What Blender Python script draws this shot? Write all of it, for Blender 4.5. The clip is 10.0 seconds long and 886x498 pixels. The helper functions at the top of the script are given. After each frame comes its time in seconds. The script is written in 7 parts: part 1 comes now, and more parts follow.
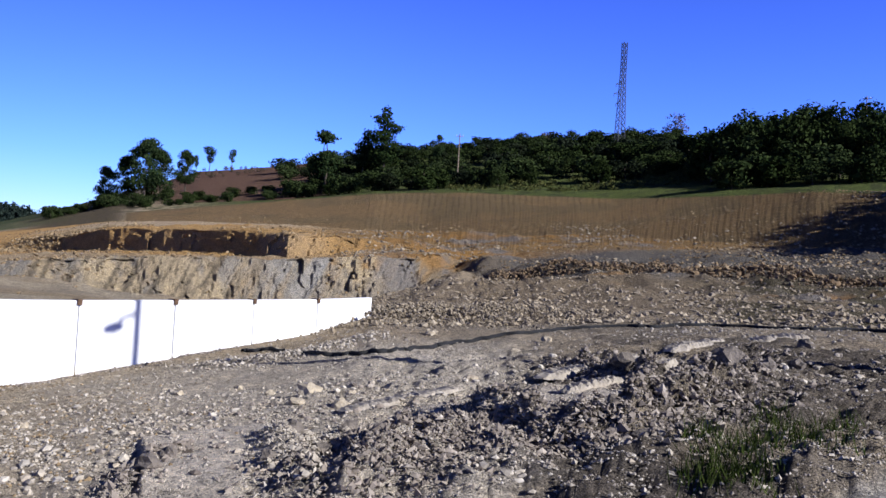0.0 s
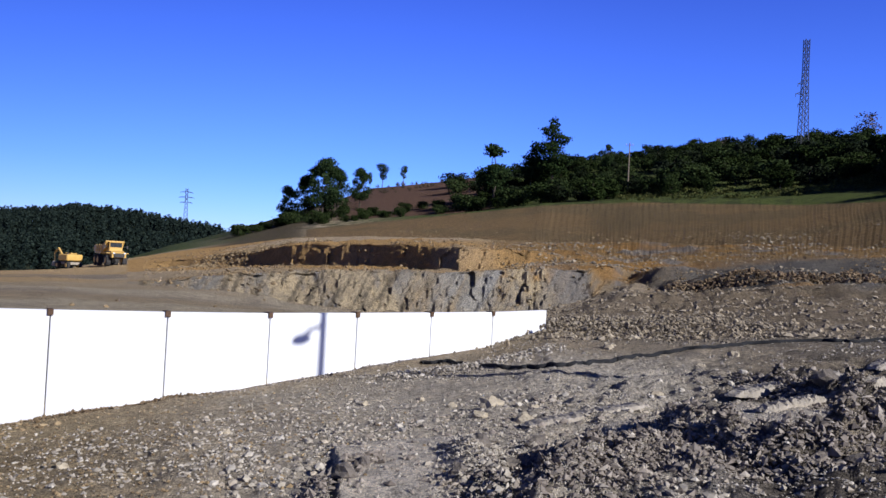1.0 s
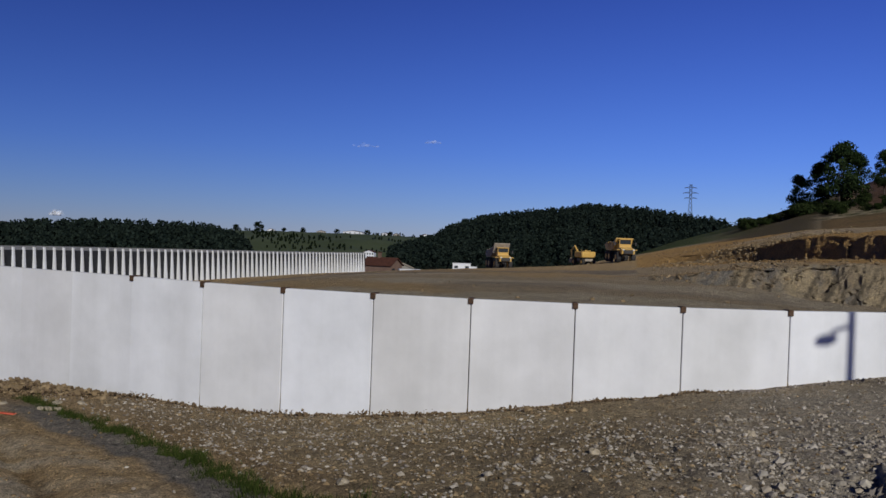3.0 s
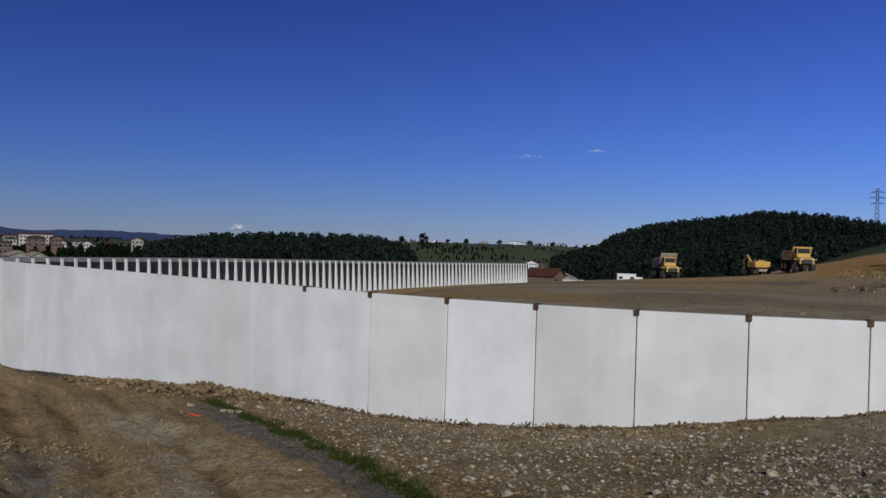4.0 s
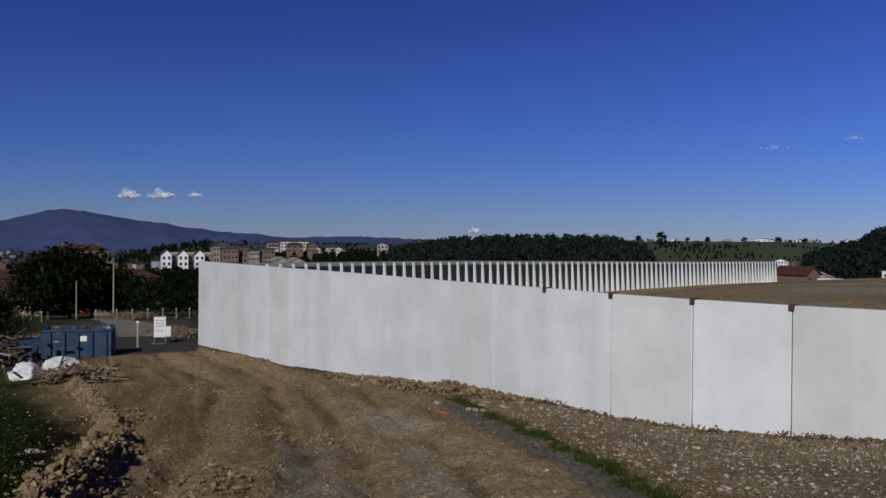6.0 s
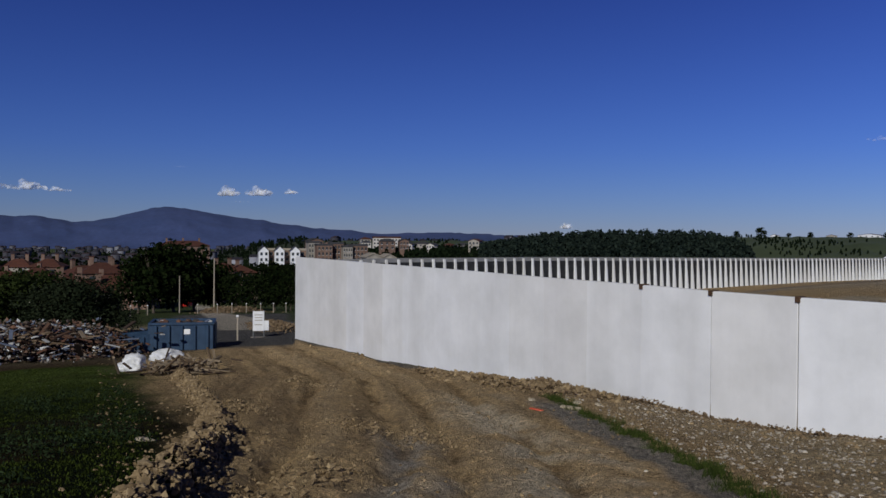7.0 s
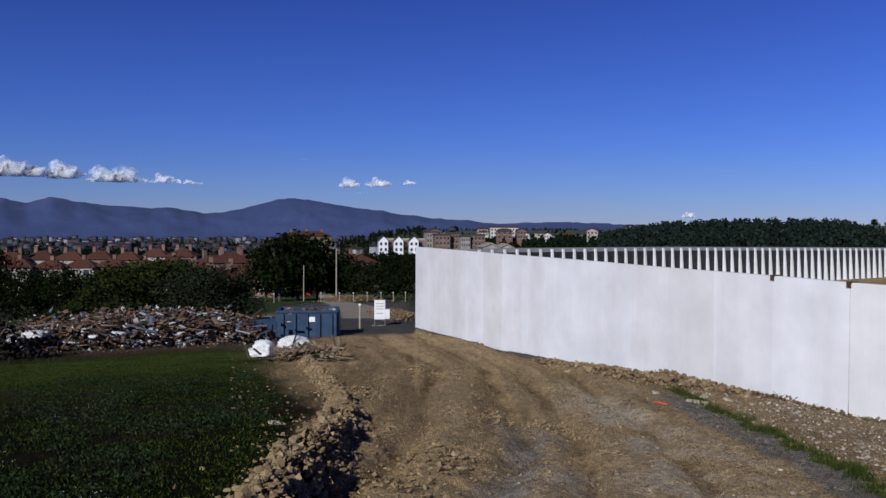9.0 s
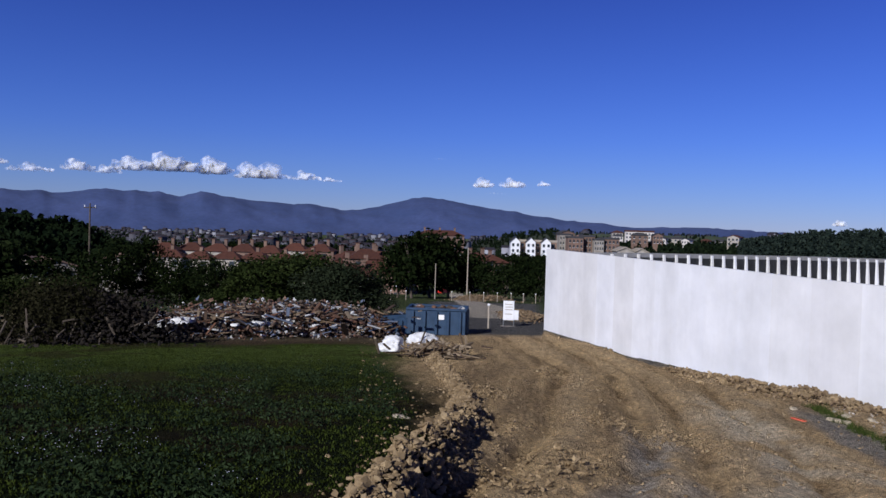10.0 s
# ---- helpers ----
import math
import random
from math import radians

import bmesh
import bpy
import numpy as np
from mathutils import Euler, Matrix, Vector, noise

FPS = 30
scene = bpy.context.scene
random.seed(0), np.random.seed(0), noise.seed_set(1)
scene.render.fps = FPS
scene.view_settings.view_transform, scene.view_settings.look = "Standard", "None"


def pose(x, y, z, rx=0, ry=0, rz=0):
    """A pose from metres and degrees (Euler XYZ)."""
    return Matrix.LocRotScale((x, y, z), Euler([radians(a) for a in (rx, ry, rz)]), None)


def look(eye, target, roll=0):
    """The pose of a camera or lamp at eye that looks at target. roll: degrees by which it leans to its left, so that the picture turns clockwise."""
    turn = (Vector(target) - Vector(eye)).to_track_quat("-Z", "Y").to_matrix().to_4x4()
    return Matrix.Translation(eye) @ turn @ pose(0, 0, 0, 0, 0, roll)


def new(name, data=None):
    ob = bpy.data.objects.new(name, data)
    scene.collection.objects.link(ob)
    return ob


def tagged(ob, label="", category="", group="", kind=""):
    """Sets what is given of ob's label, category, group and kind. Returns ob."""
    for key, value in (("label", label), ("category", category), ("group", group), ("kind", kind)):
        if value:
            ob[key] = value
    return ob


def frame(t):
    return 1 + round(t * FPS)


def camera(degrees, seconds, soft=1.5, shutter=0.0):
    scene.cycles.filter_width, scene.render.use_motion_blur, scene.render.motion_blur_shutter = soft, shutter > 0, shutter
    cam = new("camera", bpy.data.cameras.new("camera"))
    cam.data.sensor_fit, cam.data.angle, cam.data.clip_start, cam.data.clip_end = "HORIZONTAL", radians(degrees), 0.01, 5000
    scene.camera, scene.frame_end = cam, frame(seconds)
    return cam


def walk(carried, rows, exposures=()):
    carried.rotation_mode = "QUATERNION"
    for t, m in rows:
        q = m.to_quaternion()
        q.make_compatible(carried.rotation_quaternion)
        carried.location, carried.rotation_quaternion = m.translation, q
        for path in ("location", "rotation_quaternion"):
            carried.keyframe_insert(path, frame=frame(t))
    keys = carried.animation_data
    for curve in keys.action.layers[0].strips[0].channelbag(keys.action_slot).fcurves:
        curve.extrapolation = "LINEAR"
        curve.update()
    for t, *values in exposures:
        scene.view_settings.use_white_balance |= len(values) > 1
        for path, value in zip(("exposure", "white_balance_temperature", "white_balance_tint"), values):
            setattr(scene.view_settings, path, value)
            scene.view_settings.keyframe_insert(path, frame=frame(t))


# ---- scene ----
# ---- camera: seconds, x, y, yaw, pitch, roll ----
EYE = 5.0
ROWS = [
    (0.0, -0.00, 0.00, -4.11, 1.10, -3.48),
    (0.5, -0.08, 0.04, 0.85, 1.12, -3.69),
    (1.0, -0.18, 0.09, 6.98, 1.28, -2.98),
    (1.5, -0.29, 0.11, 11.74, 1.16, -2.72),
    (2.0, -0.38, 0.10, 19.79, 0.39, -2.72),
    (2.5, -0.42, 0.15, 28.46, 0.20, -2.95),
    (2.7, -0.41, 0.14, 33.50, -0.18, -2.61),
    (3.8, -0.44, 0.17, 47.91, -0.19, -1.56),
    (4.0, -0.44, 0.17, 50.09, -0.13, -1.66),
    (4.5, -0.45, 0.14, 56.83, -0.04, -1.07),
    (5.0, -0.47, 0.13, 60.17, 0.14, -0.63),
    (5.2, -0.48, 0.12, 61.25, 0.04, -0.60),
    (6.3, -0.51, 0.06, 67.14, -0.50, -0.48),
    (6.5, -0.52, 0.04, 68.33, -0.60, -0.46),
    (7.0, -0.57, 0.04, 71.47, -0.66, -0.46),
    (7.5, -0.60, 0.03, 73.08, -0.91, -0.40),
    (8.0, -0.59, -0.02, 74.27, -1.37, -0.41),
    (8.5, -0.61, -0.04, 75.97, -1.58, -0.61),
    (9.0, -0.61, -0.04, 79.18, -1.38, -0.27),
    (9.5, -0.62, -0.00, 82.85, -1.63, -1.84),
    (10.0, -0.55, 0.03, 87.91, -1.48, -1.77),
]
cam = camera(54.0, 10.0, soft=1.5)
walk(cam, [(t, pose(x, y, EYE, 90 + p, r, w)) for t, x, y, w, p, r in ROWS],
     exposures=[(0.0, 0.85, 5900, 12), (1.0, 0.52, 5900, 11), (1.5, 0.06, 5950, 10), (2.0, -0.14, 6000, 10), (2.5, -0.48, 6250, 9), (4.5, -0.6, 6250, 6), (7.5, -0.56, 6200, 8), (8.5, -0.24, 6000, 10), (9.0, -0.08, 5950, 11), (9.5, -0.02, 5950, 12), (10.0, 0.14, 5900, 13)])

# ---- world, sun ----
SUN_AZ, SUN_EL = 238.0, 27.0          # azimuth counted to the left of straight ahead
world = bpy.data.worlds.new("world")
scene.world = world
world.use_nodes = True
wn = world.node_tree.nodes
sky = wn.new("ShaderNodeTexSky")
sky.sky_type = 'NISHITA'
sky.sun_disc = False
sky.sun_elevation = radians(SUN_EL)
sky.sun_rotation = radians(-SUN_AZ)
sky.altitude = 200.0
sky.air_density = 1.0
sky.dust_density = 0.0
sky.ozone_density = 6.0
wn["Background"].inputs[1].default_value = 0.06
tc = wn.new("ShaderNodeTexCoord")
sep = wn.new("ShaderNodeSeparateXYZ")
tone = wn.new("ShaderNodeValToRGB")
deep = wn.new("ShaderNodeMix")
deep.data_type, deep.blend_type = 'RGBA', 'MULTIPLY'
deep.inputs[0].default_value = 1.0
tone.color_ramp.elements.new(0.5)
tone.color_ramp.elements.new(0.7)
for el, (p, c) in zip(tone.color_ramp.elements, ((0.0, (0.8, 0.88, 1.44, 1)), (0.1, (0.6, 0.72, 1.5, 1)), (0.3, (0.43, 0.47, 1.18, 1)), (0.52, (0.07, 0.08, 0.2, 1)))):
    el.position, el.color = p, c
wl = world.node_tree.links
wl.new(tc.outputs["Generated"], sep.inputs[0])
wl.new(sep.outputs[2], tone.inputs[0])
wl.new(sky.outputs[0], deep.inputs[6])
wl.new(tone.outputs[0], deep.inputs[7])
# the clear sky pales towards the sun's side
side = wn.new("ShaderNodeMapRange")
side.interpolation_type = 'SMOOTHSTEP'
for k, v in zip(("From Min", "From Max", "To Min", "To Max"), (-1.05, 0.0, 0.76, 1.75)):
    side.inputs[k].default_value = v
pale = wn.new("ShaderNodeMix")
pale.data_type, pale.blend_type = 'RGBA', 'MULTIPLY'
pale.inputs[0].default_value = 1.0
wl.new(sep.outputs[0], side.inputs[0])
wl.new(deep.outputs[2], pale.inputs[6])
wl.new(side.outputs[0], pale.inputs[7])
wl.new(pale.outputs[2], wn["Background"].inputs[0])
sun = new("sun", bpy.data.lights.new("sun", 'SUN'))
sun.data.energy = 4.9
sun.data.angle = radians(0.53)
sun.data.color = (1.0, 0.95, 0.87)


def polar(az, d, z=0.0):
    a = radians(az)
    return Vector((-math.sin(a) * d, math.cos(a) * d, EYE + z))


toward_sun = Vector((-math.sin(radians(SUN_AZ)) * math.cos(radians(SUN_EL)),
                     math.cos(radians(SUN_AZ)) * math.cos(radians(SUN_EL)), math.sin(radians(SUN_EL))))
sun.matrix_world = look(toward_sun * 50, (0, 0, 0))


# ---- noise on arrays ----
def hash2(ix, iy, seed):
    n = (ix.astype(np.int64) * 374761393 + iy.astype(np.int64) * 668265263 + seed * 1442695041) & 0x7fffffff
    n = ((n ^ (n >> 13)) * 1274126177) & 0x7fffffff
    return ((n ^ (n >> 16)) & 0xffff) / 65535.0


def vnoise(x, y, seed=0):
    ix, iy = np.floor(x), np.floor(y)
    fx, fy = x - ix, y - iy
    fx, fy = fx * fx * (3 - 2 * fx), fy * fy * (3 - 2 * fy)
    a, b = hash2(ix, iy, seed), hash2(ix + 1, iy, seed)
    c, d = hash2(ix, iy + 1, seed), hash2(ix + 1, iy + 1, seed)
    return (a + (b - a) * fx) * (1 - fy) + (c + (d - c) * fx) * fy


def fbm(x, y, octaves=4, seed=0, gain=0.5):
    out, amp, tot = np.zeros_like(x), 1.0, 0.0
    for i in range(octaves):
        out += amp * (vnoise(x * 2 ** i + 17.3 * i, y * 2 ** i - 9.1 * i, seed + i) * 2 - 1)
        tot += amp
        amp *= gain
    return out / tot


def smooth(a, b, x):
    t = np.clip((x - a) / (b - a), 0, 1)
    return t * t * (3 - 2 * t)


# ---- materials ----
def material(name, build):
    m = bpy.data.materials.new(name)
    m.use_nodes = True
    nt = m.node_tree
    build(nt, nt.nodes, nt.links, nt.nodes["Principled BSDF"])
    return m


def coords(nt, scale=1.0, kind="Object"):
    tc = nt.nodes.new("ShaderNodeTexCoord")
    mp = nt.nodes.new("ShaderNodeMapping")
    mp.inputs["Scale"].default_value = scale if isinstance(scale, tuple) else (scale,) * 3
    nt.links.new(tc.outputs[kind], mp.inputs[0])
    return mp.outputs[0]


def noise_node(nt, vec, scale, detail=4, rough=0.6):
    n = nt.nodes.new("ShaderNodeTexNoise")
    n.inputs["Scale"].default_value = scale
    n.inputs["Detail"].default_value = detail
    n.inputs["Roughness"].default_value = rough
    nt.links.new(vec, n.inputs["Vector"])
    return n.outputs["Fac"]


def ramp(nt, fac, stops):
    r = nt.nodes.new("ShaderNodeValToRGB")
    e = r.color_ramp.elements
    while len(e) < len(stops):
        e.new(0.5)
    for el, (p, c) in zip(e, stops):
        el.position = p
        el.color = (*c, 1) if len(c) == 3 else c
    nt.links.new(fac, r.inputs[0])
    return r.outputs[0]


def mix(nt, a, b, fac=0.5, how='MULTIPLY'):
    m = nt.nodes.new("ShaderNodeMix")
    m.data_type, m.blend_type = 'RGBA', how
    for sock, v in ((m.inputs[0], fac), (m.inputs[6], a), (m.inputs[7], b)):
        if isinstance(v, (int, float)):
            sock.default_value = v
        elif isinstance(v, tuple):
            sock.default_value = (*v, 1)
        else:
            nt.links.new(v, sock)
    return m.outputs[2]


def bump(nt, bsdf, height, strength=0.5, distance=0.05):
    b = nt.nodes.new("ShaderNodeBump")
    b.inputs["Strength"].default_value = strength
    b.inputs["Distance"].default_value = distance
    nt.links.new(height, b.inputs["Height"])
    nt.links.new(b.outputs[0], bsdf.inputs["Normal"])


def grained(name, dark, light, scale=4.0, rough=0.8, metal=0.0, bumps=0.3, dist=0.02, fine=40.0, random_tone=0.0):
    """A surface whose colour wanders between two tones at two scales, with a fine relief."""
    def build(nt, nodes, links, bsdf):
        v = coords(nt)
        big = noise_node(nt, v, scale, 5, 0.65)
        col = ramp(nt, big, [(0.3, dark), (0.7, light)])
        small = noise_node(nt, v, fine, 3, 0.7)
        col = mix(nt, col, ramp(nt, small, [(0.25, (0.72, 0.72, 0.72)), (0.75, (1.0, 1.0, 1.0))]), 1.0)
        if random_tone:
            info = nodes.new("ShaderNodeObjectInfo")
            t = 1 - random_tone
            col = mix(nt, col, ramp(nt, info.outputs["Random"], [(0, (t, t, t)), (1, (1, 1, 1))]), 1.0)
        links.new(col, bsdf.inputs["Base Color"])
        bsdf.inputs["Roughness"].default_value = rough
        bsdf.inputs["Metallic"].default_value = metal
        bsdf.inputs["Specular IOR Level"].default_value = 0.3
        if bumps:
            bump(nt, bsdf, small, bumps, dist)
    return material(name, build)


def island(name, tones, rough=0.9, vary=0.35, blend=True):
    """Loose pieces in one mesh: each takes a tone of its own."""
    def build(nt, nodes, links, bsdf):
        g = nodes.new("ShaderNodeNewGeometry")
        r = ramp(nt, g.outputs["Random Per Island"], [(i / max(1, len(tones) - (1 if blend else 0)), c) for i, c in enumerate(tones)])
        if not blend:
            r.node.color_ramp.interpolation = 'CONSTANT'
        n = noise_node(nt, coords(nt), 18.0, 4, 0.7)
        lo = 1 - vary
        col = mix(nt, r, ramp(nt, n, [(0.3, (lo, lo, lo)), (0.7, (1, 1, 1))]), 1.0)
        links.new(col, bsdf.inputs["Base Color"])
        bsdf.inputs["Roughness"].default_value = rough
        bsdf.inputs["Specular IOR Level"].default_value = 0.2
        bump(nt, bsdf, n, 0.4, 0.02)
    return material(name, build)


def leafy(name, dark, light):
    def build(nt, nodes, links, bsdf):
        g = nodes.new("ShaderNodeNewGeometry")
        info = nodes.new("ShaderNodeObjectInfo")
        r = ramp(nt, g.outputs["Random Per Island"], [(0, dark), (1, light)])
        col = mix(nt, r, ramp(nt, info.outputs["Random"], [(0, (0.6, 0.65, 0.5)), (1, (1, 1, 1))]), 1.0)
        links.new(col, bsdf.inputs["Base Color"])
        bsdf.inputs["Roughness"].default_value = 0.9
        bsdf.inputs["Specular IOR Level"].default_value = 0.02
    return material(name, build)


def ground_build(nt, nodes, links, bsdf):
    at = nodes.new("ShaderNodeAttribute")
    at.attribute_name = "soil"
    v = coords(nt)
    fine = noise_node(nt, v, 9.0, 6, 0.75)
    mid = noise_node(nt, v, 1.3, 5, 0.65)
    grit = noise_node(nt, v, 45.0, 3, 0.7)
    col = mix(nt, at.outputs["Color"], ramp(nt, fine, [(0.32, (0.42, 0.41, 0.4)), (0.5, (1.0, 1.0, 1.0)), (0.68, (1.55, 1.5, 1.42))]), 1.0)
    col = mix(nt, col, ramp(nt, mid, [(0.3, (0.75, 0.76, 0.78)), (0.7, (1.15, 1.12, 1.05))]), 1.0)
    col = mix(nt, col, ramp(nt, grit, [(0.36, (0.5, 0.5, 0.5)), (0.5, (1.0, 1.0, 1.0)), (0.66, (1.6, 1.57, 1.5))]), 0.9)
    links.new(col, bsdf.inputs["Base Color"])
    bsdf.inputs["Roughness"].default_value = 1.0
    bsdf.inputs["Specular IOR Level"].default_value = 0.02
    add = nodes.new("ShaderNodeMath")
    add.operation = 'ADD'
    links.new(fine, add.inputs[0])
    links.new(grit, add.inputs[1])
    bump(nt, bsdf, add.outputs[0], 1.0, 0.16)
    # rows of bucket-tooth marks on the trimmed slope, where the sheet says so
    teeth = nodes.new("ShaderNodeAttribute")
    teeth.attribute_name = "teeth"
    sep = nodes.new("ShaderNodeSeparateXYZ")
    links.new(v, sep.inputs[0])

    def calc(op, a, b=None):
        m = nodes.new("ShaderNodeMath")
        m.operation = op
        for sock, q in zip(m.inputs, (a, b)):
            if q is None:
                continue
            if isinstance(q, (int, float)):
                sock.default_value = q
            else:
                links.new(q, sock)
        return m.outputs[0]
    turn = calc('MULTIPLY', calc('ARCTAN2', sep.outputs[0], sep.outputs[1]), 900.0)
    rows = calc('SINE', calc('ADD', turn, calc('MULTIPLY', noise_node(nt, v, 0.05, 3), 9.0)))
    steps = calc('SINE', calc('ADD', calc('MULTIPLY', sep.outputs[2], 3.4), calc('MULTIPLY', noise_node(nt, v, 0.08, 3), 14.0)))
    mark = nodes.new("ShaderNodeBump")
    mark.inputs["Distance"].default_value = 0.12
    links.new(calc('MULTIPLY', calc('ADD', rows, calc('MULTIPLY', steps, 0.6)), teeth.outputs["Fac"]), mark.inputs["Height"])
    links.new(mark.outputs[0], bsdf.inputs["Normal"].links[0].from_node.inputs["Normal"])


MAT_GROUND = material("soil", ground_build)


def concrete_build(nt, nodes, links, bsdf):
    v = coords(nt)
    info = nodes.new("ShaderNodeObjectInfo")
    big = noise_node(nt, v, 0.8, 5, 0.6)
    streak = noise_node(nt, coords(nt, (6.0, 6.0, 0.35)), 1.0, 4, 0.6)
    pores = noise_node(nt, v, 60.0, 2, 0.6)
    col = ramp(nt, big, [(0.3, (0.63, 0.63, 0.625)), (0.7, (0.755, 0.755, 0.755))])
    col = mix(nt, col, ramp(nt, streak, [(0.35, (0.86, 0.86, 0.85)), (0.6, (1, 1, 1))]), 0.14)
    band = noise_node(nt, coords(nt, (1.0, 1.0, 0.03)), 0.55, 2, 0.5)
    col = mix(nt, col, ramp(nt, band, [(0.35, (0.86, 0.855, 0.845)), (0.5, (1, 1, 1)), (0.65, (0.93, 0.93, 0.94))]), 0.7)
    col = mix(nt, col, ramp(nt, pores, [(0.28, (0.8, 0.8, 0.8)), (0.4, (1, 1, 1))]), 0.35)
    col = mix(nt, col, ramp(nt, info.outputs["Random"], [(0, (0.87, 0.86, 0.845)), (0.5, (0.95, 0.95, 0.95)), (1, (0.99, 1.0, 1.02))]), 1.0)
    links.new(col, bsdf.inputs["Base Color"])
    bsdf.inputs["Roughness"].default_value = 0.8
    bsdf.inputs["Specular IOR Level"].default_value = 0.25
    bump(nt, bsdf, pores, 0.12, 0.01)


MAT_CONCRETE = material("pale_precast_concrete", concrete_build)
MAT_JOINT = grained("dark_joint", (0.03, 0.03, 0.03), (0.07, 0.065, 0.06), 6.0)
MAT_CLIP = grained("rusty_bracket", (0.06, 0.035, 0.02), (0.14, 0.08, 0.045), 12.0, 0.7, 0.3)
MAT_STEEL = grained("galvanised_steel", (0.10, 0.105, 0.11), (0.2, 0.205, 0.21), 5.0, 0.5, 0.6, 0.1)
MAT_PYLON = grained("dull_weathered_steel", (0.035, 0.037, 0.042), (0.07, 0.073, 0.08), 0.6, 0.8, 0.0, 0.1)
MAT_SLATE = grained("dark_slate_roof", (0.03, 0.03, 0.034), (0.06, 0.058, 0.06), 1.5, 0.9, 0, 0.2)
MAT_YELLOW = grained("yellow_machine_paint", (0.52, 0.31, 0.07), (0.68, 0.44, 0.13), 2.0, 0.45, 0.0, 0.1)
MAT_RUBBER = grained("tyre_rubber", (0.02, 0.02, 0.02), (0.07, 0.065, 0.06), 5.0, 0.9)
MAT_GLASS = grained("dark_glass", (0.02, 0.025, 0.03), (0.05, 0.06, 0.07), 2.0, 0.1, 0.0, 0.0)
MAT_BARE = grained("dusty_steel", (0.25, 0.22, 0.18), (0.42, 0.36, 0.28), 3.0, 0.7, 0.1)
MAT_BLUE = grained("blue_container_paint", (0.014, 0.034, 0.07), (0.03, 0.062, 0.115), 2.5, 0.5, 0.0, 0.15)
MAT_WHITE = grained("white_paint", (0.66, 0.66, 0.66), (0.82, 0.82, 0.82), 3.0, 0.6)
MAT_BAG = grained("white_woven_plastic", (0.6, 0.6, 0.6), (0.82, 0.82, 0.82), 6.0, 0.6, 0.0, 0.5, 0.05, 20.0)
MAT_WOOD = grained("weathered_wood", (0.16, 0.12, 0.085), (0.30, 0.24, 0.17), 6.0, 0.9)
MAT_BARK = grained("bark", (0.05, 0.04, 0.03), (0.12, 0.095, 0.07), 5.0, 0.95)
MAT_LEAF = leafy("foliage", (0.0035, 0.0068, 0.0025), (0.014, 0.02, 0.0065))
MAT_OLIVE = leafy("olive_foliage", (0.008, 0.013, 0.004), (0.03, 0.04, 0.012))
MAT_LEAF_GREY = leafy("grey_green_foliage", (0.008, 0.012, 0.007), (0.023, 0.029, 0.016))
MAT_PINE = leafy("pine_foliage", (0.012, 0.023, 0.010), (0.036, 0.052, 0.019))
MAT_THICKET = leafy("hillside_foliage", (0.012, 0.021, 0.007), (0.042, 0.056, 0.02))
MAT_TWIG = leafy("bare_twigs", (0.06, 0.045, 0.035), (0.12, 0.09, 0.07))
MAT_GRASS = leafy("grass_blades", (0.015, 0.026, 0.006), (0.058, 0.074, 0.018))
MAT_LAWN = leafy("lawn_blades", (0.008, 0.013, 0.0025), (0.042, 0.056, 0.01))
MAT_ROOF = grained("terracotta_roof", (0.06, 0.022, 0.014), (0.11, 0.04, 0.024), 1.5, 0.85, 0, 0.4, 0.05, 6.0, 0.3)
MAT_RENDER = grained("cream_render", (0.30, 0.265, 0.22), (0.46, 0.42, 0.36), 0.8, 0.9, 0, 0.1, 0.02, 20.0, 0.35)
MAT_BRICKWALL = grained("ochre_render", (0.15, 0.095, 0.07), (0.24, 0.155, 0.115), 0.8, 0.9, 0, 0.1, 0.02, 20.0, 0.3)
MAT_STONES = island("loose_stones", [(0.22, 0.194, 0.163), (0.41, 0.36, 0.285), (0.3, 0.262, 0.212), (0.55, 0.495, 0.41), (0.25, 0.217, 0.18), (0.45, 0.38, 0.29)])
MAT_SHALE = island("quarry_shale", [(0.15, 0.125, 0.095), (0.31, 0.25, 0.17), (0.21, 0.175, 0.13), (0.4, 0.335, 0.24)])
MAT_CLODS = island("ochre_clods", [(0.13, 0.088, 0.045), (0.27, 0.193, 0.104), (0.18, 0.128, 0.07), (0.37, 0.275, 0.155)])
MAT_DARKCLOD = island("grey_clods", [(0.12, 0.098, 0.08), (0.29, 0.245, 0.2), (0.19, 0.16, 0.132), (0.42, 0.365, 0.3)])
MAT_BROWNCLOD = island("brown_clods", [(0.09, 0.06, 0.033), (0.19, 0.13, 0.074), (0.14, 0.097, 0.058), (0.27, 0.2, 0.12)])
MAT_DEBRIS = island("mixed_debris", [(0.11, 0.06, 0.042), (0.09, 0.068, 0.054), (0.16, 0.085, 0.055), (0.07, 0.058, 0.05), (0.19, 0.115, 0.08), (0.17, 0.14, 0.11), (0.11, 0.13, 0.18), (0.5, 0.5, 0.49), (0.12, 0.075, 0.055), (0.06, 0.045, 0.038), (0.14, 0.1, 0.075)], blend=False)

# ---- mesh helpers ----
def quads_mesh(name, co, per, mat, smooth_shade=False):
    """A mesh of separate polygons with per corners each, from an array of corners."""
    n = len(co)
    me = bpy.data.meshes.new(name)
    me.vertices.add(n)
    me.vertices.foreach_set("co", np.asarray(co, dtype=np.float32).ravel())
    me.loops.add(n)
    me.loops.foreach_set("vertex_index", np.arange(n, dtype=np.int32))
    me.polygons.add(n // per)
    me.polygons.foreach_set("loop_start", np.arange(0, n, per, dtype=np.int32))
    me.update(calc_edges=True)
    me.materials.append(mat)
    return me


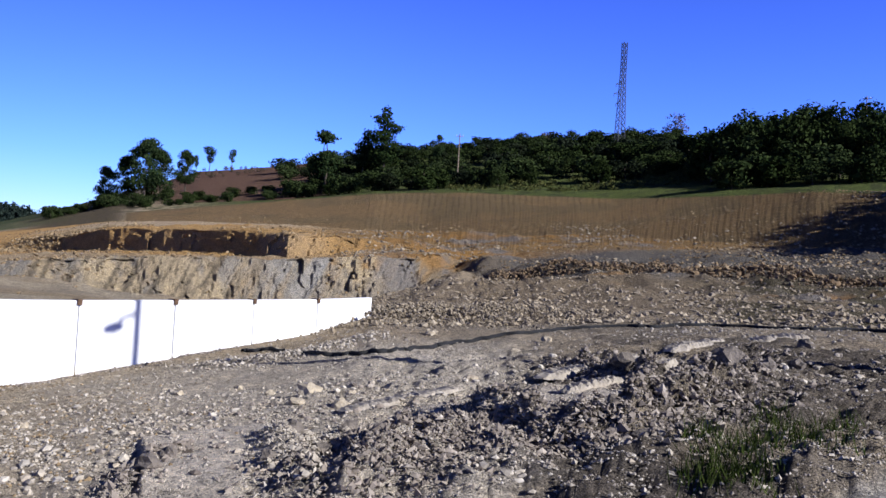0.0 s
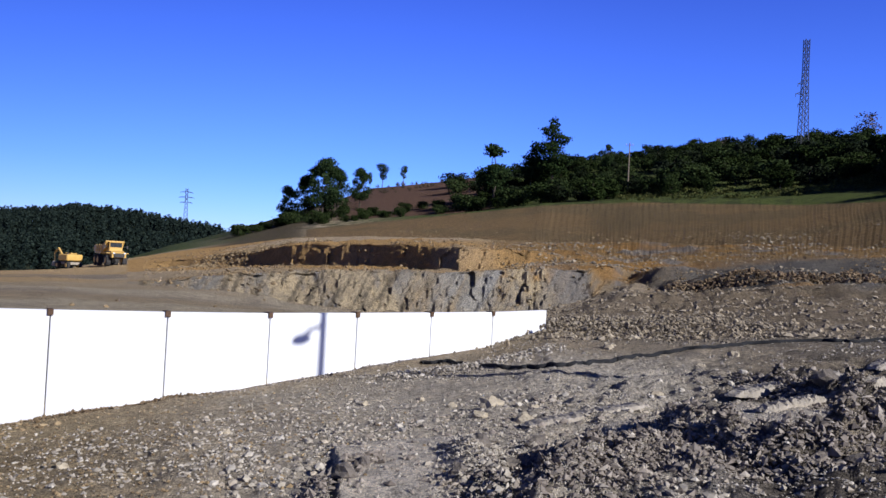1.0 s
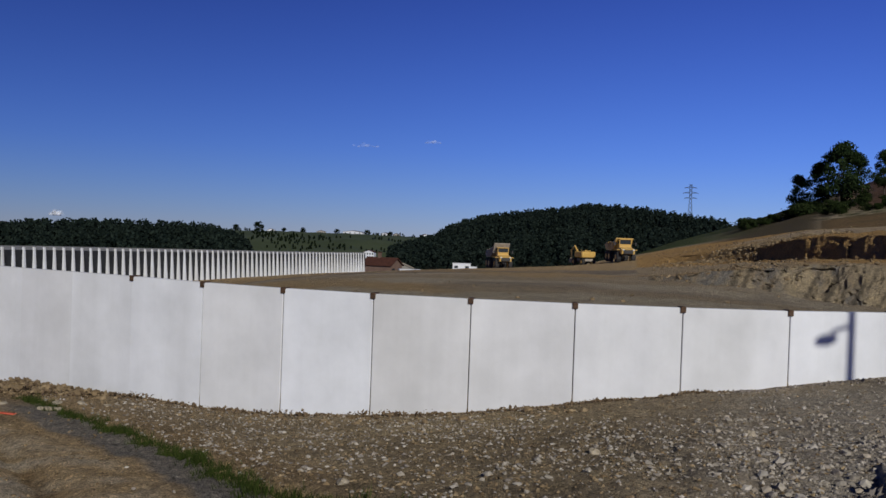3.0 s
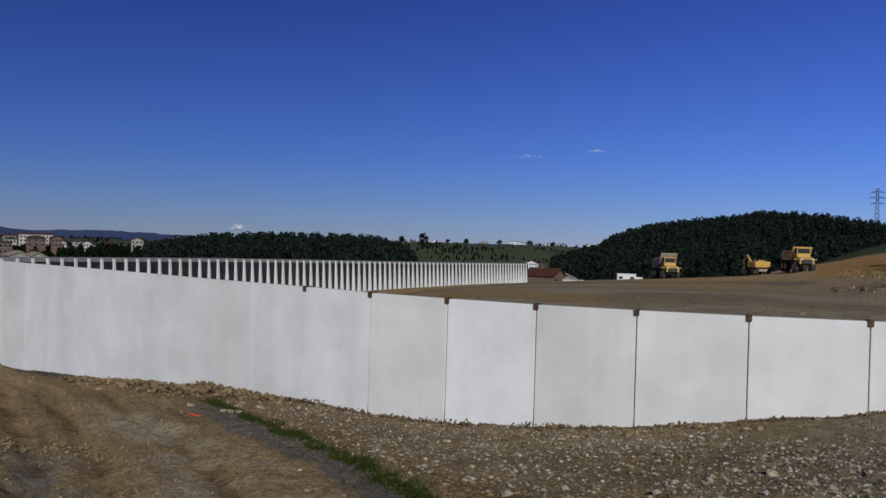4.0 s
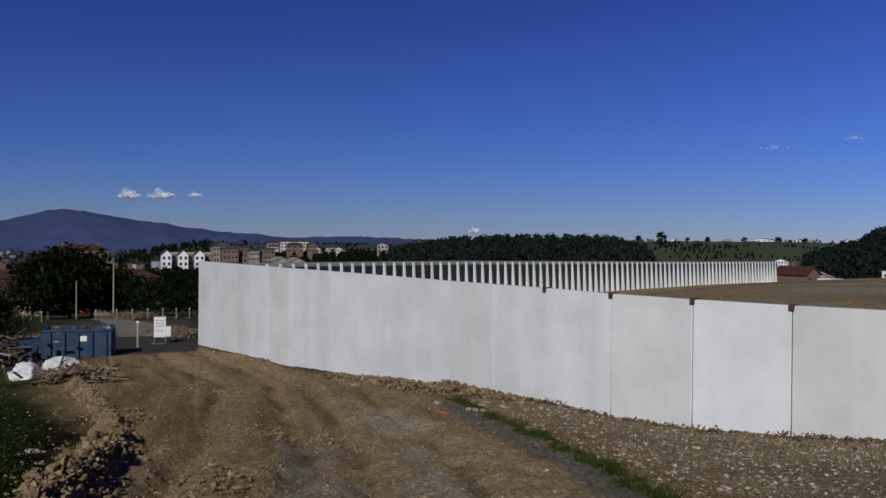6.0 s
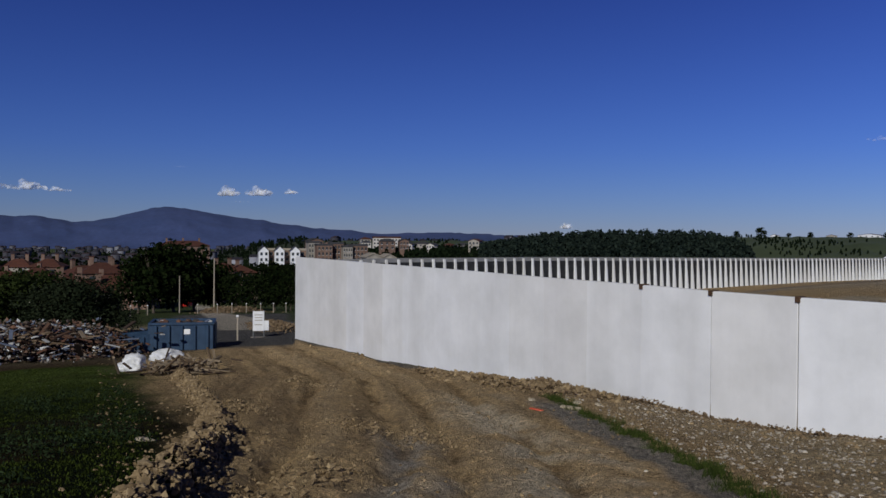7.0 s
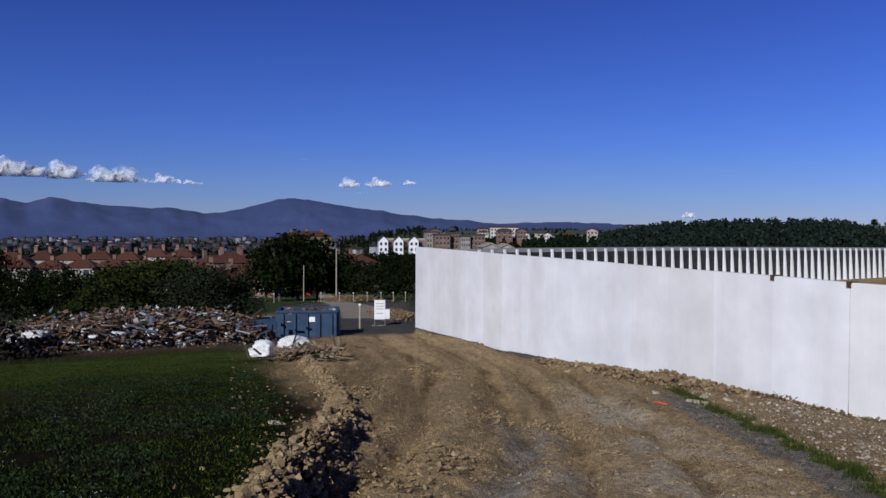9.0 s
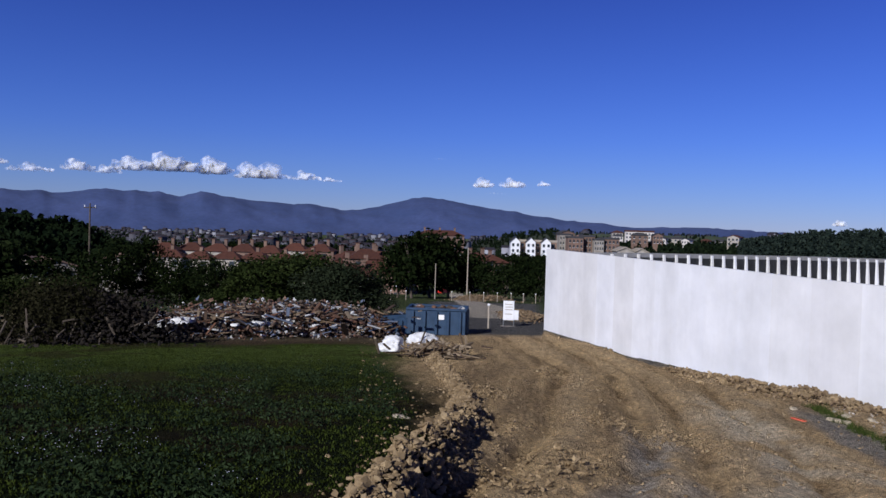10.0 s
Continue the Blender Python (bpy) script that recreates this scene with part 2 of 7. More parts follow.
def indexed_mesh(name, co, tri, mat):
    me = bpy.data.meshes.new(name)
    me.vertices.add(len(co))
    me.vertices.foreach_set("co", np.asarray(co, dtype=np.float32).ravel())
    k = tri.shape[1]
    me.loops.add(tri.size)
    me.loops.foreach_set("vertex_index", tri.astype(np.int32).ravel())
    me.polygons.add(len(tri))
    me.polygons.foreach_set("loop_start", np.arange(0, tri.size, k, dtype=np.int32))
    me.update(calc_edges=True)
    me.materials.append(mat)
    return me


def part(name, bm, mat, parent=None, label=""):
    me = bpy.data.meshes.new(name)
    bm.to_mesh(me)
    bm.free()
    me.materials.append(mat)
    ob = new(name, me)
    ob.parent = parent
    return tagged(ob, label)


def shared(name, me, parent=None, label=""):
    ob = new(name, me)
    ob.parent = parent
    return tagged(ob, label)


def thing(name, at, label, category, turn=0.0, group=""):
    ob = new(name)
    ob.empty_display_size = 0.2
    ob.matrix_world = Matrix.Translation(at) @ pose(0, 0, 0, 0, 0, turn)
    return tagged(ob, label, category, group)


def box(bm, x, y, z, sx, sy, sz, bevel=0.0, m=None):
    """A box with its centre at x, y, z, edges rounded by bevel."""
    got = bmesh.ops.create_cube(bm, size=1.0, matrix=Matrix.Translation((x, y, z)) @ Matrix.Diagonal((sx, sy, sz, 1)))
    vs = got["verts"]
    if bevel:
        es = list({e for v in vs for e in v.link_edges})
        r = bmesh.ops.bevel(bm, geom=es, offset=bevel, segments=1, affect='EDGES')
        vs = list({v for f in r["faces"] for v in f.verts} | {v for v in vs if v.is_valid})
    if m is not None:
        bmesh.ops.transform(bm, matrix=m, verts=vs)
    return vs


def one_box(*a, **k):
    bm = bmesh.new()
    box(bm, *a, **k)
    return bm


def rod(bm, a, b, r1, r2=None, seg=8):
    a, b = Vector(a), Vector(b)
    r2 = r1 if r2 is None else r2
    m = Matrix.Translation((a + b) / 2) @ (b - a).to_track_quat("Z", "Y").to_matrix().to_4x4()
    bmesh.ops.create_cone(bm, cap_ends=True, segments=seg, radius1=r1, radius2=r2, depth=(b - a).length, matrix=m)


def prism(bm, outline, y0, y1):
    """Extrudes an outline in x, z from y0 to y1."""
    a = [bm.verts.new((x, y0, z)) for x, z in outline]
    b = [bm.verts.new((x, y1, z)) for x, z in outline]
    n = len(a)
    bm.faces.new(a)
    bm.faces.new(b[::-1])
    for i in range(n):
        bm.faces.new((a[i], b[i], b[(i + 1) % n], a[(i + 1) % n]))
    bmesh.ops.recalc_face_normals(bm, faces=bm.faces)


# ---- the lie of the land: profiles of (distance, height under or over the eye) by azimuth ----
PROFILE = {}


def profile(az, *pairs):
    PROFILE[az] = np.array(pairs, dtype=float)


# azimuths of the joints of the white retaining wall
SEAMS = [0.4, 3.9, 7.95, 12.8, 18.4, 24.7, 31.4, 38.1, 44.4, 50.1, 55.05, 59.2, 62.55, 65.25, 67.45, 69.45, 71.25, 72.9, 74.3, 75.6, 76.8, 77.9, 79.0, 80.05, 81.15]


def seam_d(az):
    return 20.2 / math.cos(radians((az - 0.96) / 0.7438 - 45))


def wall_d(az):
    """Distance of the white retaining wall's face: straight from joint to joint."""
    az = min(max(az, SEAMS[0]), SEAMS[-1])
    i = min(int(np.searchsorted(SEAMS, az, side="right")) - 1, len(SEAMS) - 2)
    a, b = radians(SEAMS[i]), radians(SEAMS[i + 1])
    r, s = seam_d(SEAMS[i]), seam_d(SEAMS[i + 1])
    t = radians(az)
    return r * s * math.sin(b - a) / (r * math.sin(t - a) + s * math.sin(b - t))


for a in (-180, -60):
    profile(a, (1, -1.7), (8, -1.5), (16, -1.3), (25, -1.1), (25.3, -1.1), (40, -.7), (48, .2), (60, 1.5), (64, 1.9), (80, 3.5), (110, 11), (132, 13.8), (200, 26), (1500, 40), (4600, 40))
profile(-34, (1, -1.68), (8, -1.4), (16, -1.1), (25, -1.0), (25.3, -1.0), (38, -.5), (46, .25), (60, 1.6), (64, 1.9), (78, 3.2), (108, 11.0), (130, 13.6), (200, 26), (1500, 30), (4600, 30))
profile(-27, (1, -1.68), (8, -1.5), (16, -1.25), (25, -1.1), (25.3, -1.1), (38, -.6), (48, .15), (66, 1.3), (70, 1.6), (86, 3.7), (118, 12.2), (140, 15.0), (215, 33), (1500, 30), (4600, 30))
profile(-15, (1, -1.68), (8, -1.6), (16, -1.6), (25, -1.45), (25.3, -1.45), (42, -.6), (52, .1), (72, .9), (76, 1.2), (105, 4.8), (150, 13.2), (175, 18.4), (260, 38.2), (1500, 30), (4600, 30))
profile(-5, (1, -1.68), (8, -1.75), (16, -1.9), (28, -1.75), (28.3, -1.75), (70, -.9), (74, .3), (84, .9), (88, 1.3), (115, 4.5), (160, 13.8), (185, 17.2), (270, 37), (1500, 30), (4600, 30))
profile(-2.5, (1, -1.68), (8, -1.8), (16, -2.0), (29, -1.8), (29.3, -1.8), (66, -1.9), (69, .3), (80, .9), (84, 1.4), (118, 4.3), (162, 13.4), (188, 16.4), (275, 36.5), (1500, 30), (4600, 30))
profile(0.6, (1, -1.68), (8, -1.85), (16, -2.1), (28.6, -1.88), (28.9, -1.88), (64, -3.1), (67, .25), (78, .7), (81, 1.6), (120, 4.3), (165, 13.0), (190, 15.6), (280, 35), (1500, 30), (4600, 30))
profile(6, (1, -1.68), (8, -1.95), (16, -2.35), (25.6, -2.45), (25.9, -1.42), (62, -3.3), (65.5, -.2), (73, 0.0), (75, 2.2), (130, 4.6), (175, 11.3), (200, 13.0), (300, 31), (1500, 28), (4600, 30))
profile(12, (1, -1.68), (8, -2.0), (16, -2.6), (23.3, -2.85), (23.6, -1.45), (60.5, -3.3), (64, -.45), (87, -.3), (89, 2.0), (140, 4.6), (185, 9.0), (215, 11.5), (315, 27.5), (1500, 25), (4600, 30))
profile(17, (1, -1.68), (8, -2.05), (16, -2.75), (22, -3.1), (22.3, -1.45), (60, -2.9), (63, -.75), (100, -.6), (102, 1.75), (150, 3.9), (190, 6.4), (230, 9.6), (330, 17.8), (1500, 0), (4600, -20))
profile(20, (1, -1.68), (8, -2.1), (16, -2.85), (21.4, -3.3), (21.7, -1.45), (60, -2.6), (62.5, -1.2), (112, -1.1), (115, .6), (160, 2.6), (210, 4.6), (260, 7.6), (380, 13.2), (1500, -20), (4600, -40))
profile(24.5, (1, -1.68), (8, -2.1), (16, -2.9), (20.76, -3.42), (21.06, -1.45), (60, -2.1), (62, -1.95), (128, -1.9), (131, -1.0), (170, .3), (230, 1.0), (300, 2.5), (420, 4), (1500, -30), (4600, -45))
profile(31, (1, -1.68), (8, -2.2), (16, -3.15), (20.24, -3.69), (20.54, -1.45), (60, -2.0), (90, -2.5), (120, -2.9), (145, -3.2), (165, -3.7), (200, -8), (300, -11), (450, -14), (1500, -32), (4600, -50))
profile(38, (1, -1.68), (8, -2.35), (16, -3.4), (20.26, -4.05), (20.56, -1.5), (60, -2.1), (90, -2.8), (120, -3.6), (150, -4.6), (170, -5.3), (200, -9), (300, -12), (450, -15), (1500, -32), (4600, -50))
profile(44, (1, -1.68), (8, -2.45), (16, -3.6), (20.74, -4.28), (21.04, -1.5), (55, -2.2), (90, -3.3), (120, -4.4), (160, -6.0), (176, -6.6), (200, -9), (300, -12), (450, -15), (1500, -32), (4600, -50))
profile(51, (1, -1.68), (8, -2.55), (16, -3.65), (21.85, -4.47), (22.15, -1.55), (45, -2.4), (75, -3.8), (105, -5.2), (138, -6.1), (150, -6.4), (190, -9), (300, -13), (450, -16), (1500, -34), (4600, -50))
profile(57, (1, -1.68), (8, -2.6), (16, -3.65), (23.4, -4.5), (23.7, -1.6), (36, -2.4), (60, -4.4), (90, -5.5), (112, -5.9), (118, -6.0), (160, -9), (300, -14), (450, -17), (1500, -36), (4600, -50))
profile(64, (1, -1.68), (8, -2.6), (16, -3.6), (26.3, -4.6), (26.6, -4.7), (38, -5.2), (60, -5.6), (80, -6.0), (95, -6.3), (110, -6.8), (150, -9), (300, -15), (450, -18), (1500, -38), (4600, -50))
profile(75, (1, -1.68), (8, -2.6), (16, -3.5), (35, -5.02), (35.3, -5.05), (45, -5.4), (60, -5.9), (75, -6.4), (90, -7.2), (110, -8.8), (140, -11), (200, -15), (400, -22), (1500, -40), (4600, -50))
profile(81, (1, -1.68), (8, -2.6), (16, -3.4), (43.6, -5.16), (43.9, -5.2), (50, -5.5), (60, -6.0), (75, -6.7), (90, -7.8), (110, -9.4), (140, -11.5), (200, -15.5), (400, -23), (1500, -40), (4600, -50))
profile(90, (1, -1.68), (8, -2.55), (16, -3.25), (43, -5.35), (43.3, -5.4), (50, -5.7), (60, -6.2), (75, -7.0), (90, -8.0), (110, -9.5), (140, -11.6), (200, -15.5), (400, -23), (1500, -42), (4600, -52))
profile(104, (1, -1.68), (8, -2.45), (16, -3.1), (37, -4.95), (37.3, -5.0), (48, -5.8), (60, -6.6), (75, -7.6), (90, -8.6), (110, -10), (140, -12), (200, -16), (400, -23), (1500, -42), (4600, -52))
profile(122, (1, -1.68), (8, -2.35), (16, -2.95), (37, -4.8), (37.3, -4.85), (48, -5.6), (60, -6.4), (75, -7.4), (90, -8.4), (110, -10), (140, -12), (200, -16), (400, -22), (1500, -40), (4600, -50))
profile(180, *[tuple(p) for p in PROFILE[-180]])
AZS = sorted(PROFILE)
PALL = np.array([PROFILE[a] for a in AZS])


# height of the ground along the foot of the white wall
FOOT = ((0.4, 3.8, 7.9, 12.7, 18.2, 24.5, 31.2, 38, 44.2, 50, 55, 59.2, 65.2, 71.2, 75.6, 81.1),
        (-1.91, -2.27, -2.53, -2.77, -3.02, -3.27, -3.55, -3.88, -4.12, -4.3, -4.33, -4.26, -4.39, -4.63, -4.84, -4.98))


def profile_at(az):
    """Distances and heights of the profile at azimuths az: arrays of shape (n, breaks)."""
    az = np.atleast_1d(np.asarray(az, dtype=float))
    j = np.clip(np.searchsorted(AZS, az, side="right") - 1, 0, len(AZS) - 2)
    a0, a1 = np.array(AZS, dtype=float)[j], np.array(AZS, dtype=float)[j + 1]
    w = ((az - a0) / (a1 - a0))[:, None]
    d = PALL[j, :, 0] * (1 - w) + PALL[j + 1, :, 0] * w
    z = PALL[j, :, 1] * (1 - w) + PALL[j + 1, :, 1] * w
    on_wall = (az > 0.4) & (az < 81.2)
    shift = np.where(on_wall, [wall_d(a) if 0.4 < a < 81.2 else 0 for a in az], d[:, 3])
    z[:, 3] = np.where(on_wall, np.interp(az, *FOOT), z[:, 3])
    d[:, 3] = shift
    d[:, 4] = shift + 0.26
    return d, z


def land(az, d):
    """Height of the ground over the world's zero, without the small relief."""
    dd, zz = profile_at(az)
    return EYE + float(np.interp(d, dd[0], zz[0]))


# low ridges of thrown-up soil near the camera: (azimuth, distance, weight) along each, spread, height
BERM = [(92.0, 7.2, 1.0), (89.5, 9.6, 1.0), (87.3, 12.2, 0.9), (85.9, 15.2, 0.75), (86.2, 18.5, 0.5), (87.4, 23, 0.45), (88.2, 27.5, 0.7)]
RIDGES = [
    (BERM, 0.3, 0.26),
    ([(-7.0, 10.9, 0.7), (-9.5, 9.6, 1.0), (-12.5, 8.9, 1.0), (-16.5, 9.3, 1.0), (-20.5, 10.6, 1.1), (-23.5, 12.8, 0.8)], 0.24, 0.22),
    ([(6.0, 9.9, 0.7), (4.9, 8.6, 1.0), (4.0, 7.2, 0.9)], 0.2, 0.1),
    ([(-13.5, 15.8, 0.7), (-16.5, 14.2, 1.0), (-19.2, 12.9, 0.9), (-24.0, 17.2, 0.8)], 0.24, 0.24),
    ([(16.2, 7.0, 0.8), (14.6, 8.6, 0.8), (11.5, 9.4, 0.4)], 0.15, 0.08),
    ([(1.4, 7.0, 1.0), (-1.2, 8.4, 1.0), (-4.5, 9.0, 0.8), (-6.8, 9.4, 0.7)], 0.22, 0.16),
]


def ridge_core(x, y):
    """Height of the compacted core of the low ridges."""
    out = np.zeros_like(x)
    for pts, spread, height in RIDGES:
        p = [(*polar(a, d).xy, w) for a, d, w in pts]
        for (ax, ay, aw), (bx, by, bw) in zip(p, p[1:]):
            ux, uy = bx - ax, by - ay
            t = np.clip(((x - ax) * ux + (y - ay) * uy) / (ux * ux + uy * uy), 0, 1)
            w = aw + (bw - aw) * t
            q = np.hypot(x - ax - t * ux, y - ay - t * uy)
            out = np.maximum(out, height * w * np.exp(-(q / (spread * w)) ** 2))
    return out


def mud_plate(az, d, x, y):
    """Where the flat plates of dried mud lie between the clods: one beside the dark rut, one within the turn."""
    j = 0.5 * fbm(x * 1.3, y * 1.3, 3, 71)
    left = smooth(14.4, 14.0, az + j) * smooth(5.0, 6.4, az + 2 * j) * smooth(7.2, 7.6, d + j) * smooth(10.6 + 0.05 * (14 - az), 10.4 + 0.05 * (14 - az), d + 0.4 * j)
    turn = smooth(-9.4, -10.6, az + 3 * j) * smooth(-18.5, -17, az + 3 * j) * smooth(10.6, 11.4, d + j) * smooth(13.8, 13.0, d + j)
    front = smooth(-2.0, -3.4, az + 2 * j) * smooth(-9.2, -8.4, az + 2 * j) * smooth(9.7, 10.1, d + j) * smooth(11.9, 11.4, d + j)
    return np.maximum(np.maximum(left, turn), front)


def relief(az, d, x, y):
    """Small relief: rubble on the right, ruts on the track, a rough quarry."""
    n_mid, n_fine = fbm(x * 0.55, y * 0.55, 4, 3), fbm(x * 2.3, y * 2.3, 3, 9)
    rough = smooth(34, 22, az) * smooth(-60, -38, az)
    near_rubble = rough * smooth(7, -4, az) * smooth(5, 7, d) * smooth(24, 17, d)
    out = n_mid * (0.035 + 0.05 * rough + 0.13 * near_rubble) + n_fine * (0.02 + 0.02 * rough + 0.06 * near_rubble)
    near = smooth(4, 6, d) * smooth(26, 16, d)
    crumb = fbm(x * 6.5, y * 6.5, 3, 13, 0.6)
    apron = smooth(18, 26, az) * smooth(64, 58, az)
    out += near * (crumb * (0.012 + 0.018 * rough + 0.05 * near_rubble + 0.022 * apron) + 0.03 * apron * n_fine)
    plate = mud_plate(az, d, x, y)
    out = out * (1 - 0.75 * plate) + 0.07 * plate * (az > 0)
    core = ridge_core(x, y)
    out += core * (1 + 0.7 * n_fine + 1.1 * crumb)
    # broken ground of the dig
    dig = smooth(28, 20, az) * smooth(-45, -34, az) * smooth(30, 46, d) * smooth(130, 105, d)
    dig = dig * (1 - smooth(-9, -15, az) * smooth(78, 88, d))
    ridged = 1 - np.abs(fbm(x * 0.16, y * 0.16, 4, 21)) * 2.2
    out += dig * (0.45 * fbm(x * 0.12, y * 0.12, 4, 31) + 0.35 * np.clip(ridged, -1, 1) * smooth(3, -3, az) + 0.28 * fbm(x * 0.7, y * 0.7, 3, 33))
    # ruts along the track
    track = smooth(1.0, -0.6, y - road_edge(x)) * smooth(-5, -8, x) * smooth(46, 36, d) * smooth(93, 87, az)
    off = y - road_edge(x)
    for c in RUTS:
        out -= track * 0.15 * np.exp(-((off - c - 0.25 * fbm(x * 0.2, x * 0 + c, 2, 5)) / 0.28) ** 2)
    out += track * (0.07 * fbm(x * 0.9, y * 2.2, 3, 15) + 0.05 * fbm(x * 3.0, y * 3.6, 3, 19))
    out += 0.08 * smooth(0.0, 0.35, off) * smooth(1.6, 0.6, off) * smooth(-2, -6, x) * (d < 40)
    paved = smooth(0.1, -0.1, y - road_edge(x)) * smooth(2.0, 3.0, x)
    return out * smooth(1.2, 4, d) * (1 - 0.92 * paved)


RUTS = (-2.2, -3.9, -4.8, -6.4)


def road_edge(x):
    return np.interp(x, [-26, -22.4, -18.2, -14.5, -11.2, -9, -8, -6, 2.6, 3.04, 3.6, 4.51, 9.0], [11.0, 10.25, 9.45, 8.7, 7.7, 6.85, 6.35, 5.9, 5.6, 5.86, 6.18, 6.73, 10.0])


def blocks(u, v, seed):
    """Fractured rock: each cell of a jittered lattice is a plane of its own tilt; also the cell's number."""
    best = np.full_like(u, 1e9)
    out, tone = np.zeros_like(u), np.zeros_like(u)
    iu, iv = np.floor(u), np.floor(v)
    for du in (-1, 0, 1):
        for dv in (-1, 0, 1):
            a, b = iu + du, iv + dv
            ru, rv = hash2(a, b, seed), hash2(a, b, seed + 7)
            pu, pv = u - a - ru, v - b - rv
            q = pu * pu + pv * pv
            near = q < best
            plane = (hash2(a, b, seed + 11) - 0.5) + pu * (hash2(a, b, seed + 13) - 0.5) * 1.6 + pv * (hash2(a, b, seed + 17) - 0.7) * 1.2
            out = np.where(near, plane, out)
            tone = np.where(near, hash2(a, b, seed + 19), tone)
            best = np.where(near, q, best)
    return out, tone


# ---- ground: one sheet to the horizon ----
def soil_colour(az, d, x, y, z, seg):
    """Base colour of the bare soil, grass and road by place."""
    n = np.stack([np.full_like(az, 0.38), np.full_like(az, 0.31), np.full_like(az, 0.225)], -1)

    def lay(c, w):
        nonlocal n
        w = np.clip(w, 0, 1)[..., None]
        n = n * (1 - w) + np.array(c) * w
    w1, w2 = fbm(x * 0.09, y * 0.09, 4, 41), fbm(x * 0.5, y * 0.5, 4, 43)
    lay((0.31, 0.26, 0.2), smooth(0.0, 0.5, w2) * 0.8)
    lay((0.36, 0.285, 0.185), smooth(8, 34, az) * smooth(30, 24, d))
    lay((0.45, 0.36, 0.235), smooth(8, 34, az) * smooth(30, 24, d) * smooth(0.0, 0.3, fbm(x * 0.35, y * 0.35, 4, 147)))
    lay((0.38, 0.31, 0.22), smooth(0.05, 0.45, w1) * smooth(60, 10, az) * 0.6)
    lay((0.34, 0.265, 0.175), smooth(44, 56, az + 6 * w1) * smooth(60, 45, d))
    lay((0.27, 0.235, 0.19), smooth(2, -9, az) * smooth(40, 26, d) * (0.75 + 0.25 * w2))
    lay((0.6, 0.545, 0.475), smooth(-14, -6, az) * smooth(34, 8, az) * smooth(24, 18, d) * (0.75 + 0.25 * w2))
    lay((0.155, 0.135, 0.115), smooth(-8, -14, az) * smooth(30, 18, d) * smooth(-0.15, 0.2, w2))
    lay((0.74, 0.66, 0.57), mud_plate(az, d, x, y) * (0.85 + 0.3 * w2) * smooth(14.6, 13.8, az))
    edge = road_edge(x)
    road = smooth(0.12, -0.12, y - edge + 0.25 * w2) * (d < 30)
    lay((0.46, 0.43, 0.385), road * smooth(-3, 2, x))
    lay((0.38, 0.275, 0.165), road * smooth(-2, -6, x))
    track = smooth(2.2, -0.4, y - edge) * smooth(-5, -9, x) * (d < 48) * (az < 92)
    lay((0.48, 0.35, 0.2), track * 0.95)
    off = y - edge
    lay((0.27, 0.195, 0.115), track * smooth(0.0, 0.3, fbm(x * 0.16, off * 1.9, 4, 45)) * 0.45)
    lay((0.2, 0.145, 0.09), track * smooth(0.12, 0.3, fbm(x * 0.11, off * 3.2, 3, 47)) * 0.5)
    lay((0.62, 0.54, 0.42), track * smooth(1.4, 0.5, np.abs(off + 2.3 + 0.5 * w2)) * smooth(-0.4, 0.15, fbm(x * 0.8, y * 1.5, 4, 49)) * smooth(-24, -19, x) * 0.8)
    lay((0.36, 0.345, 0.33), track * smooth(0.85, 0.3, np.abs(off + 4.4 + 0.4 * w2)) * smooth(-8.5, -10, x) * smooth(-17, -14, x) * smooth(-0.2, 0.15, fbm(x * 0.6, y * 1.2, 4, 57)) * 0.8)
    for c in RUTS:
        lay((0.2, 0.135, 0.075), track * np.exp(-((off - c - 0.25 * fbm(x * 0.2, x * 0 + c, 2, 5)) / 0.14) ** 2) * smooth(-0.15, 0.2, fbm(x * 0.5, off * 0.5, 3, 59)) * 0.7)
    for c in RUTS:
        lay((0.56, 0.425, 0.26), track * np.exp(-((off - c - 0.55 - 0.25 * fbm(x * 0.2, x * 0 + c, 2, 5)) / 0.24) ** 2) * 0.55)
    lay((0.24, 0.23, 0.22), smooth(0.0, -0.15, y - edge) * smooth(-1.05, -0.75, y - edge + 0.3 * w2) * smooth(-6, -8, x) * smooth(-22, -19, x) * 0.85)
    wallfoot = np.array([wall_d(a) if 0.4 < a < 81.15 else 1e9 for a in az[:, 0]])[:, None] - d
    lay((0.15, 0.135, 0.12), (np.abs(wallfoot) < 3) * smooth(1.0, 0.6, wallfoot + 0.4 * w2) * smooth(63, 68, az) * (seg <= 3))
    lay((0.22, 0.155, 0.085), smooth(0.05, 0.3, ridge_core(x, y)) * (az > 80))
    # pad
    inside = (seg >= 4) & (az > 5) & (az < 62)
    lay((0.36, 0.29, 0.2), inside * (d < 165))
    lay((0.42, 0.36, 0.27), inside * (d < 120) * smooth(0.1, 0.3, fbm(az * 0.05, d * 0.12, 4, 55)))
    lay((0.24, 0.2, 0.16), inside * smooth(30, 45, d) * smooth(110, 80, d) * smooth(15, 22, az) * smooth(0.0, 0.1, fbm(az * 0.05, d * 0.04, 3, 53) + 0.12))
    lay((0.42, 0.30, 0.16), inside * (d < 165) * smooth(0.08, 0.25, fbm(az * 0.06, d * 0.05, 4, 51) + 0.12 * w2 + 0.1) * 0.85)
    # dig
    dig = (seg >= 5) & (az < 27) & (az > -60) & (d < 175)
    lay((0.37, 0.295, 0.2), dig)
    lay((0.40, 0.255, 0.11), dig * smooth(-0.05, 0.3, fbm(x * 0.05, y * 0.05, 4, 61) + 0.2 * smooth(2, 14, az)) * (d > 66))
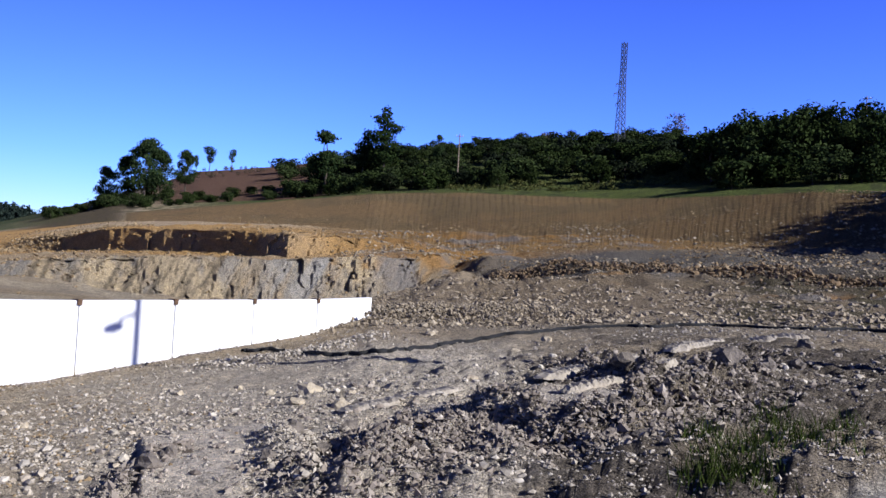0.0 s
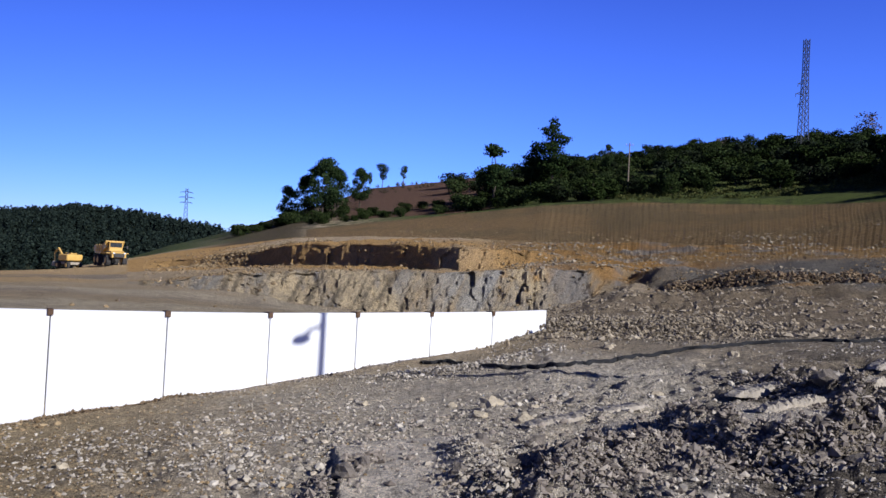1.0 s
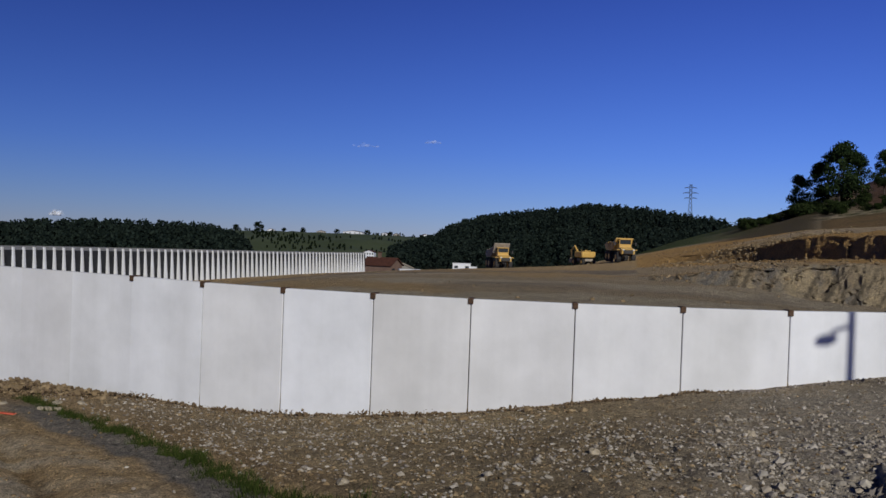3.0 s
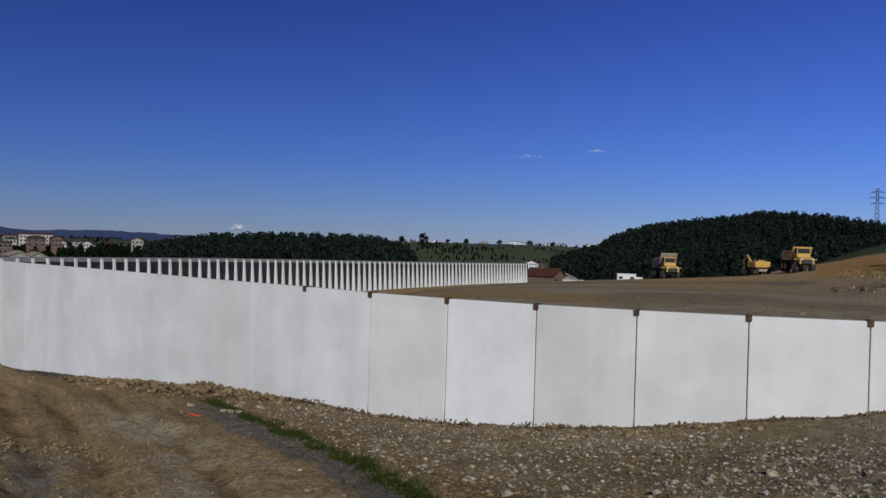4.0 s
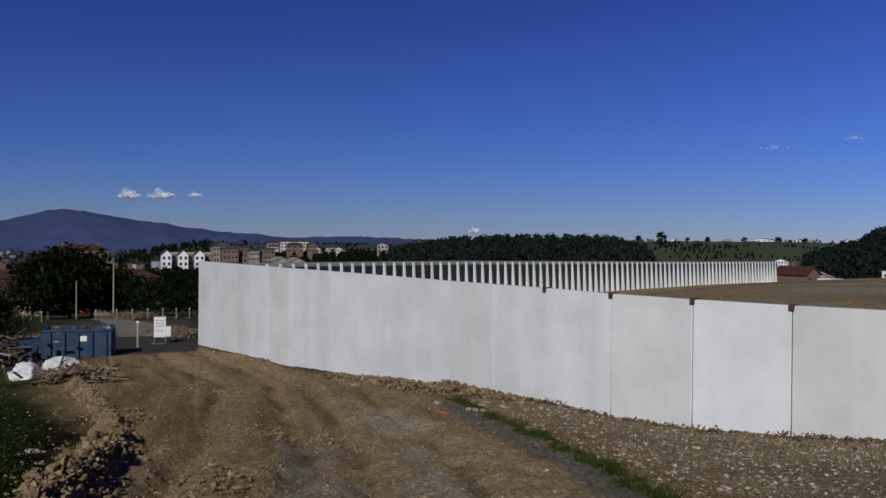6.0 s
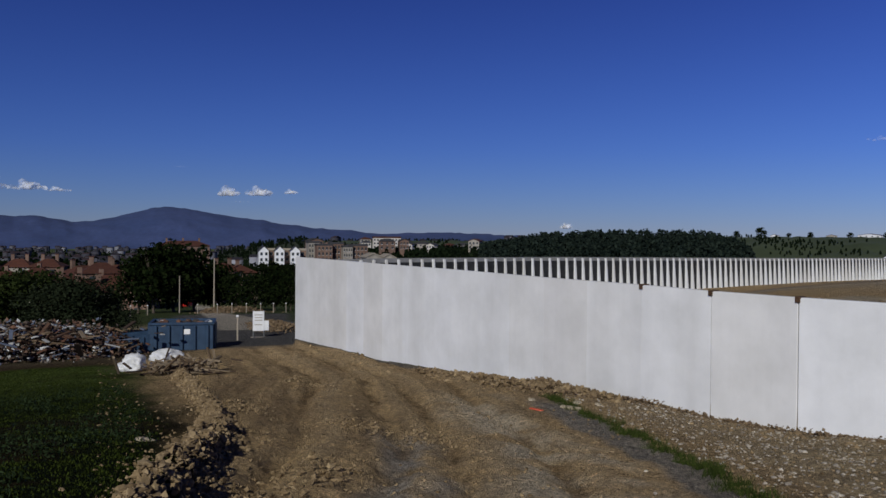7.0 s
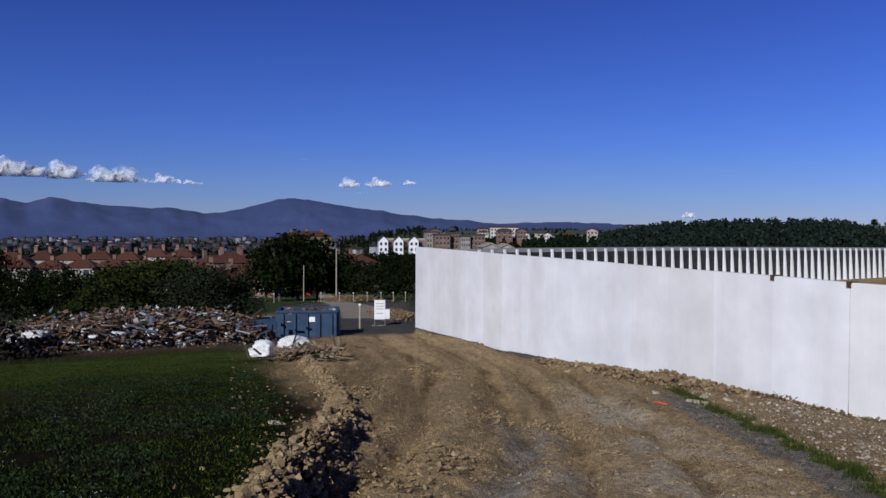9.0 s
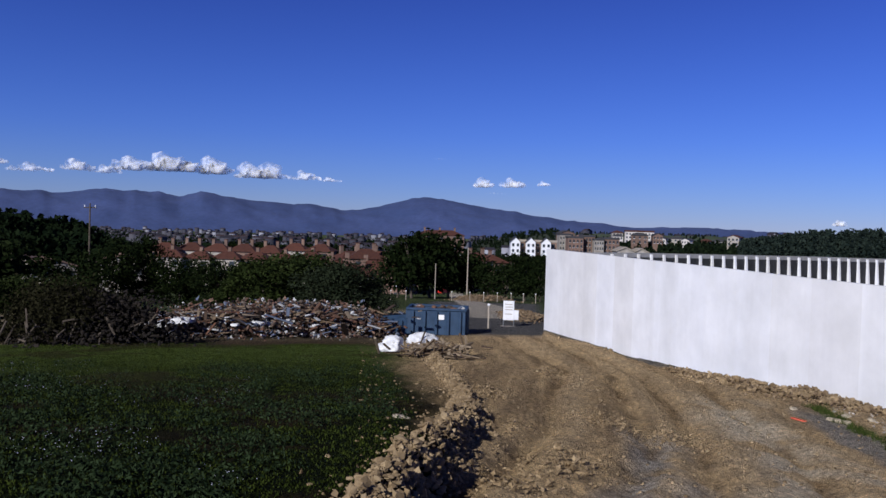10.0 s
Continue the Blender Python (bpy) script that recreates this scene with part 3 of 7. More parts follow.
    lay((0.1, 0.09, 0.08), (np.abs(fbm(az * 0.9 + z * 0.5, z * 0.7, 3, 65)) < 0.035) * dig * (d < 69) * 0.35)
    _, tone = blocks(az * 1.5 + 0.45 * z + 0.5 * fbm(az, z, 3, 87), z * 0.45 - 0.3 * az, 81)
    dip = fbm(az * 2.6 + z * 1.1, z * 0.35 - az * 0.2, 5, 89, 0.62)
    lay((0.25, 0.235, 0.21), dig * (0.35 * smooth(0.3, 0.5, tone) + 0.55 * smooth(-0.05, 0.25, dip)) * (d < 69))
    lay((0.44, 0.36, 0.24), dig * (0.3 * smooth(0.75, 0.85, tone) + 0.8 * smooth(0.12, 0.35, fbm(az * 0.7 - z * 0.3, z * 0.1, 4, 95))) * (d < 69))
    lay((0.33, 0.32, 0.3), dig * smooth(-1, 1.5, az) * smooth(8.5, 6, az) * smooth(-0.15, 0.15, fbm(az * 0.8 + z * 0.4, z * 0.2, 3, 97)) * (d < 69) * 0.8)
    lay((0.11, 0.095, 0.075), dig * smooth(5, 10, az) * smooth(0.0, 0.3, -dip) * (d < 69) * 0.8)
    lay((0.17, 0.145, 0.115), dig * smooth(1, -6, az) * smooth(98, 60, d) * 0.85)
    lay((0.2, 0.16, 0.115), smooth(2, -8, az) * smooth(24, 32, d) * smooth(62, 50, d) * 0.7)
    lay((0.22, 0.145, 0.07), dig * smooth(6, 2, az) * smooth(76, 86, d + 8 * w1))
    lay((0.2, 0.19, 0.185), dig * smooth(4, -2, az) * smooth(0.12, 0.3, fbm(x * 0.25, y * 0.1, 4, 67)) * 0.8)
    lay((0.30, 0.17, 0.06), dig * smooth(4, -2, az) * smooth(0.15, 0.3, fbm(x * 0.05, y * 0.3, 4, 69)) * 0.7)
    lay((0.12, 0.112, 0.105), dig * smooth(-6, -10, az) * smooth(48, 56, d + 6 * w1) * smooth(90, 78, d + 6 * w1))
    lay((0.1, 0.088, 0.062), smooth(-19, -24, az) * smooth(24, 28, d) * smooth(64, 50, d) * smooth(-0.3, 0.1, w2))
    cut = (seg == 9) & (az < 16)
    lay((0.175, 0.122, 0.066), cut)
    lay((0.13, 0.102, 0.06), cut * smooth(-0.05, 0.35, w1) * 0.7)
    # meadow and hill
    top = (seg >= 10) & (az < 19)
    lay((0.075, 0.095, 0.032), top * smooth(17, 8, az))
    lay((0.05, 0.06, 0.028), top * smooth(-0.05, 0.25, w2))
    lay((0.105, 0.066, 0.05), (seg >= 11) * smooth(3.2, 4.6, az) * smooth(16, 13, az))
    lay((0.09, 0.075, 0.05), (seg >= 9) * smooth(15, 17, az) * smooth(24, 20, az))
    lay((0.035, 0.032, 0.02), (seg >= 11) * smooth(14.5, 16, az) * smooth(27, 24, az))
    # lawn and beyond on the left
    lawn = smooth(88.2, 92.0, az + 1.6 * w2 + np.clip((26 - d) * 0.22, -2, 4)) * smooth(35.5, 32.5, d + 2.5 * w2) * smooth(172, 140, az)
    lay((0.07, 0.05, 0.033), smooth(90.5, 92.0, az + w2) * smooth(112, 108, az) * smooth(31, 33, d + 1.5 * w2) * smooth(41.5, 40, d))
    lay((0.01, 0.014, 0.0045), lawn)
    lay((0.075, 0.105, 0.026), lawn * smooth(17, 27, d + 5 * w2))
    lay((0.03, 0.022, 0.012), lawn * smooth(0.1, 0.35, w2) * 0.7)
    lay((0.10, 0.082, 0.055), smooth(85, 90, az) * smooth(35, 38, d) * smooth(60, 50, d))
    lay((0.1, 0.098, 0.1), smooth(79, 81, az) * smooth(90.5, 88.5, az) * smooth(40, 44, d + 2 * w1) * smooth(140, 120, d))
    lx, ly = polar(87.0, 210).xy
    mx, my = polar(84.2, 60).xy
    t = np.clip(((x - mx) * (lx - mx) + (y - my) * (ly - my)) / ((lx - mx) ** 2 + (ly - my) ** 2), 0, 1)
    lane = np.hypot(x - mx - t * (lx - mx), y - my - t * (ly - my))
    green = smooth(62, 66, az) * smooth(58, 75, d)
    lay((0.05, 0.065, 0.028), green * (1 - smooth(81, 82, az) * smooth(89, 88, az) * smooth(120, 100, d)))
    lay((0.34, 0.31, 0.27), smooth(2.1, 1.5, lane) * (az > 80))
    far = smooth(170, 210, d) * smooth(18, 24, az) * (1 - smooth(2.1, 1.5, lane))
    lay((0.06, 0.075, 0.035), far)
    lay((0.09, 0.11, 0.045), far * smooth(0.0, 0.3, fbm(x * 0.006, y * 0.006, 3, 71)))
    return n


def build_ground():
    az = np.concatenate([np.arange(-180, -40, 5.0), np.arange(-40, 122, 0.16), np.arange(122, 180, 4.0), [180.0]])
    dd, zz = profile_at(az)
    counts = (44, 96, 70, 2, 20, 22, 16, 14, 26, 20, 14, 12, 10, 8)
    D, Z, S = [], [], []
    for k, c in enumerate(counts):
        t = np.arange(c) / c
        t = t[None, :]
        if k == 0:
            t = t ** 1.6
        elif k >= 12:
            t = t ** 1.8
        D.append(dd[:, k:k + 1] * (1 - t) + dd[:, k + 1:k + 2] * t)
        Z.append(zz[:, k:k + 1] * (1 - t) + zz[:, k + 1:k + 2] * t)
        S.append(np.full(t.shape[1], k))
    D.append(dd[:, -1:])
    Z.append(zz[:, -1:])
    S.append(np.array([len(counts) - 1]))
    D, Z, S = np.concatenate(D, 1), np.concatenate(Z, 1), np.concatenate(S)
    A = np.repeat(az[:, None], D.shape[1], 1)
    # the dig's faces waver in plan
    steep = np.isin(S, (5, 7))[None, :] & (A > -4) & (A < 26)
    X, Y = -np.sin(np.radians(A)) * D, np.cos(np.radians(A)) * D
    block, _ = blocks(A * 1.5 + 0.45 * Z + 0.5 * fbm(A, Z, 3, 87), Z * 0.45 - 0.3 * A, 81)
    chip, _ = blocks(A * 3.6 - 0.9 * Z, Z * 1.2 + 0.8 * A, 82)
    D = D + steep * (0.5 * block + 0.22 * chip + 0.7 * fbm(A * 0.5, Z * 0.2, 3, 83) + 0.1 * fbm(A * 4.5, Z * 2.0, 3, 85))
    X, Y = -np.sin(np.radians(A)) * D, np.cos(np.radians(A)) * D
    R = relief(A, D, X, Y)
    by_wall = (S == 3) | (S == 4)
    R = R * np.where(np.abs(D - dd[:, 3:4]) < 0.4, 0.5, 1.0)
    cut = ((S == 9)[None, :]) & (A < 16) & (A > -36)
    R = R + cut * 0.12 * fbm(A * 0.8, D * 0.05, 4, 93)
    Z = Z + R
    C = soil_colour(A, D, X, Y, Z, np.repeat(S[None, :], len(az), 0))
    rows, cols = D.shape
    co = np.stack([X, Y, Z + EYE], -1).reshape(-1, 3)
    i = np.arange(rows - 1)[:, None] * cols + np.arange(cols - 1)[None, :]
    quad = np.stack([i, i + cols, i + cols + 1, i + 1], -1).reshape(-1, 4)
    # a fan closes the sheet under the camera
    hub = len(co)
    co = np.concatenate([co, [[0, 0, EYE - 1.7]]])
    ring = np.arange(0, rows - 1, 1) * cols
    fan = np.stack([np.full_like(ring, hub), ring, ring + cols, np.full_like(ring, hub)], -1)
    me = bpy.data.meshes.new("ground")
    tris = np.concatenate([quad[:, ::-1].ravel(), fan[:, :3].ravel()])
    me.vertices.add(len(co))
    me.vertices.foreach_set("co", co.astype(np.float32).ravel())
    me.loops.add(len(tris))
    me.loops.foreach_set("vertex_index", tris.astype(np.int32))
    me.polygons.add(len(quad) + len(fan))
    me.polygons.foreach_set("loop_start", np.concatenate([np.arange(len(quad)) * 4, len(quad) * 4 + np.arange(len(fan)) * 3]).astype(np.int32))
    me.update(calc_edges=True)
    me.materials.append(MAT_GROUND)
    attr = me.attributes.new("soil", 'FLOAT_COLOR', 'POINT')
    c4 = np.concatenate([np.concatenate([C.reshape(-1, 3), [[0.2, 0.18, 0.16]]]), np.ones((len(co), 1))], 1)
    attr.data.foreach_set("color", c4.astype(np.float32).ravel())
    tooth = me.attributes.new("teeth", 'FLOAT', 'POINT')
    worked = ((S >= 8) & (S <= 9))[None, :] * smooth(3, -4, A) * smooth(-40, -34, A) * smooth(84, 100, D)
    tooth.data.foreach_set("value", np.append(worked.ravel(), 0.0).astype(np.float32))
    fractured = (steep[:-1, :-1] | steep[1:, 1:]).ravel()
    me.polygons.foreach_set("use_smooth", np.concatenate([~fractured, np.ones(len(fan), bool)]))
    ob = new("ground", me)
    return tagged(ob, "stony grey and ochre ground of a dug building site", "ground", kind="structure")


ground = build_ground()

# ---- white retaining wall of upright precast slabs ----


def wall_top(az):
    return EYE + np.interp(az, [0.4, 3.9, 12.8, 18.4, 31, 38, 44, 50, 55, 59.2, 65.3, 71.2, 75.6, 81.15], [-1.2, -1.26, -1.29, -1.31, -1.3, -1.29, -1.28, -1.26, -1.23, -1.18, -1.14, -1.07, -1.03, -0.95])


def wall_base(az):
    return land(az, wall_d(az)) - 0.8


def at_wall(az):
    return polar(az, wall_d(az), 0).xy


def slab_mesh(p, q, z0, z1a, z1b, gap, thick=0.22):
    """A slab between two points of the plan, its top sloping from z1a to z1b."""
    u = (q - p).normalized()
    n = Vector((-u.y, u.x))
    if n.dot(p) < 0:
        n = -n
    a, b = p + u * gap, q - u * gap
    bm = bmesh.new()
    ring = [(a, z0), (b, z0), (b, z1b), (a, z1a)]
    front = [bm.verts.new((c.x, c.y, z)) for c, z in ring]
    back = [bm.verts.new((c.x + n.x * thick, c.y + n.y * thick, z)) for c, z in ring]
    bm.faces.new(front)
    bm.faces.new(back[::-1])
    for i in range(4):
        bm.faces.new((front[i], back[i], back[(i + 1) % 4], front[(i + 1) % 4]))
    bmesh.ops.recalc_face_normals(bm, faces=bm.faces)
    if gap > 0.005:
        bmesh.ops.bevel(bm, geom=list(bm.edges), offset=min(0.012, gap), segments=1, affect='EDGES')
    return bm, u, n


retaining_wall = tagged(new("retaining_wall"), "white precast concrete slab retaining wall along the site", "wall", kind="structure")
for i, (a0, a1) in enumerate(zip(SEAMS, SEAMS[1:])):
    p, q = at_wall(a0), at_wall(a1)
    z0 = min(wall_base(a0), wall_base(a1))
    wide = a0 < 54
    bm, u, n = slab_mesh(p, q, z0, wall_top(a0), wall_top(a1), 0.012 if wide else 0.0015)
    part("panel", bm, MAT_CONCRETE, retaining_wall)
    if i:
        bm = bmesh.new()
        zt = wall_top(a0)
        c = p + n * 0.12
        ang = math.atan2(u.y, u.x)
        box(bm, 0, 0, (z0 + zt) / 2 - 0.02, 0.06, 0.14, zt - z0 - 0.04, m=Matrix.Translation((c.x, c.y, 0)) @ Matrix.Rotation(ang, 4, 'Z'))
        part("joint_strip", bm, MAT_JOINT if wide else MAT_CONCRETE, retaining_wall, "dark rubber strip in the joint" if wide else "")
        if a0 < 60:
            bm = bmesh.new()
            m = Matrix.Translation((p.x, p.y, zt - 0.03)) @ Matrix.Rotation(ang, 4, 'Z')
            box(bm, 0, -0.1, 0.035, 0.12, 0.3, 0.045, 0.008, m)
            box(bm, 0, 0.03, -0.02, 0.12, 0.03, 0.12, 0.008, m)
            part("clamp", bm, MAT_CLIP, retaining_wall, "rusty steel clamp over the joint")

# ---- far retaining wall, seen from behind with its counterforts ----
# near-black tone that paints the ribs' shade into the recesses
MAT_RECESS_SHADE = grained("recess_shade", (0.012, 0.013, 0.015), (0.035, 0.037, 0.04), 1.5, 0.7, 0, 0.2)
far_wall = tagged(new("counterfort_wall"), "pale concrete wall with rows of upright counterfort ribs", "wall", kind="structure")
FAR = [(80.6, 66.4, -1.66), (79.2, 67.4, -1.66), (75.6, 70.7, -1.6), (64.7, 86.0, -1.68), (56.9, 103.9, -1.92), (50, 129.6, -2.26), (44.5, 163.8, -2.57)]
fp = [polar(a, d, z) for a, d, z in FAR]
run = 0.0
STEP = 1.31
MAT_FARPANEL = grained("grey_cast_concrete", (0.2, 0.2, 0.205), (0.3, 0.3, 0.3), 1.2, 0.9)
pts = []
for s, e in zip(fp, fp[1:]):
    L = (e - s).xy.length
    while run < L:
        pts.append((s.lerp(e, run / L), (e - s).xy.normalized()))
        run += STEP
    run -= L
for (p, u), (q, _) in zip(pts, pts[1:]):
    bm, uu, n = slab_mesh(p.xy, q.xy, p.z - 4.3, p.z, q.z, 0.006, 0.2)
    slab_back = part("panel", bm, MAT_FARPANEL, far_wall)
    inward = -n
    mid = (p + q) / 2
    # thin dark sheet on each panel, standing for the shadow its rib casts
    shade_sheet = one_box(0, 0, -2.3, 0.03, (q - p).xy.length - 0.2, 3.9, 0, Matrix(((inward.x, u.x, 0, mid.x + inward.x * 0.016), (inward.y, u.y, 0, mid.y + inward.y * 0.016), (0, 0, 1, mid.z), (0, 0, 0, 1))))
    part("sealing_coat", shade_sheet, MAT_RECESS_SHADE, slab_back, "dark sheet for the shade between the ribs")
    bm = bmesh.new()
    m = Matrix(((inward.x, u.x, 0, p.x), (inward.y, u.y, 0, p.y), (0, 0, 1, p.z), (0, 0, 0, 1)))
    prism(bm, [(-0.01, -0.1), (0.14, -0.12), (0.5, -4.3), (-0.01, -4.3)], -0.1, 0.1)
    bmesh.ops.transform(bm, matrix=m, verts=bm.verts)
    bmesh.ops.recalc_face_normals(bm, faces=bm.faces)
    part("rib", bm, MAT_CONCRETE, far_wall)

# ---- loose stones and clods ----
rng = np.random.default_rng(7)


def ico(level):
    bm = bmesh.new()
    bmesh.ops.create_icosphere(bm, subdivisions=level, radius=1.0)
    v = np.array([x.co[:] for x in bm.verts])
    f = np.array([[x.index for x in y.verts] for y in bm.faces])
    bm.free()
    return v, f


ICO1, ICO2 = ico(1), ico(2)
OCTA = (np.array([(1, 0, 0), (-1, 0, 0), (0, 1, 0), (0, -1, 0), (0, 0, 1), (0, 0, -1)], float),
        np.array([(0, 2, 4), (2, 1, 4), (1, 3, 4), (3, 0, 4), (2, 0, 5), (1, 2, 5), (3, 1, 5), (0, 3, 5)]))


def rocks_mesh(name, centres, sizes, mat, flat=0.7, sink=0.25, base=ICO1, jag=0.35, tilt=0.9):
    """Many angular stones in one mesh."""
    v, f = base
    n, k = len(centres), len(v)
    rad = 1 + jag * (rng.random((n, k, 1)) * 2 - 1)
    stretch = np.stack([0.7 + 0.7 * rng.random(n), 0.7 + 0.7 * rng.random(n), flat * (0.7 + 0.6 * rng.random(n))], -1)[:, None, :]
    p = v[None] * rad * stretch
    a = rng.random(n) * 2 * np.pi
    t = (rng.random(n) - 0.5) * tilt
    c, s, ct, st = np.cos(a)[:, None], np.sin(a)[:, None], np.cos(t)[:, None], np.sin(t)[:, None]
    x, y, z = p[..., 0], p[..., 1] * ct - p[..., 2] * st, p[..., 1] * st + p[..., 2] * ct
    p = np.stack([x * c - y * s, x * s + y * c, z], -1) * np.asarray(sizes)[:, None, None]
    p += np.asarray(centres)[:, None, :]
    p[..., 2] += (np.asarray(sizes) * flat * (1 - 2 * sink))[:, None] * 0.6
    tri = (f[None] + (np.arange(n) * k)[:, None, None]).reshape(-1, 3)
    me = indexed_mesh(name, p.reshape(-1, 3), tri, mat)
    me.polygons.foreach_set("use_smooth", [False] * len(me.polygons))
    return me


def surface(az, d):
    """Heights of the ground with its relief at arrays of azimuths and distances."""
    dd, zz = profile_at(az)
    x, y = -np.sin(np.radians(az)) * d, np.cos(np.radians(az)) * d
    z = np.array([np.interp(q, a, b) for q, a, b in zip(d, dd, zz)])
    return np.stack([x, y, EYE + z + relief(az, d, x, y)], -1)


def scatter(n, a0, a1, d0, d1, power=1.0):
    az = a0 + (a1 - a0) * rng.random(n)
    d = d0 + (d1 - d0) * rng.random(n) ** power
    return az, d


def stones(name, label, n, a0, a1, d0, d1, s0, s1, mat, keep=None, power=1.0, base=ICO1):
    az, d = scatter(n, a0, a1, d0, d1, power)
    ok = np.ones(n, bool)
    wd = np.array([wall_d(a) if 0.4 < a < 81.15 else 1e9 for a in az])
    if d1 < 45:
        ok &= d < wd - 0.15
    if keep is not None:
        ok &= keep(az, d)
    az, d = az[ok], d[ok]
    size = s0 + (s1 - s0) * rng.random(len(az)) ** 3.0
    me = rocks_mesh(name, surface(az, d), size, mat, base=base)
    return tagged(new(name, me), label, "stones", kind="stuff")


def patchy(freq, lo, hi, seed):
    def keep(az, d):
        x, y = -np.sin(np.radians(az)) * d, np.cos(np.radians(az)) * d
        w = fbm(x * freq, y * freq, 4, seed)
        return rng.random(len(az)) < smooth(lo, hi, w)
    return keep


def fading(a0, a1):
    """Keeps more and more stones from one azimuth to another."""
    def keep(az, d):
        return off_road(az, d) & (rng.random(len(az)) < smooth(a0, a1, az))
    return keep


def off_road(az, d):
    x, y = -np.sin(np.radians(az)) * d, np.cos(np.radians(az)) * d
    bare = rng.random(len(az)) < 0.7 * mud_plate(az, d, x, y)
    return ((y > road_edge(x) + 0.1) & ~bare) | (rng.random(len(az)) < 0.025)


stones("gravel", "grey and buff gravel strewn over the site", 44000, -36, 60, 5.5, 27, 0.005, 0.036, MAT_STONES, lambda az, d: off_road(az, d) & patchy(0.4, -0.45, 0.15, 109)(az, d), 1.0, OCTA)
stones("grit", "fine crumbs of grey and buff soil", 28000, -36, 34, 5.6, 15, 0.005, 0.022, MAT_STONES, fading(34, 10), 1.0, OCTA)
stones("rubble", "angular rubble and broken clods by the wall's end", 10000, -36, 24, 7, 34, 0.012, 0.058, MAT_STONES, lambda az, d: off_road(az, d) & patchy(0.22, -0.12, 0.35, 101)(az, d))
stones("apron_rubble", "buff and brown stones strewn over the bank below the wall", 5600, 8, 64, 9, 24, 0.01, 0.045, MAT_STONES, lambda az, d: fading(8, 28)(az, d) & patchy(0.3, -0.4, 0.3, 111)(az, d))
stones("apron_clods", "brown clods strewn over the bank below the wall", 13500, 4, 64, 8, 24, 0.008, 0.036, MAT_CLODS, fading(4, 32), 1.0, OCTA)
stones("clods", "dark clods of churned clay", 6500, -34, 14, 6.8, 17, 0.012, 0.055, MAT_DARKCLOD, lambda az, d: off_road(az, d) & patchy(0.35, -0.1, 0.3, 103)(az, d))
stones("quarry_rubble", "broken rock across the quarry floor", 14000, -36, 3, 26, 105, 0.03, 0.15, MAT_SHALE, patchy(0.08, -0.25, 0.25, 105), 1.3, OCTA)
stones("floor_rubble", "ochre broken rock across the upper quarry floor", 12000, -36, 4, 58, 120, 0.04, 0.19, MAT_CLODS, patchy(0.1, -0.3, 0.2, 113), 1.0, OCTA)
stones("floor_shale", "grey broken shale across the upper quarry floor", 9000, -36, 4, 55, 115, 0.04, 0.2, MAT_SHALE, patchy(0.12, -0.1, 0.25, 115))
stones("bench_rubble", "broken rock along the benches of the dig", 7000, -4, 26, 56, 150, 0.04, 0.17, MAT_CLODS, patchy(0.06, -0.2, 0.25, 107))
stones("spoil", "ochre spoil stones along the foot of the wall", 3200, 30, 81, 17, 43, 0.02, 0.1, MAT_CLODS,
       lambda az, d: d > np.array([wall_d(a) for a in az]) - 2.6)
stones("track_stones", "small stones on the dirt track", 4500, 60, 93, 8, 42, 0.008, 0.035, MAT_CLODS)
stones("pad_stones", "stones lying on the levelled pad", 260, 8, 50, 23, 120, 0.02, 0.08, MAT_CLODS)


def rock(az, d, size, label, mat, flat=0.75, name="boulder"):
    c = surface(np.array([float(az)]), np.array([float(d)]))[0]
    me = rocks_mesh(name, np.zeros((1, 3)), np.array([size]), mat, flat, base=ICO2, jag=0.3)
    ob = new(name, me)
    ob.location = c
    return tagged(ob, label, "rock")


PALE = grained("pale_stone", (0.3, 0.25, 0.18), (0.46, 0.39, 0.28), 7.0, 0.9, 0, 0.6, 0.03, 30)
CLAY = grained("grey_clay", (0.1, 0.085, 0.072), (0.2, 0.17, 0.142), 7.0, 0.95, 0, 0.8, 0.04, 30)
for az, d, s in ((4.1, 13.6, .34), (4.9, 12.5, .18), (2.0, 12.2, .2), (-1.0, 13.5, .17), (1.4, 12.9, .15), (6.6, 14.5, .14), (-6.4, 15, .19), (-9.2, 19, .2), (-11.2, 21, .24), (8.6, 16.5, .18), (12.2, 16.5, .16), (-3.5, 23, .3), (-5.2, 26, .28), (30.5, 11.5, .16), (46.5, 9.8, .15), (21, 13, .13)):
    rock(az, d, s * 0.52, "pale buff stone half sunk in the gravel", PALE)
for az, d, s in ((-16.2, 14.2, .42), (-17.8, 14.3, .3), (-8.2, 10.6, .33), (-9.6, 10.2, .36), (-11.3, 10.0, .38), (-13.0, 10.1, .34), (-15.6, 10.3, .33), (-20.5, 11.6, .4), (-22.4, 11.9, .36), (-22.0, 16.2, .36), (-19.6, 15.4, .3), (-2.6, 9.6, .26), (1.4, 9.9, .25), (3.1, 8.6, .28), (5.0, 9.8, .26), (-0.6, 8.4, .27), (13.8, 8.2, .25), (12.6, 8.8, .24), (-24.8, 13.4, .32), (-26.6, 15.0, .3), (-17.6, 8.7, .3), (-27.0, 19, .4), (6.5, 8.0, .24)):
    rock(az, d, s * 0.4, "dark clod of torn grey clay", CLAY, 0.9, "clod")
for az, d, s in ((61.8, 21.6, .3), (63.2, 22.0, .24), (60.4, 21.2, .22), (66.0, 22.5, .2), (90.2, 14.5, .28)):
    rock(az, d, s * 0.42, "flat ochre stone beside the track", PALE, 0.45)
bar = bmesh.new()
box(bar, 0, 0, 0.03, 0.55, 0.13, 0.1, 0.03)
slab = part("concrete_offcut", bar, PALE)
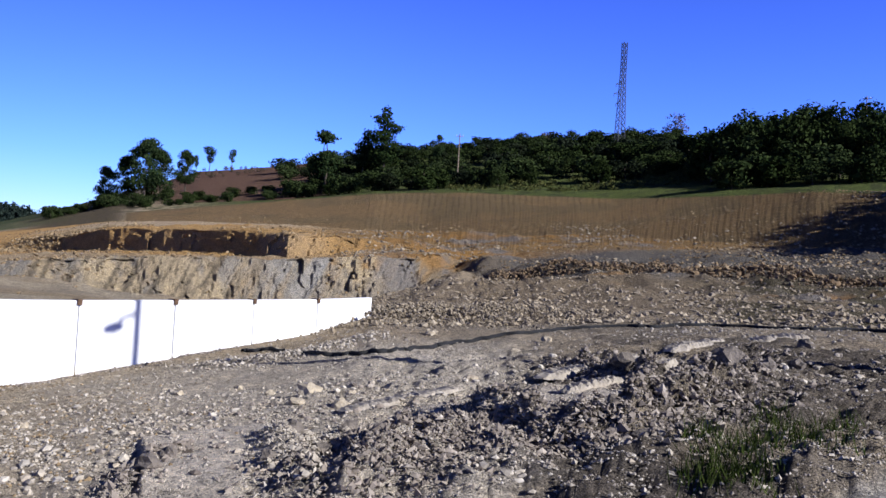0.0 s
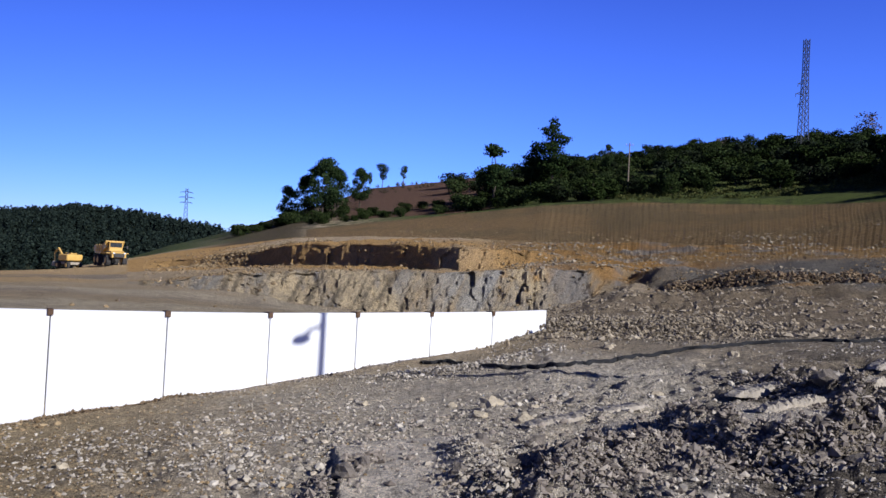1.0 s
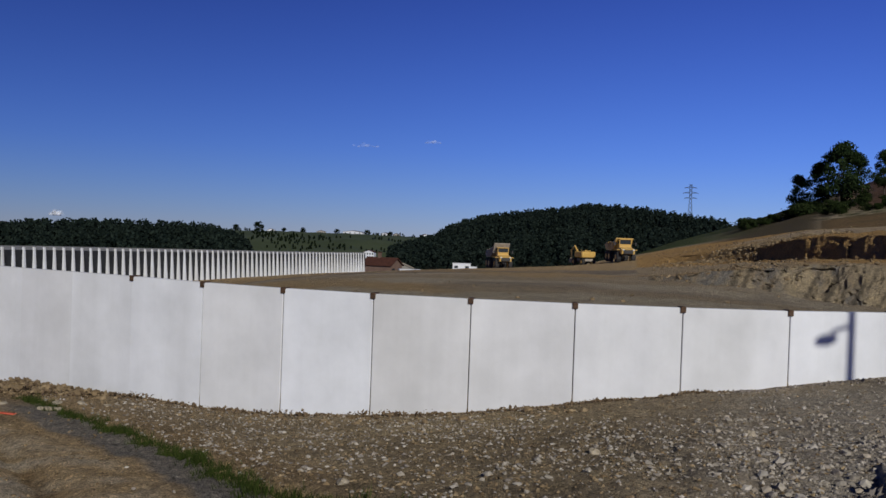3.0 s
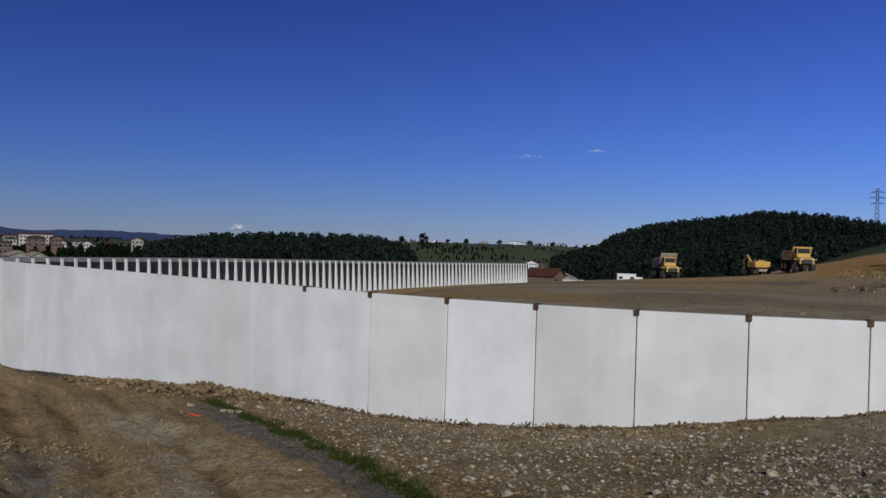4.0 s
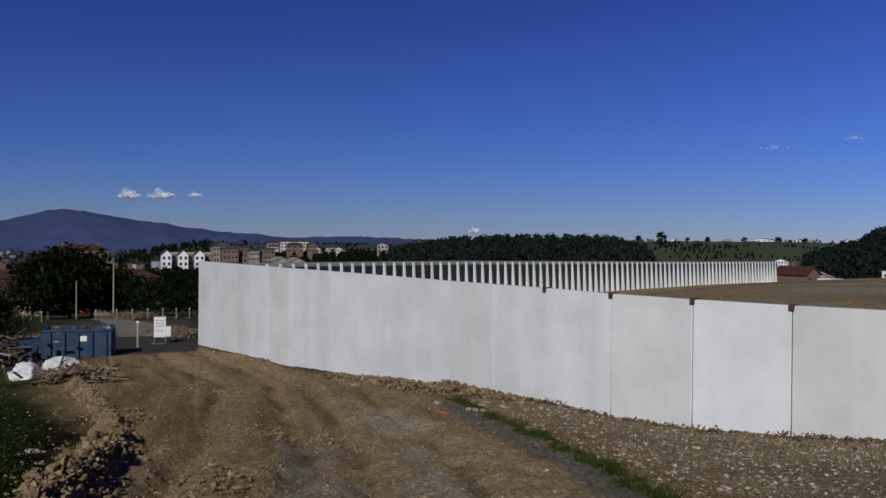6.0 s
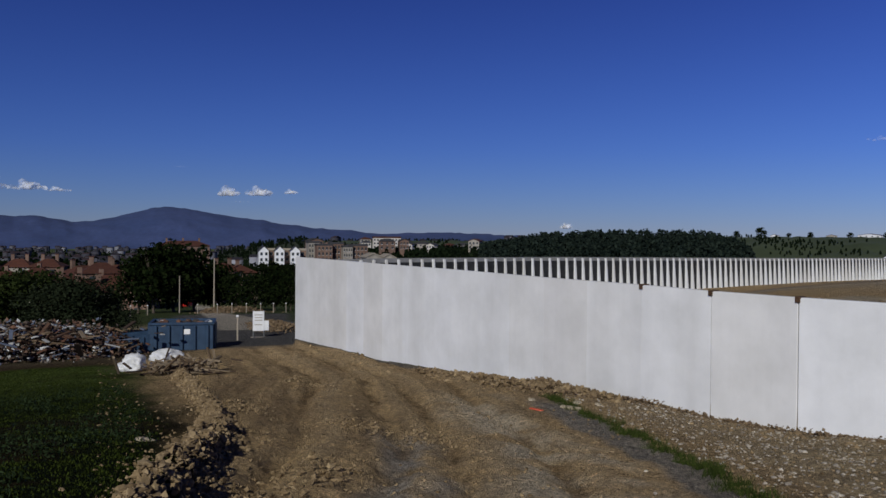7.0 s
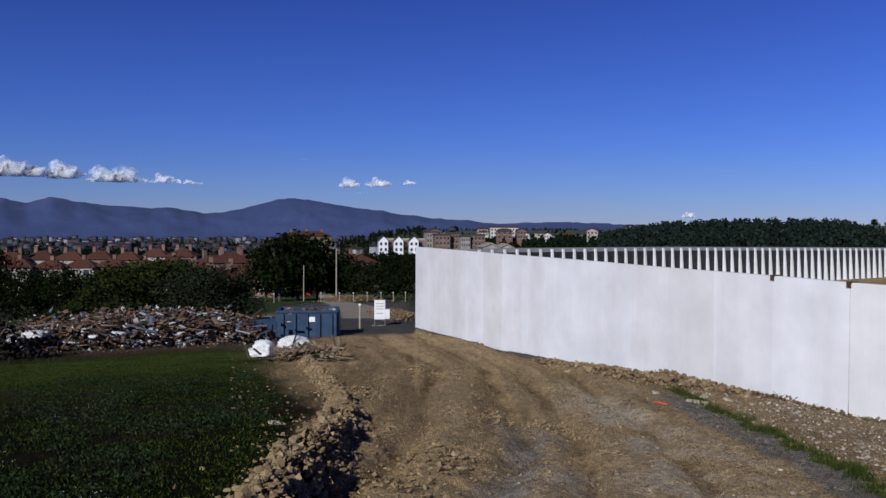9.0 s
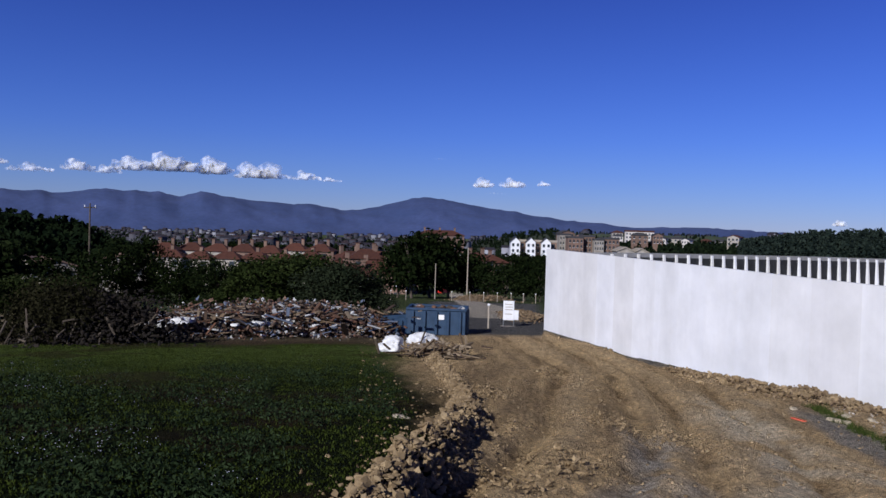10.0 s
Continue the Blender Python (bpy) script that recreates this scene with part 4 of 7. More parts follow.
slab.matrix_world = Matrix.Translation(surface(np.array([63.6]), np.array([21.3]))[0]) @ pose(0, 0, 0, 3, 0, 35)
tagged(slab, "pale concrete offcut lying by the verge", "debris")
mark = bmesh.new()
box(mark, 0, 0, 0.02, 0.38, 0.1, 0.03, 0.01)
paint = part("marker_strip", mark, grained("red_paint", (0.5, 0.08, 0.04), (0.7, 0.15, 0.08), 5.0))
paint.matrix_world = Matrix.Translation(surface(np.array([65.8]), np.array([20.4]))[0]) @ pose(0, 0, 0, 0, 0, 20)
tagged(paint, "small red marker strip on the ground", "marker")


# ---- black drain pipe lying across the site ----
PIPE = [(8.5, 23.0), (7.1, 22.8), (5.7, 22.0), (3.7, 19.9), (1.7, 19.1), (-0.4, 18.6), (-2.1, 19.3), (-4.2, 20.7), (-6.9, 21.7), (-9.6, 22.4), (-11.9, 24.2), (-16.0, 25.3), (-17.7, 25.0), (-21.7, 26.2), (-25.6, 25.3), (-27.4, 24.6), (-29.4, 25.6), (-33.5, 24.9), (-37.0, 24.0)]
PIPE = [(PIPE[i][0] * (1 - k / 10) + PIPE[i + 1][0] * k / 10, PIPE[i][1] * (1 - k / 10) + PIPE[i + 1][1] * k / 10 + 0.1 * math.sin(i * 5.1 + k * 0.92)) for i in range(len(PIPE) - 1) for k in range(10)]
curve = bpy.data.curves.new("drain_pipe", 'CURVE')
curve.dimensions, curve.bevel_depth, curve.bevel_resolution, curve.resolution_u = '3D', 0.06, 3, 6
line = curve.splines.new('NURBS')
line.points.add(len(PIPE) - 1)
line.use_endpoint_u, line.order_u = True, 3
ground_at = surface(np.array([p[0] for p in PIPE], float), np.array([p[1] for p in PIPE], float))
for pt, c in zip(line.points, ground_at):
    pt.co = (c[0], c[1], c[2] + 0.025, 1)
curve.materials.append(grained("black_plastic_pipe", (0.008, 0.008, 0.009), (0.022, 0.022, 0.023), 4.0, 1.0))
hose = tagged(new("drain_pipe", curve), "black corrugated drain pipe lying over the rubble", "pipe")


# ---- berm of ochre clods between lawn and track ----
def along(points, n, spread):
    t = rng.random(n) * (len(points) - 1)
    i = t.astype(int)
    w = (t - i)[:, None]
    p = np.array(points)
    q = p[i] * (1 - w) + p[np.minimum(i + 1, len(p) - 1)] * w
    return q[:, :2] + rng.normal(0, 1, (n, 2)) * (spread * q[:, 2])[:, None], q[:, 2]


BERM = [(*polar(a, d).xy, w) for a, d, w in BERM]


def heap(name, label, points, n, spread, height, s0, s1, mat, category="heap", base=ICO1):
    """A long heap: pieces thrown round a line, higher in its middle."""
    xy, w = along(points, n, spread)
    line = np.array([p[:2] for p in points])
    dist = np.full(n, 1e9)
    for a, b in zip(line, line[1:]):
        ab = b - a
        t = np.clip(((xy - a) @ ab) / (ab @ ab), 0, 1)
        dist = np.minimum(dist, np.linalg.norm(xy - (a + t[:, None] * ab), axis=1))
    az = np.degrees(np.arctan2(-xy[:, 0], xy[:, 1]))
    d = np.linalg.norm(xy, axis=1)
    wd = np.array([wall_d(q) if 0.4 < q < 81.15 else 1e9 for q in az])
    d = np.where((d > wd - 0.12) & (d < wd + 3), wd - 0.14 - 0.25 * rng.random(n), d)
    xy = np.stack([-np.sin(np.radians(az)) * d, np.cos(np.radians(az)) * d], -1)
    c = surface(az, d)
    c[:, 2] += np.where(d > wd - 0.4, 0.15, 1.0) * height * w * np.exp(-(dist / (spread * w * 1.25)) ** 2) * (0.25 + 0.75 * np.sqrt(rng.random(n)))
    return tagged(new(name, rocks_mesh(name, c, s0 + (s1 - s0) * rng.random(n) ** 2.5, mat, 0.6, 0.25, base, 0.5, 2.6)), label, category, kind="stuff")


heap("berm", "ridge of ochre clods along the lawn's edge", BERM, 11000, 0.22, 0.09, 0.01, 0.06, MAT_CLODS, "heap", ICO1)
heap("spill", "scattered clods and chips at the berm's foot", BERM, 1300, 0.42, 0.05, 0.012, 0.05, MAT_CLODS)


def ridge(label, pts, n, spread, height, s0, s1, mat):
    return heap("clod_ridge", label, [(*polar(a, d).xy, w) for a, d, w in pts], n, spread, height, s0, s1, mat, "heap", OCTA if s1 <= 0.06 else ICO1)


ridge("ridge of dark clay clods thrown up by tracks", [(-7.0, 10.9, 0.7), (-9.5, 9.6, 1.0), (-12.5, 8.9, 1.0), (-16.5, 9.3, 1.0), (-20.5, 10.6, 1.1), (-23.5, 12.8, 0.8)], 8000, 0.5, 0.05, 0.008, 0.052, MAT_DARKCLOD)
ridge("ridge of dark clay clods beside a rut", [(6.0, 9.9, 0.7), (4.9, 8.6, 1.0), (4.0, 7.2, 0.9)], 1200, 0.25, 0.08, 0.006, 0.04, MAT_STONES)
ridge("ridge of grey clods along a track", [(-13.5, 15.8, 0.7), (-16.5, 14.2, 1.0), (-19.2, 12.9, 0.9), (-24.0, 17.2, 0.8)], 4200, 0.5, 0.06, 0.01, 0.058, MAT_DARKCLOD)
ridge("crumbling edge of a dried mud slab", [(16.2, 7.0, 0.8), (14.6, 8.6, 0.8), (11.5, 9.4, 0.4)], 500, 0.17, 0.06, 0.008, 0.045, MAT_DARKCLOD)
ridge("heap of dark churned clods", [(1.4, 7.0, 1.0), (-1.2, 8.4, 1.0), (-4.5, 9.0, 0.8), (-6.8, 9.4, 0.7)], 6500, 0.55, 0.05, 0.006, 0.046, MAT_DARKCLOD)
ridge("spread of pale rubble at the wall's foot", [(11.0, 20.5, 0.8), (7.5, 20.5, 1.0), (4.0, 21.5, 0.9), (0.0, 23.0, 0.8)], 1500, 0.6, 0.1, 0.012, 0.06, MAT_STONES)
ridge("slope of pale rubble by the wall's end", [(1.0, 29.8, 0.6), (-2.0, 30.0, 1.0), (-5.5, 29.0, 1.2), (-9.5, 29.0, 1.0)], 4200, 1.6, 0.45, 0.015, 0.075, MAT_SHALE)
ridge("line of dark spoil across the dig", [(-8.0, 58, 0.7), (-12.0, 56, 1.0), (-18.0, 54, 1.1), (-25.0, 50, 1.0), (-33.0, 47, 0.9)], 2600, 1.0, 0.6, 0.04, 0.17, MAT_BROWNCLOD)


ridge("loose ochre spoil above the dig", [(23.5, 122, 0.8), (21.0, 118, 1.1), (18.6, 114, 1.0), (15.0, 108, 0.7)], 2600, 1.7, 1.4, 0.05, 0.22, MAT_CLODS)
ridge("ochre spoil and rubble beyond the wall's end", [(83.4, 66, 0.7), (82.2, 60, 1.0), (81.4, 54, 0.8)], 1600, 0.8, 0.45, 0.03, 0.1, MAT_BROWNCLOD)
ridge("brown mound of soil beside the lane", [(86.3, 128, 0.8), (85.2, 124, 1.2), (84.0, 120, 1.0)], 1400, 1.5, 0.8, 0.05, 0.16, MAT_BROWNCLOD)
# spoil thrown along the foot of the white wall
for a0, a1, off, n, spread, h, s1, mat in ((9.0, 22.0, 0.3, 700, 0.15, 0.06, 0.05, MAT_DARKCLOD), (22.0, 40.0, 0.3, 1300, 0.17, 0.09, 0.05, MAT_BROWNCLOD), (40.0, 62.0, 0.35, 2400, 0.22, 0.16, 0.055, MAT_BROWNCLOD)):
    ridge("lumpy brown spoil along the foot of the white wall", [(a, wall_d(a) - off - 0.08 * math.sin(a * 1.3), 0.7 + 0.3 * math.sin(a * 0.9) + 0.25 * math.sin(a * 2.3)) for a in np.linspace(a0, a1, 24)], n, spread, h, 0.012, s1, mat)
SPOIL = ((61.5, 0.5), (62.5, 0.9), (63.5, 0.6), (64.5, 1.1), (65.5, 0.8), (66.5, 1.2), (67.3, 0.6), (68.2, 1.0), (69.5, 0.4), (70.5, 0.6), (71.5, 0.3), (73.0, 0.5))
for mat, n, s1 in ((MAT_BROWNCLOD, 2200, 0.06), (MAT_CLODS, 1100, 0.1)):
    ridge("rough ridge of ochre spoil between track and wall", [(a, wall_d(a) - 1.5 - 0.35 * math.sin(a * 1.7), w) for a, w in SPOIL], n, 0.5, 0.2, 0.012, s1, mat)
for az, d, w in ((76.0, 16.0, 0.8), (79.5, 11.0, 0.9), (82.5, 9.5, 0.8), (84.0, 18.5, 0.6), (72.0, 15.5, 0.7), (80.0, 24.0, 0.6)):
    ridge("drift of loose chips on the dirt track", [(az, d, w), (az + 1.0, d + 1.4, w)], 260, 0.4, 0.05, 0.01, 0.05, MAT_CLODS)
MUD = grained("dried_mud", (0.27, 0.235, 0.19), (0.42, 0.37, 0.3), 5.0, 0.95, 0, 0.7, 0.03, 26)


def mud_slab(a0, d0, a1, d1, w, h, seed):
    """A long dried ridge of mud pressed up beside a wheel rut: flat top, broken steep edges."""
    p, q = polar(a0, d0).xy, polar(a1, d1).xy
    u = (q - p).normalized()
    v = Vector((-u.y, u.x))
    n, m = 64, 7
    bm = bmesh.new()
    grid = []
    prof = ((-1, -0.5), (-0.92, 0.55), (-0.55, 1.0), (0.0, 0.9), (0.5, 1.0), (0.9, 0.6), (1, -0.5))
    for i in range(n):
        t = i / (n - 1)
        c = p.lerp(q, t)
        taper = min(1.0, 6 * t, 6 * (1 - t)) ** 0.5
        row = []
        for s, z in prof:
            j = noise.noise(Vector((t * 9 + seed, s * 2, seed)))
            k = noise.noise(Vector((t * 41 + seed, s * 9, seed + 3)))
            o = c + v * (s * w / 2 * (1 + 0.35 * j) * (0.4 + 0.6 * taper))
            g = land(math.degrees(math.atan2(-o.x, o.y)), o.length)
            row.append(bm.verts.new((o.x, o.y, g + h * z * taper * (1 + 0.4 * k) + 0.02 * k)))
        grid.append(row)
    for r0, r1 in zip(grid, grid[1:]):
        for k in range(m - 1):
            bm.faces.new((r0[k], r0[k + 1], r1[k + 1], r1[k]))
    bm.faces.new(grid[0][::-1])
    bm.faces.new(grid[-1])
    bmesh.ops.recalc_face_normals(bm, faces=bm.faces)
    return tagged(part("mud_ridge", bm, MUD), "pale dried mud ridge beside a wheel rut", "mud")


for i, (a0, d0, a1, d1, w, h) in enumerate(((-10.8, 14.0, -16.0, 16.2, 0.6, 0.16), (-16.4, 16.0, -17.4, 14.6, 0.4, 0.3), (-17.9, 13.6, -19.2, 15.4, 0.4, 0.28), (-18.8, 18.1, -22.3, 19.8, 0.6, 0.22), (-23.6, 19.8, -27.0, 21.2, 0.65, 0.22), (-15.7, 9.4, -17.6, 10.6, 0.2, 0.2), (-6.4, 10.4, -9.2, 10.3, 0.45, 0.16), (2.0, 11.6, -5.6, 13.2, 0.6, 0.08), (-20.4, 14.0, -22.4, 16.4, 0.35, 0.22), (-12.5, 12.2, -16.0, 13.4, 0.4, 0.16))):
    mud_slab(a0, d0, a1, d1, w * 0.75, h * 0.62, i * 3.7)


# ---- plants ----
def leaf_cloud(blobs, n, leaf, seed, ratio=0.6):
    """Corners of n small quads spread over ellipsoid blobs (x, y, z, rx, ry, rz)."""
    r = np.random.default_rng(seed)
    b = np.array(blobs, dtype=float)
    vol = (b[:, 3] * b[:, 4] + b[:, 4] * b[:, 5] + b[:, 3] * b[:, 5])
    k = r.choice(len(b), n, p=vol / vol.sum())
    u = r.normal(0, 1, (n, 3))
    u /= np.linalg.norm(u, axis=1)[:, None]
    rad = (0.45 + 0.6 * r.random(n) ** 0.6) * (1 + 0.18 * np.sin(u[:, 0] * 5 + k) * np.cos(u[:, 2] * 6 + k))
    rad = np.where(r.random(n) < 0.1, rad * r.uniform(1.05, 1.4, n), rad)
    c = b[k, :3] + u * b[k, 3:] * rad[:, None]
    t = np.cross(u + r.normal(0, 0.6, (n, 3)), r.normal(0, 1, (n, 3)))
    t /= np.linalg.norm(t, axis=1)[:, None] + 1e-9
    w = np.cross(u + r.normal(0, 0.5, (n, 3)), t)
    w /= np.linalg.norm(w, axis=1)[:, None] + 1e-9
    s = leaf * (0.5 + r.random(n))[:, None]
    t, w = t * s, w * s * ratio
    return np.stack([c - t, c - w * 0.9, c + t, c + w], 1).reshape(-1, 3)


def trunk_bm(h, r, limbs, seed, lean=0.06):
    bm = bmesh.new()
    q = random.Random(seed)
    p = Vector((0, 0, -0.6))
    segs = 5
    pts = [p]
    for i in range(segs):
        pts.append(Vector((q.uniform(-lean, lean) * h, q.uniform(-lean, lean) * h, h * (i + 1) / segs)))
    for i in range(segs):
        rod(bm, pts[i], pts[i + 1], r * (1 - 0.8 * i / segs), r * (1 - 0.8 * (i + 1) / segs), 7)
    for x, y, z in limbs:
        t = min(segs - 1, max(1, int(z / h * segs * 0.7)))
        rod(bm, pts[t], (x, y, z), r * 0.4, r * 0.1, 5)
    return bm


PLANT = {}


def plant_kind(kind, h, trunk_r, blobs, n, leaf, mat, trunk_mat=MAT_BARK):
    limbs = [(b[0] * 0.8, b[1] * 0.8, b[2]) for b in blobs[:7]]
    bm = trunk_bm(h * 0.86, trunk_r, limbs, len(kind))
    tm = bpy.data.meshes.new("trunk")
    bm.to_mesh(tm)
    bm.free()
    tm.materials.append(trunk_mat)
    PLANT[kind] = (tm, quads_mesh("crown", leaf_cloud(blobs, n, leaf, len(PLANT) + 3), 4, mat), h)


def blobs_round(n, h, r, low, seed, size=0.42):
    q = random.Random(seed)
    out = []
    for i in range(n):
        a, t = q.uniform(0, 6.283), q.random()
        z = low + (h - low) * (0.15 + 0.75 * t)
        w = r * math.sin(math.pi * (0.2 + 0.7 * t)) * q.uniform(0.3, 0.9)
        s = r * size * q.uniform(0.45, 1.45)
        out.append((math.cos(a) * w, math.sin(a) * w, z, s, s, s * 0.8))
    return out


plant_kind("broad", 9, 0.2, blobs_round(24, 9, 3.6, 1.2, 1), 2000, 0.29, MAT_LEAF)
plant_kind("broad_b", 8, 0.2, blobs_round(22, 8, 3.9, 0.6, 2), 2000, 0.29, MAT_LEAF)
plant_kind("near_broad", 9, 0.2, blobs_round(34, 9, 3.6, 0.8, 21, 0.36), 7000, 0.16, MAT_LEAF)
plant_kind("near_round", 8, 0.2, blobs_round(32, 8, 3.9, 0.4, 22, 0.36), 7000, 0.16, MAT_LEAF)
plant_kind("near_bush", 3, 0.07, blobs_round(26, 3, 1.9, 0.0, 23, 0.34), 5200, 0.075, MAT_OLIVE)
plant_kind("near_willow", 3, 0.07, blobs_round(30, 3, 1.9, 0.0, 24, 0.34), 5200, 0.07, MAT_LEAF_GREY)
plant_kind("bush", 3, 0.07, blobs_round(16, 3, 1.9, 0.0, 3), 1500, 0.18, MAT_LEAF)
plant_kind("bush_grey", 3, 0.07, blobs_round(18, 3, 1.9, 0.0, 4), 1200, 0.18, MAT_LEAF_GREY)
plant_kind("eucalyptus", 16, 0.28, blobs_round(60, 16, 4.3, 0.5, 5, 0.32), 6800, 0.26, MAT_PINE)
plant_kind("stone_pine", 9, 0.16, [(0, 0, 7.4, 1.9, 1.9, 1.4), (0.9, 0.4, 8.1, 1.2, 1.2, 0.8), (-1, 0.3, 6.6, 1.4, 1.4, 1.1), (0.7, -0.9, 5.4, 1.3, 1.3, 1.0), (-0.6, 0.2, 4.4, 1.1, 1.1, 0.9)], 1500, 0.2, MAT_PINE)
plant_kind("pine", 15, 0.25, [(0, 0, 14.2, 1.1, 1.1, 1.2), (0.8, 0, 12.6, 2.0, 2.0, 1.0), (-1.0, 0.5, 11, 2.5, 2.4, 1.1), (0.8, -0.6, 9.2, 3.0, 2.8, 1.2), (-0.5, 0.4, 7, 3.1, 3.1, 1.4), (0.4, 0, 5, 3.0, 3.0, 1.5)], 4200, 0.26, MAT_PINE)
plant_kind("two_tier", 11, 0.2, [(0, 0, 9.6, 1.9, 1.9, 1.0), (0.4, 0.2, 10.2, 1.3, 1.3, 0.7), (0, 0, 5.6, 2.8, 2.8, 1.6), (-0.8, 0.3, 6.4, 1.8, 1.8, 1.0), (0.9, -0.4, 4.2, 2.4, 2.4, 1.5)], 3000, 0.24, MAT_PINE)
plant_kind("hill_tree", 8, 0.2, blobs_round(34, 8, 3.9, 0.4, 12, 0.3), 2300, 0.25, MAT_THICKET)
plant_kind("hill_bush", 3, 0.07, blobs_round(26, 3, 1.9, 0.0, 13, 0.3), 1100, 0.17, MAT_THICKET)
plant_kind("bare", 7, 0.14, blobs_round(16, 7, 2.6, 1.8, 9, 0.45), 700, 0.22, MAT_TWIG, MAT_TWIG)


def plant(kind, az, d, h, label, category="tree", wide=1.0, z=None):
    tm, cm, h0 = PLANT[kind]
    s = h / h0
    g = land(az, d) if z is None else z
    p = polar(az, d)
    ob = thing({"bush": "bush", "bush_grey": "bush", "hill_bush": "bush", "near_bush": "bush", "near_willow": "bush"}.get(kind, "tree"), (p.x, p.y, g - 0.1), label, category, random.uniform(0, 360))
    ob.scale = (s * wide, s * wide, s)
    shared("trunk", tm, ob)
    shared("crown", cm, ob)
    return ob


GREEN = "dark green broad-leaved tree"
# on the ridge over the dig
plant("eucalyptus", 15.1, 240, 17.5, "tall eucalyptus with thin open crown on the ridge")
plant("eucalyptus", 16.2, 246, 13.5, "eucalyptus leaning over the ridge")
plant("eucalyptus", 17.3, 250, 11.0, "ragged eucalyptus at the ridge's end")
plant("eucalyptus", 14.2, 243, 14.0, "eucalyptus with thin open crown on the ridge")
plant("eucalyptus", 12.7, 250, 12.0, "ragged eucalyptus beside the burnt slope")
plant("stone_pine", 11.3, 300, 9.5, "lone pine with a round top on the ridge")
plant("stone_pine", 9.9, 305, 7.5, "small lone pine on the ridge", wide=0.8)
plant("stone_pine", 12.1, 300, 7.0, "slender young pine on the ridge", wide=0.5)
plant("two_tier", 4.0, 205, 14.5, "dark pine with two tiers of foliage")
plant("pine", 0.2, 208, 17.0, "tall dark pine above the shrubs")
plant("pine", 1.4, 212, 12.0, "dark pine above the shrubs", wide=1.2)
plant("two_tier", -3.4, 225, 8.5, "young pine standing out of the shrubs", wide=0.6)
plant("bare", -18.6, 245, 9.5, "leafless grey tree on the ridge")
plant("bare", -10.3, 258, 5.5, "leafless grey shrub on the ridge")
plant("bare", -16.4, 255, 5.0, "leafless grey shrub on the ridge")
rs = random.Random(11)
for i in range(26):
    az = -31.5 + i * 0.42 + rs.uniform(-0.2, 0.2)
    plant("hill_tree", az, rs.uniform(160, 186), rs.uniform(8.0, 11.5), "dense dark green tree on the hilltop")
for i in range(330):
    az = rs.uniform(-33, 6.5)
    t = rs.random()
    d = 176 + 87 * t - (34 if az < -20 else 0) + max(0, az) * 3
    plant(rs.choice(("hill_bush", "hill_bush", "hill_tree", "bush_grey")), az, d, rs.uniform(2.4, 5.2) * (1.15 if az < -6 else 1), "dark shrub on the hillside", "shrub", 1.25)
for i in range(46):
    az = -24 + i * 0.62 + rs.uniform(-0.2, 0.2)
    plant(rs.choice(("hill_bush", "hill_tree", "bush_grey")), az, rs.uniform(256, 266) - max(0, -20 - az) * 8, rs.uniform(2.0, 4.6), "dark shrub along the hill's skyline", "shrub", 1.3)
for i in range(24):
    az = rs.uniform(3.5, 16)
    plant("hill_bush", az, rs.uniform(203, 222), rs.uniform(1.4, 3.0), "dark shrub at the foot of the burnt slope", "shrub", 1.3)
for i in range(26):
    az = rs.uniform(13.5, 20.5)
    plant("hill_bush", az, rs.uniform(232, 250), rs.uniform(1.6, 3.4), "low dark shrub along the ridge", "shrub", 1.5)
for i in range(70):
    az = rs.uniform(4, 13)
    plant("bare", az, rs.uniform(280, 314), rs.uniform(0.8, 2.0), "scorched shrub on the bare slope", "shrub", 1.2)

# unseen trees off to the right, added to throw shade on the cut slope
for az, d, h in ((-42.5, 84, 12), (-42.8, 91, 12), (-42.6, 98, 12), (-42.2, 105, 12), (-41.8, 112, 11), (-46, 88, 12), (-46, 98, 12), (-46, 108, 12)):
    plant("broad_b", az, d, h, "dense dark unseen tree, added to shade the edge of the dig", "tree", 1.15)
for i in range(34):
    az = 73.5 + i * 0.42
    plant(rs.choice(("broad", "broad_b", "bush")), az, rs.uniform(330, 395), rs.uniform(8.5, 10.5) + (1.1 if 79.5 < az < 84.5 else 0), "dark garden tree in front of the town", "tree", 1.2)
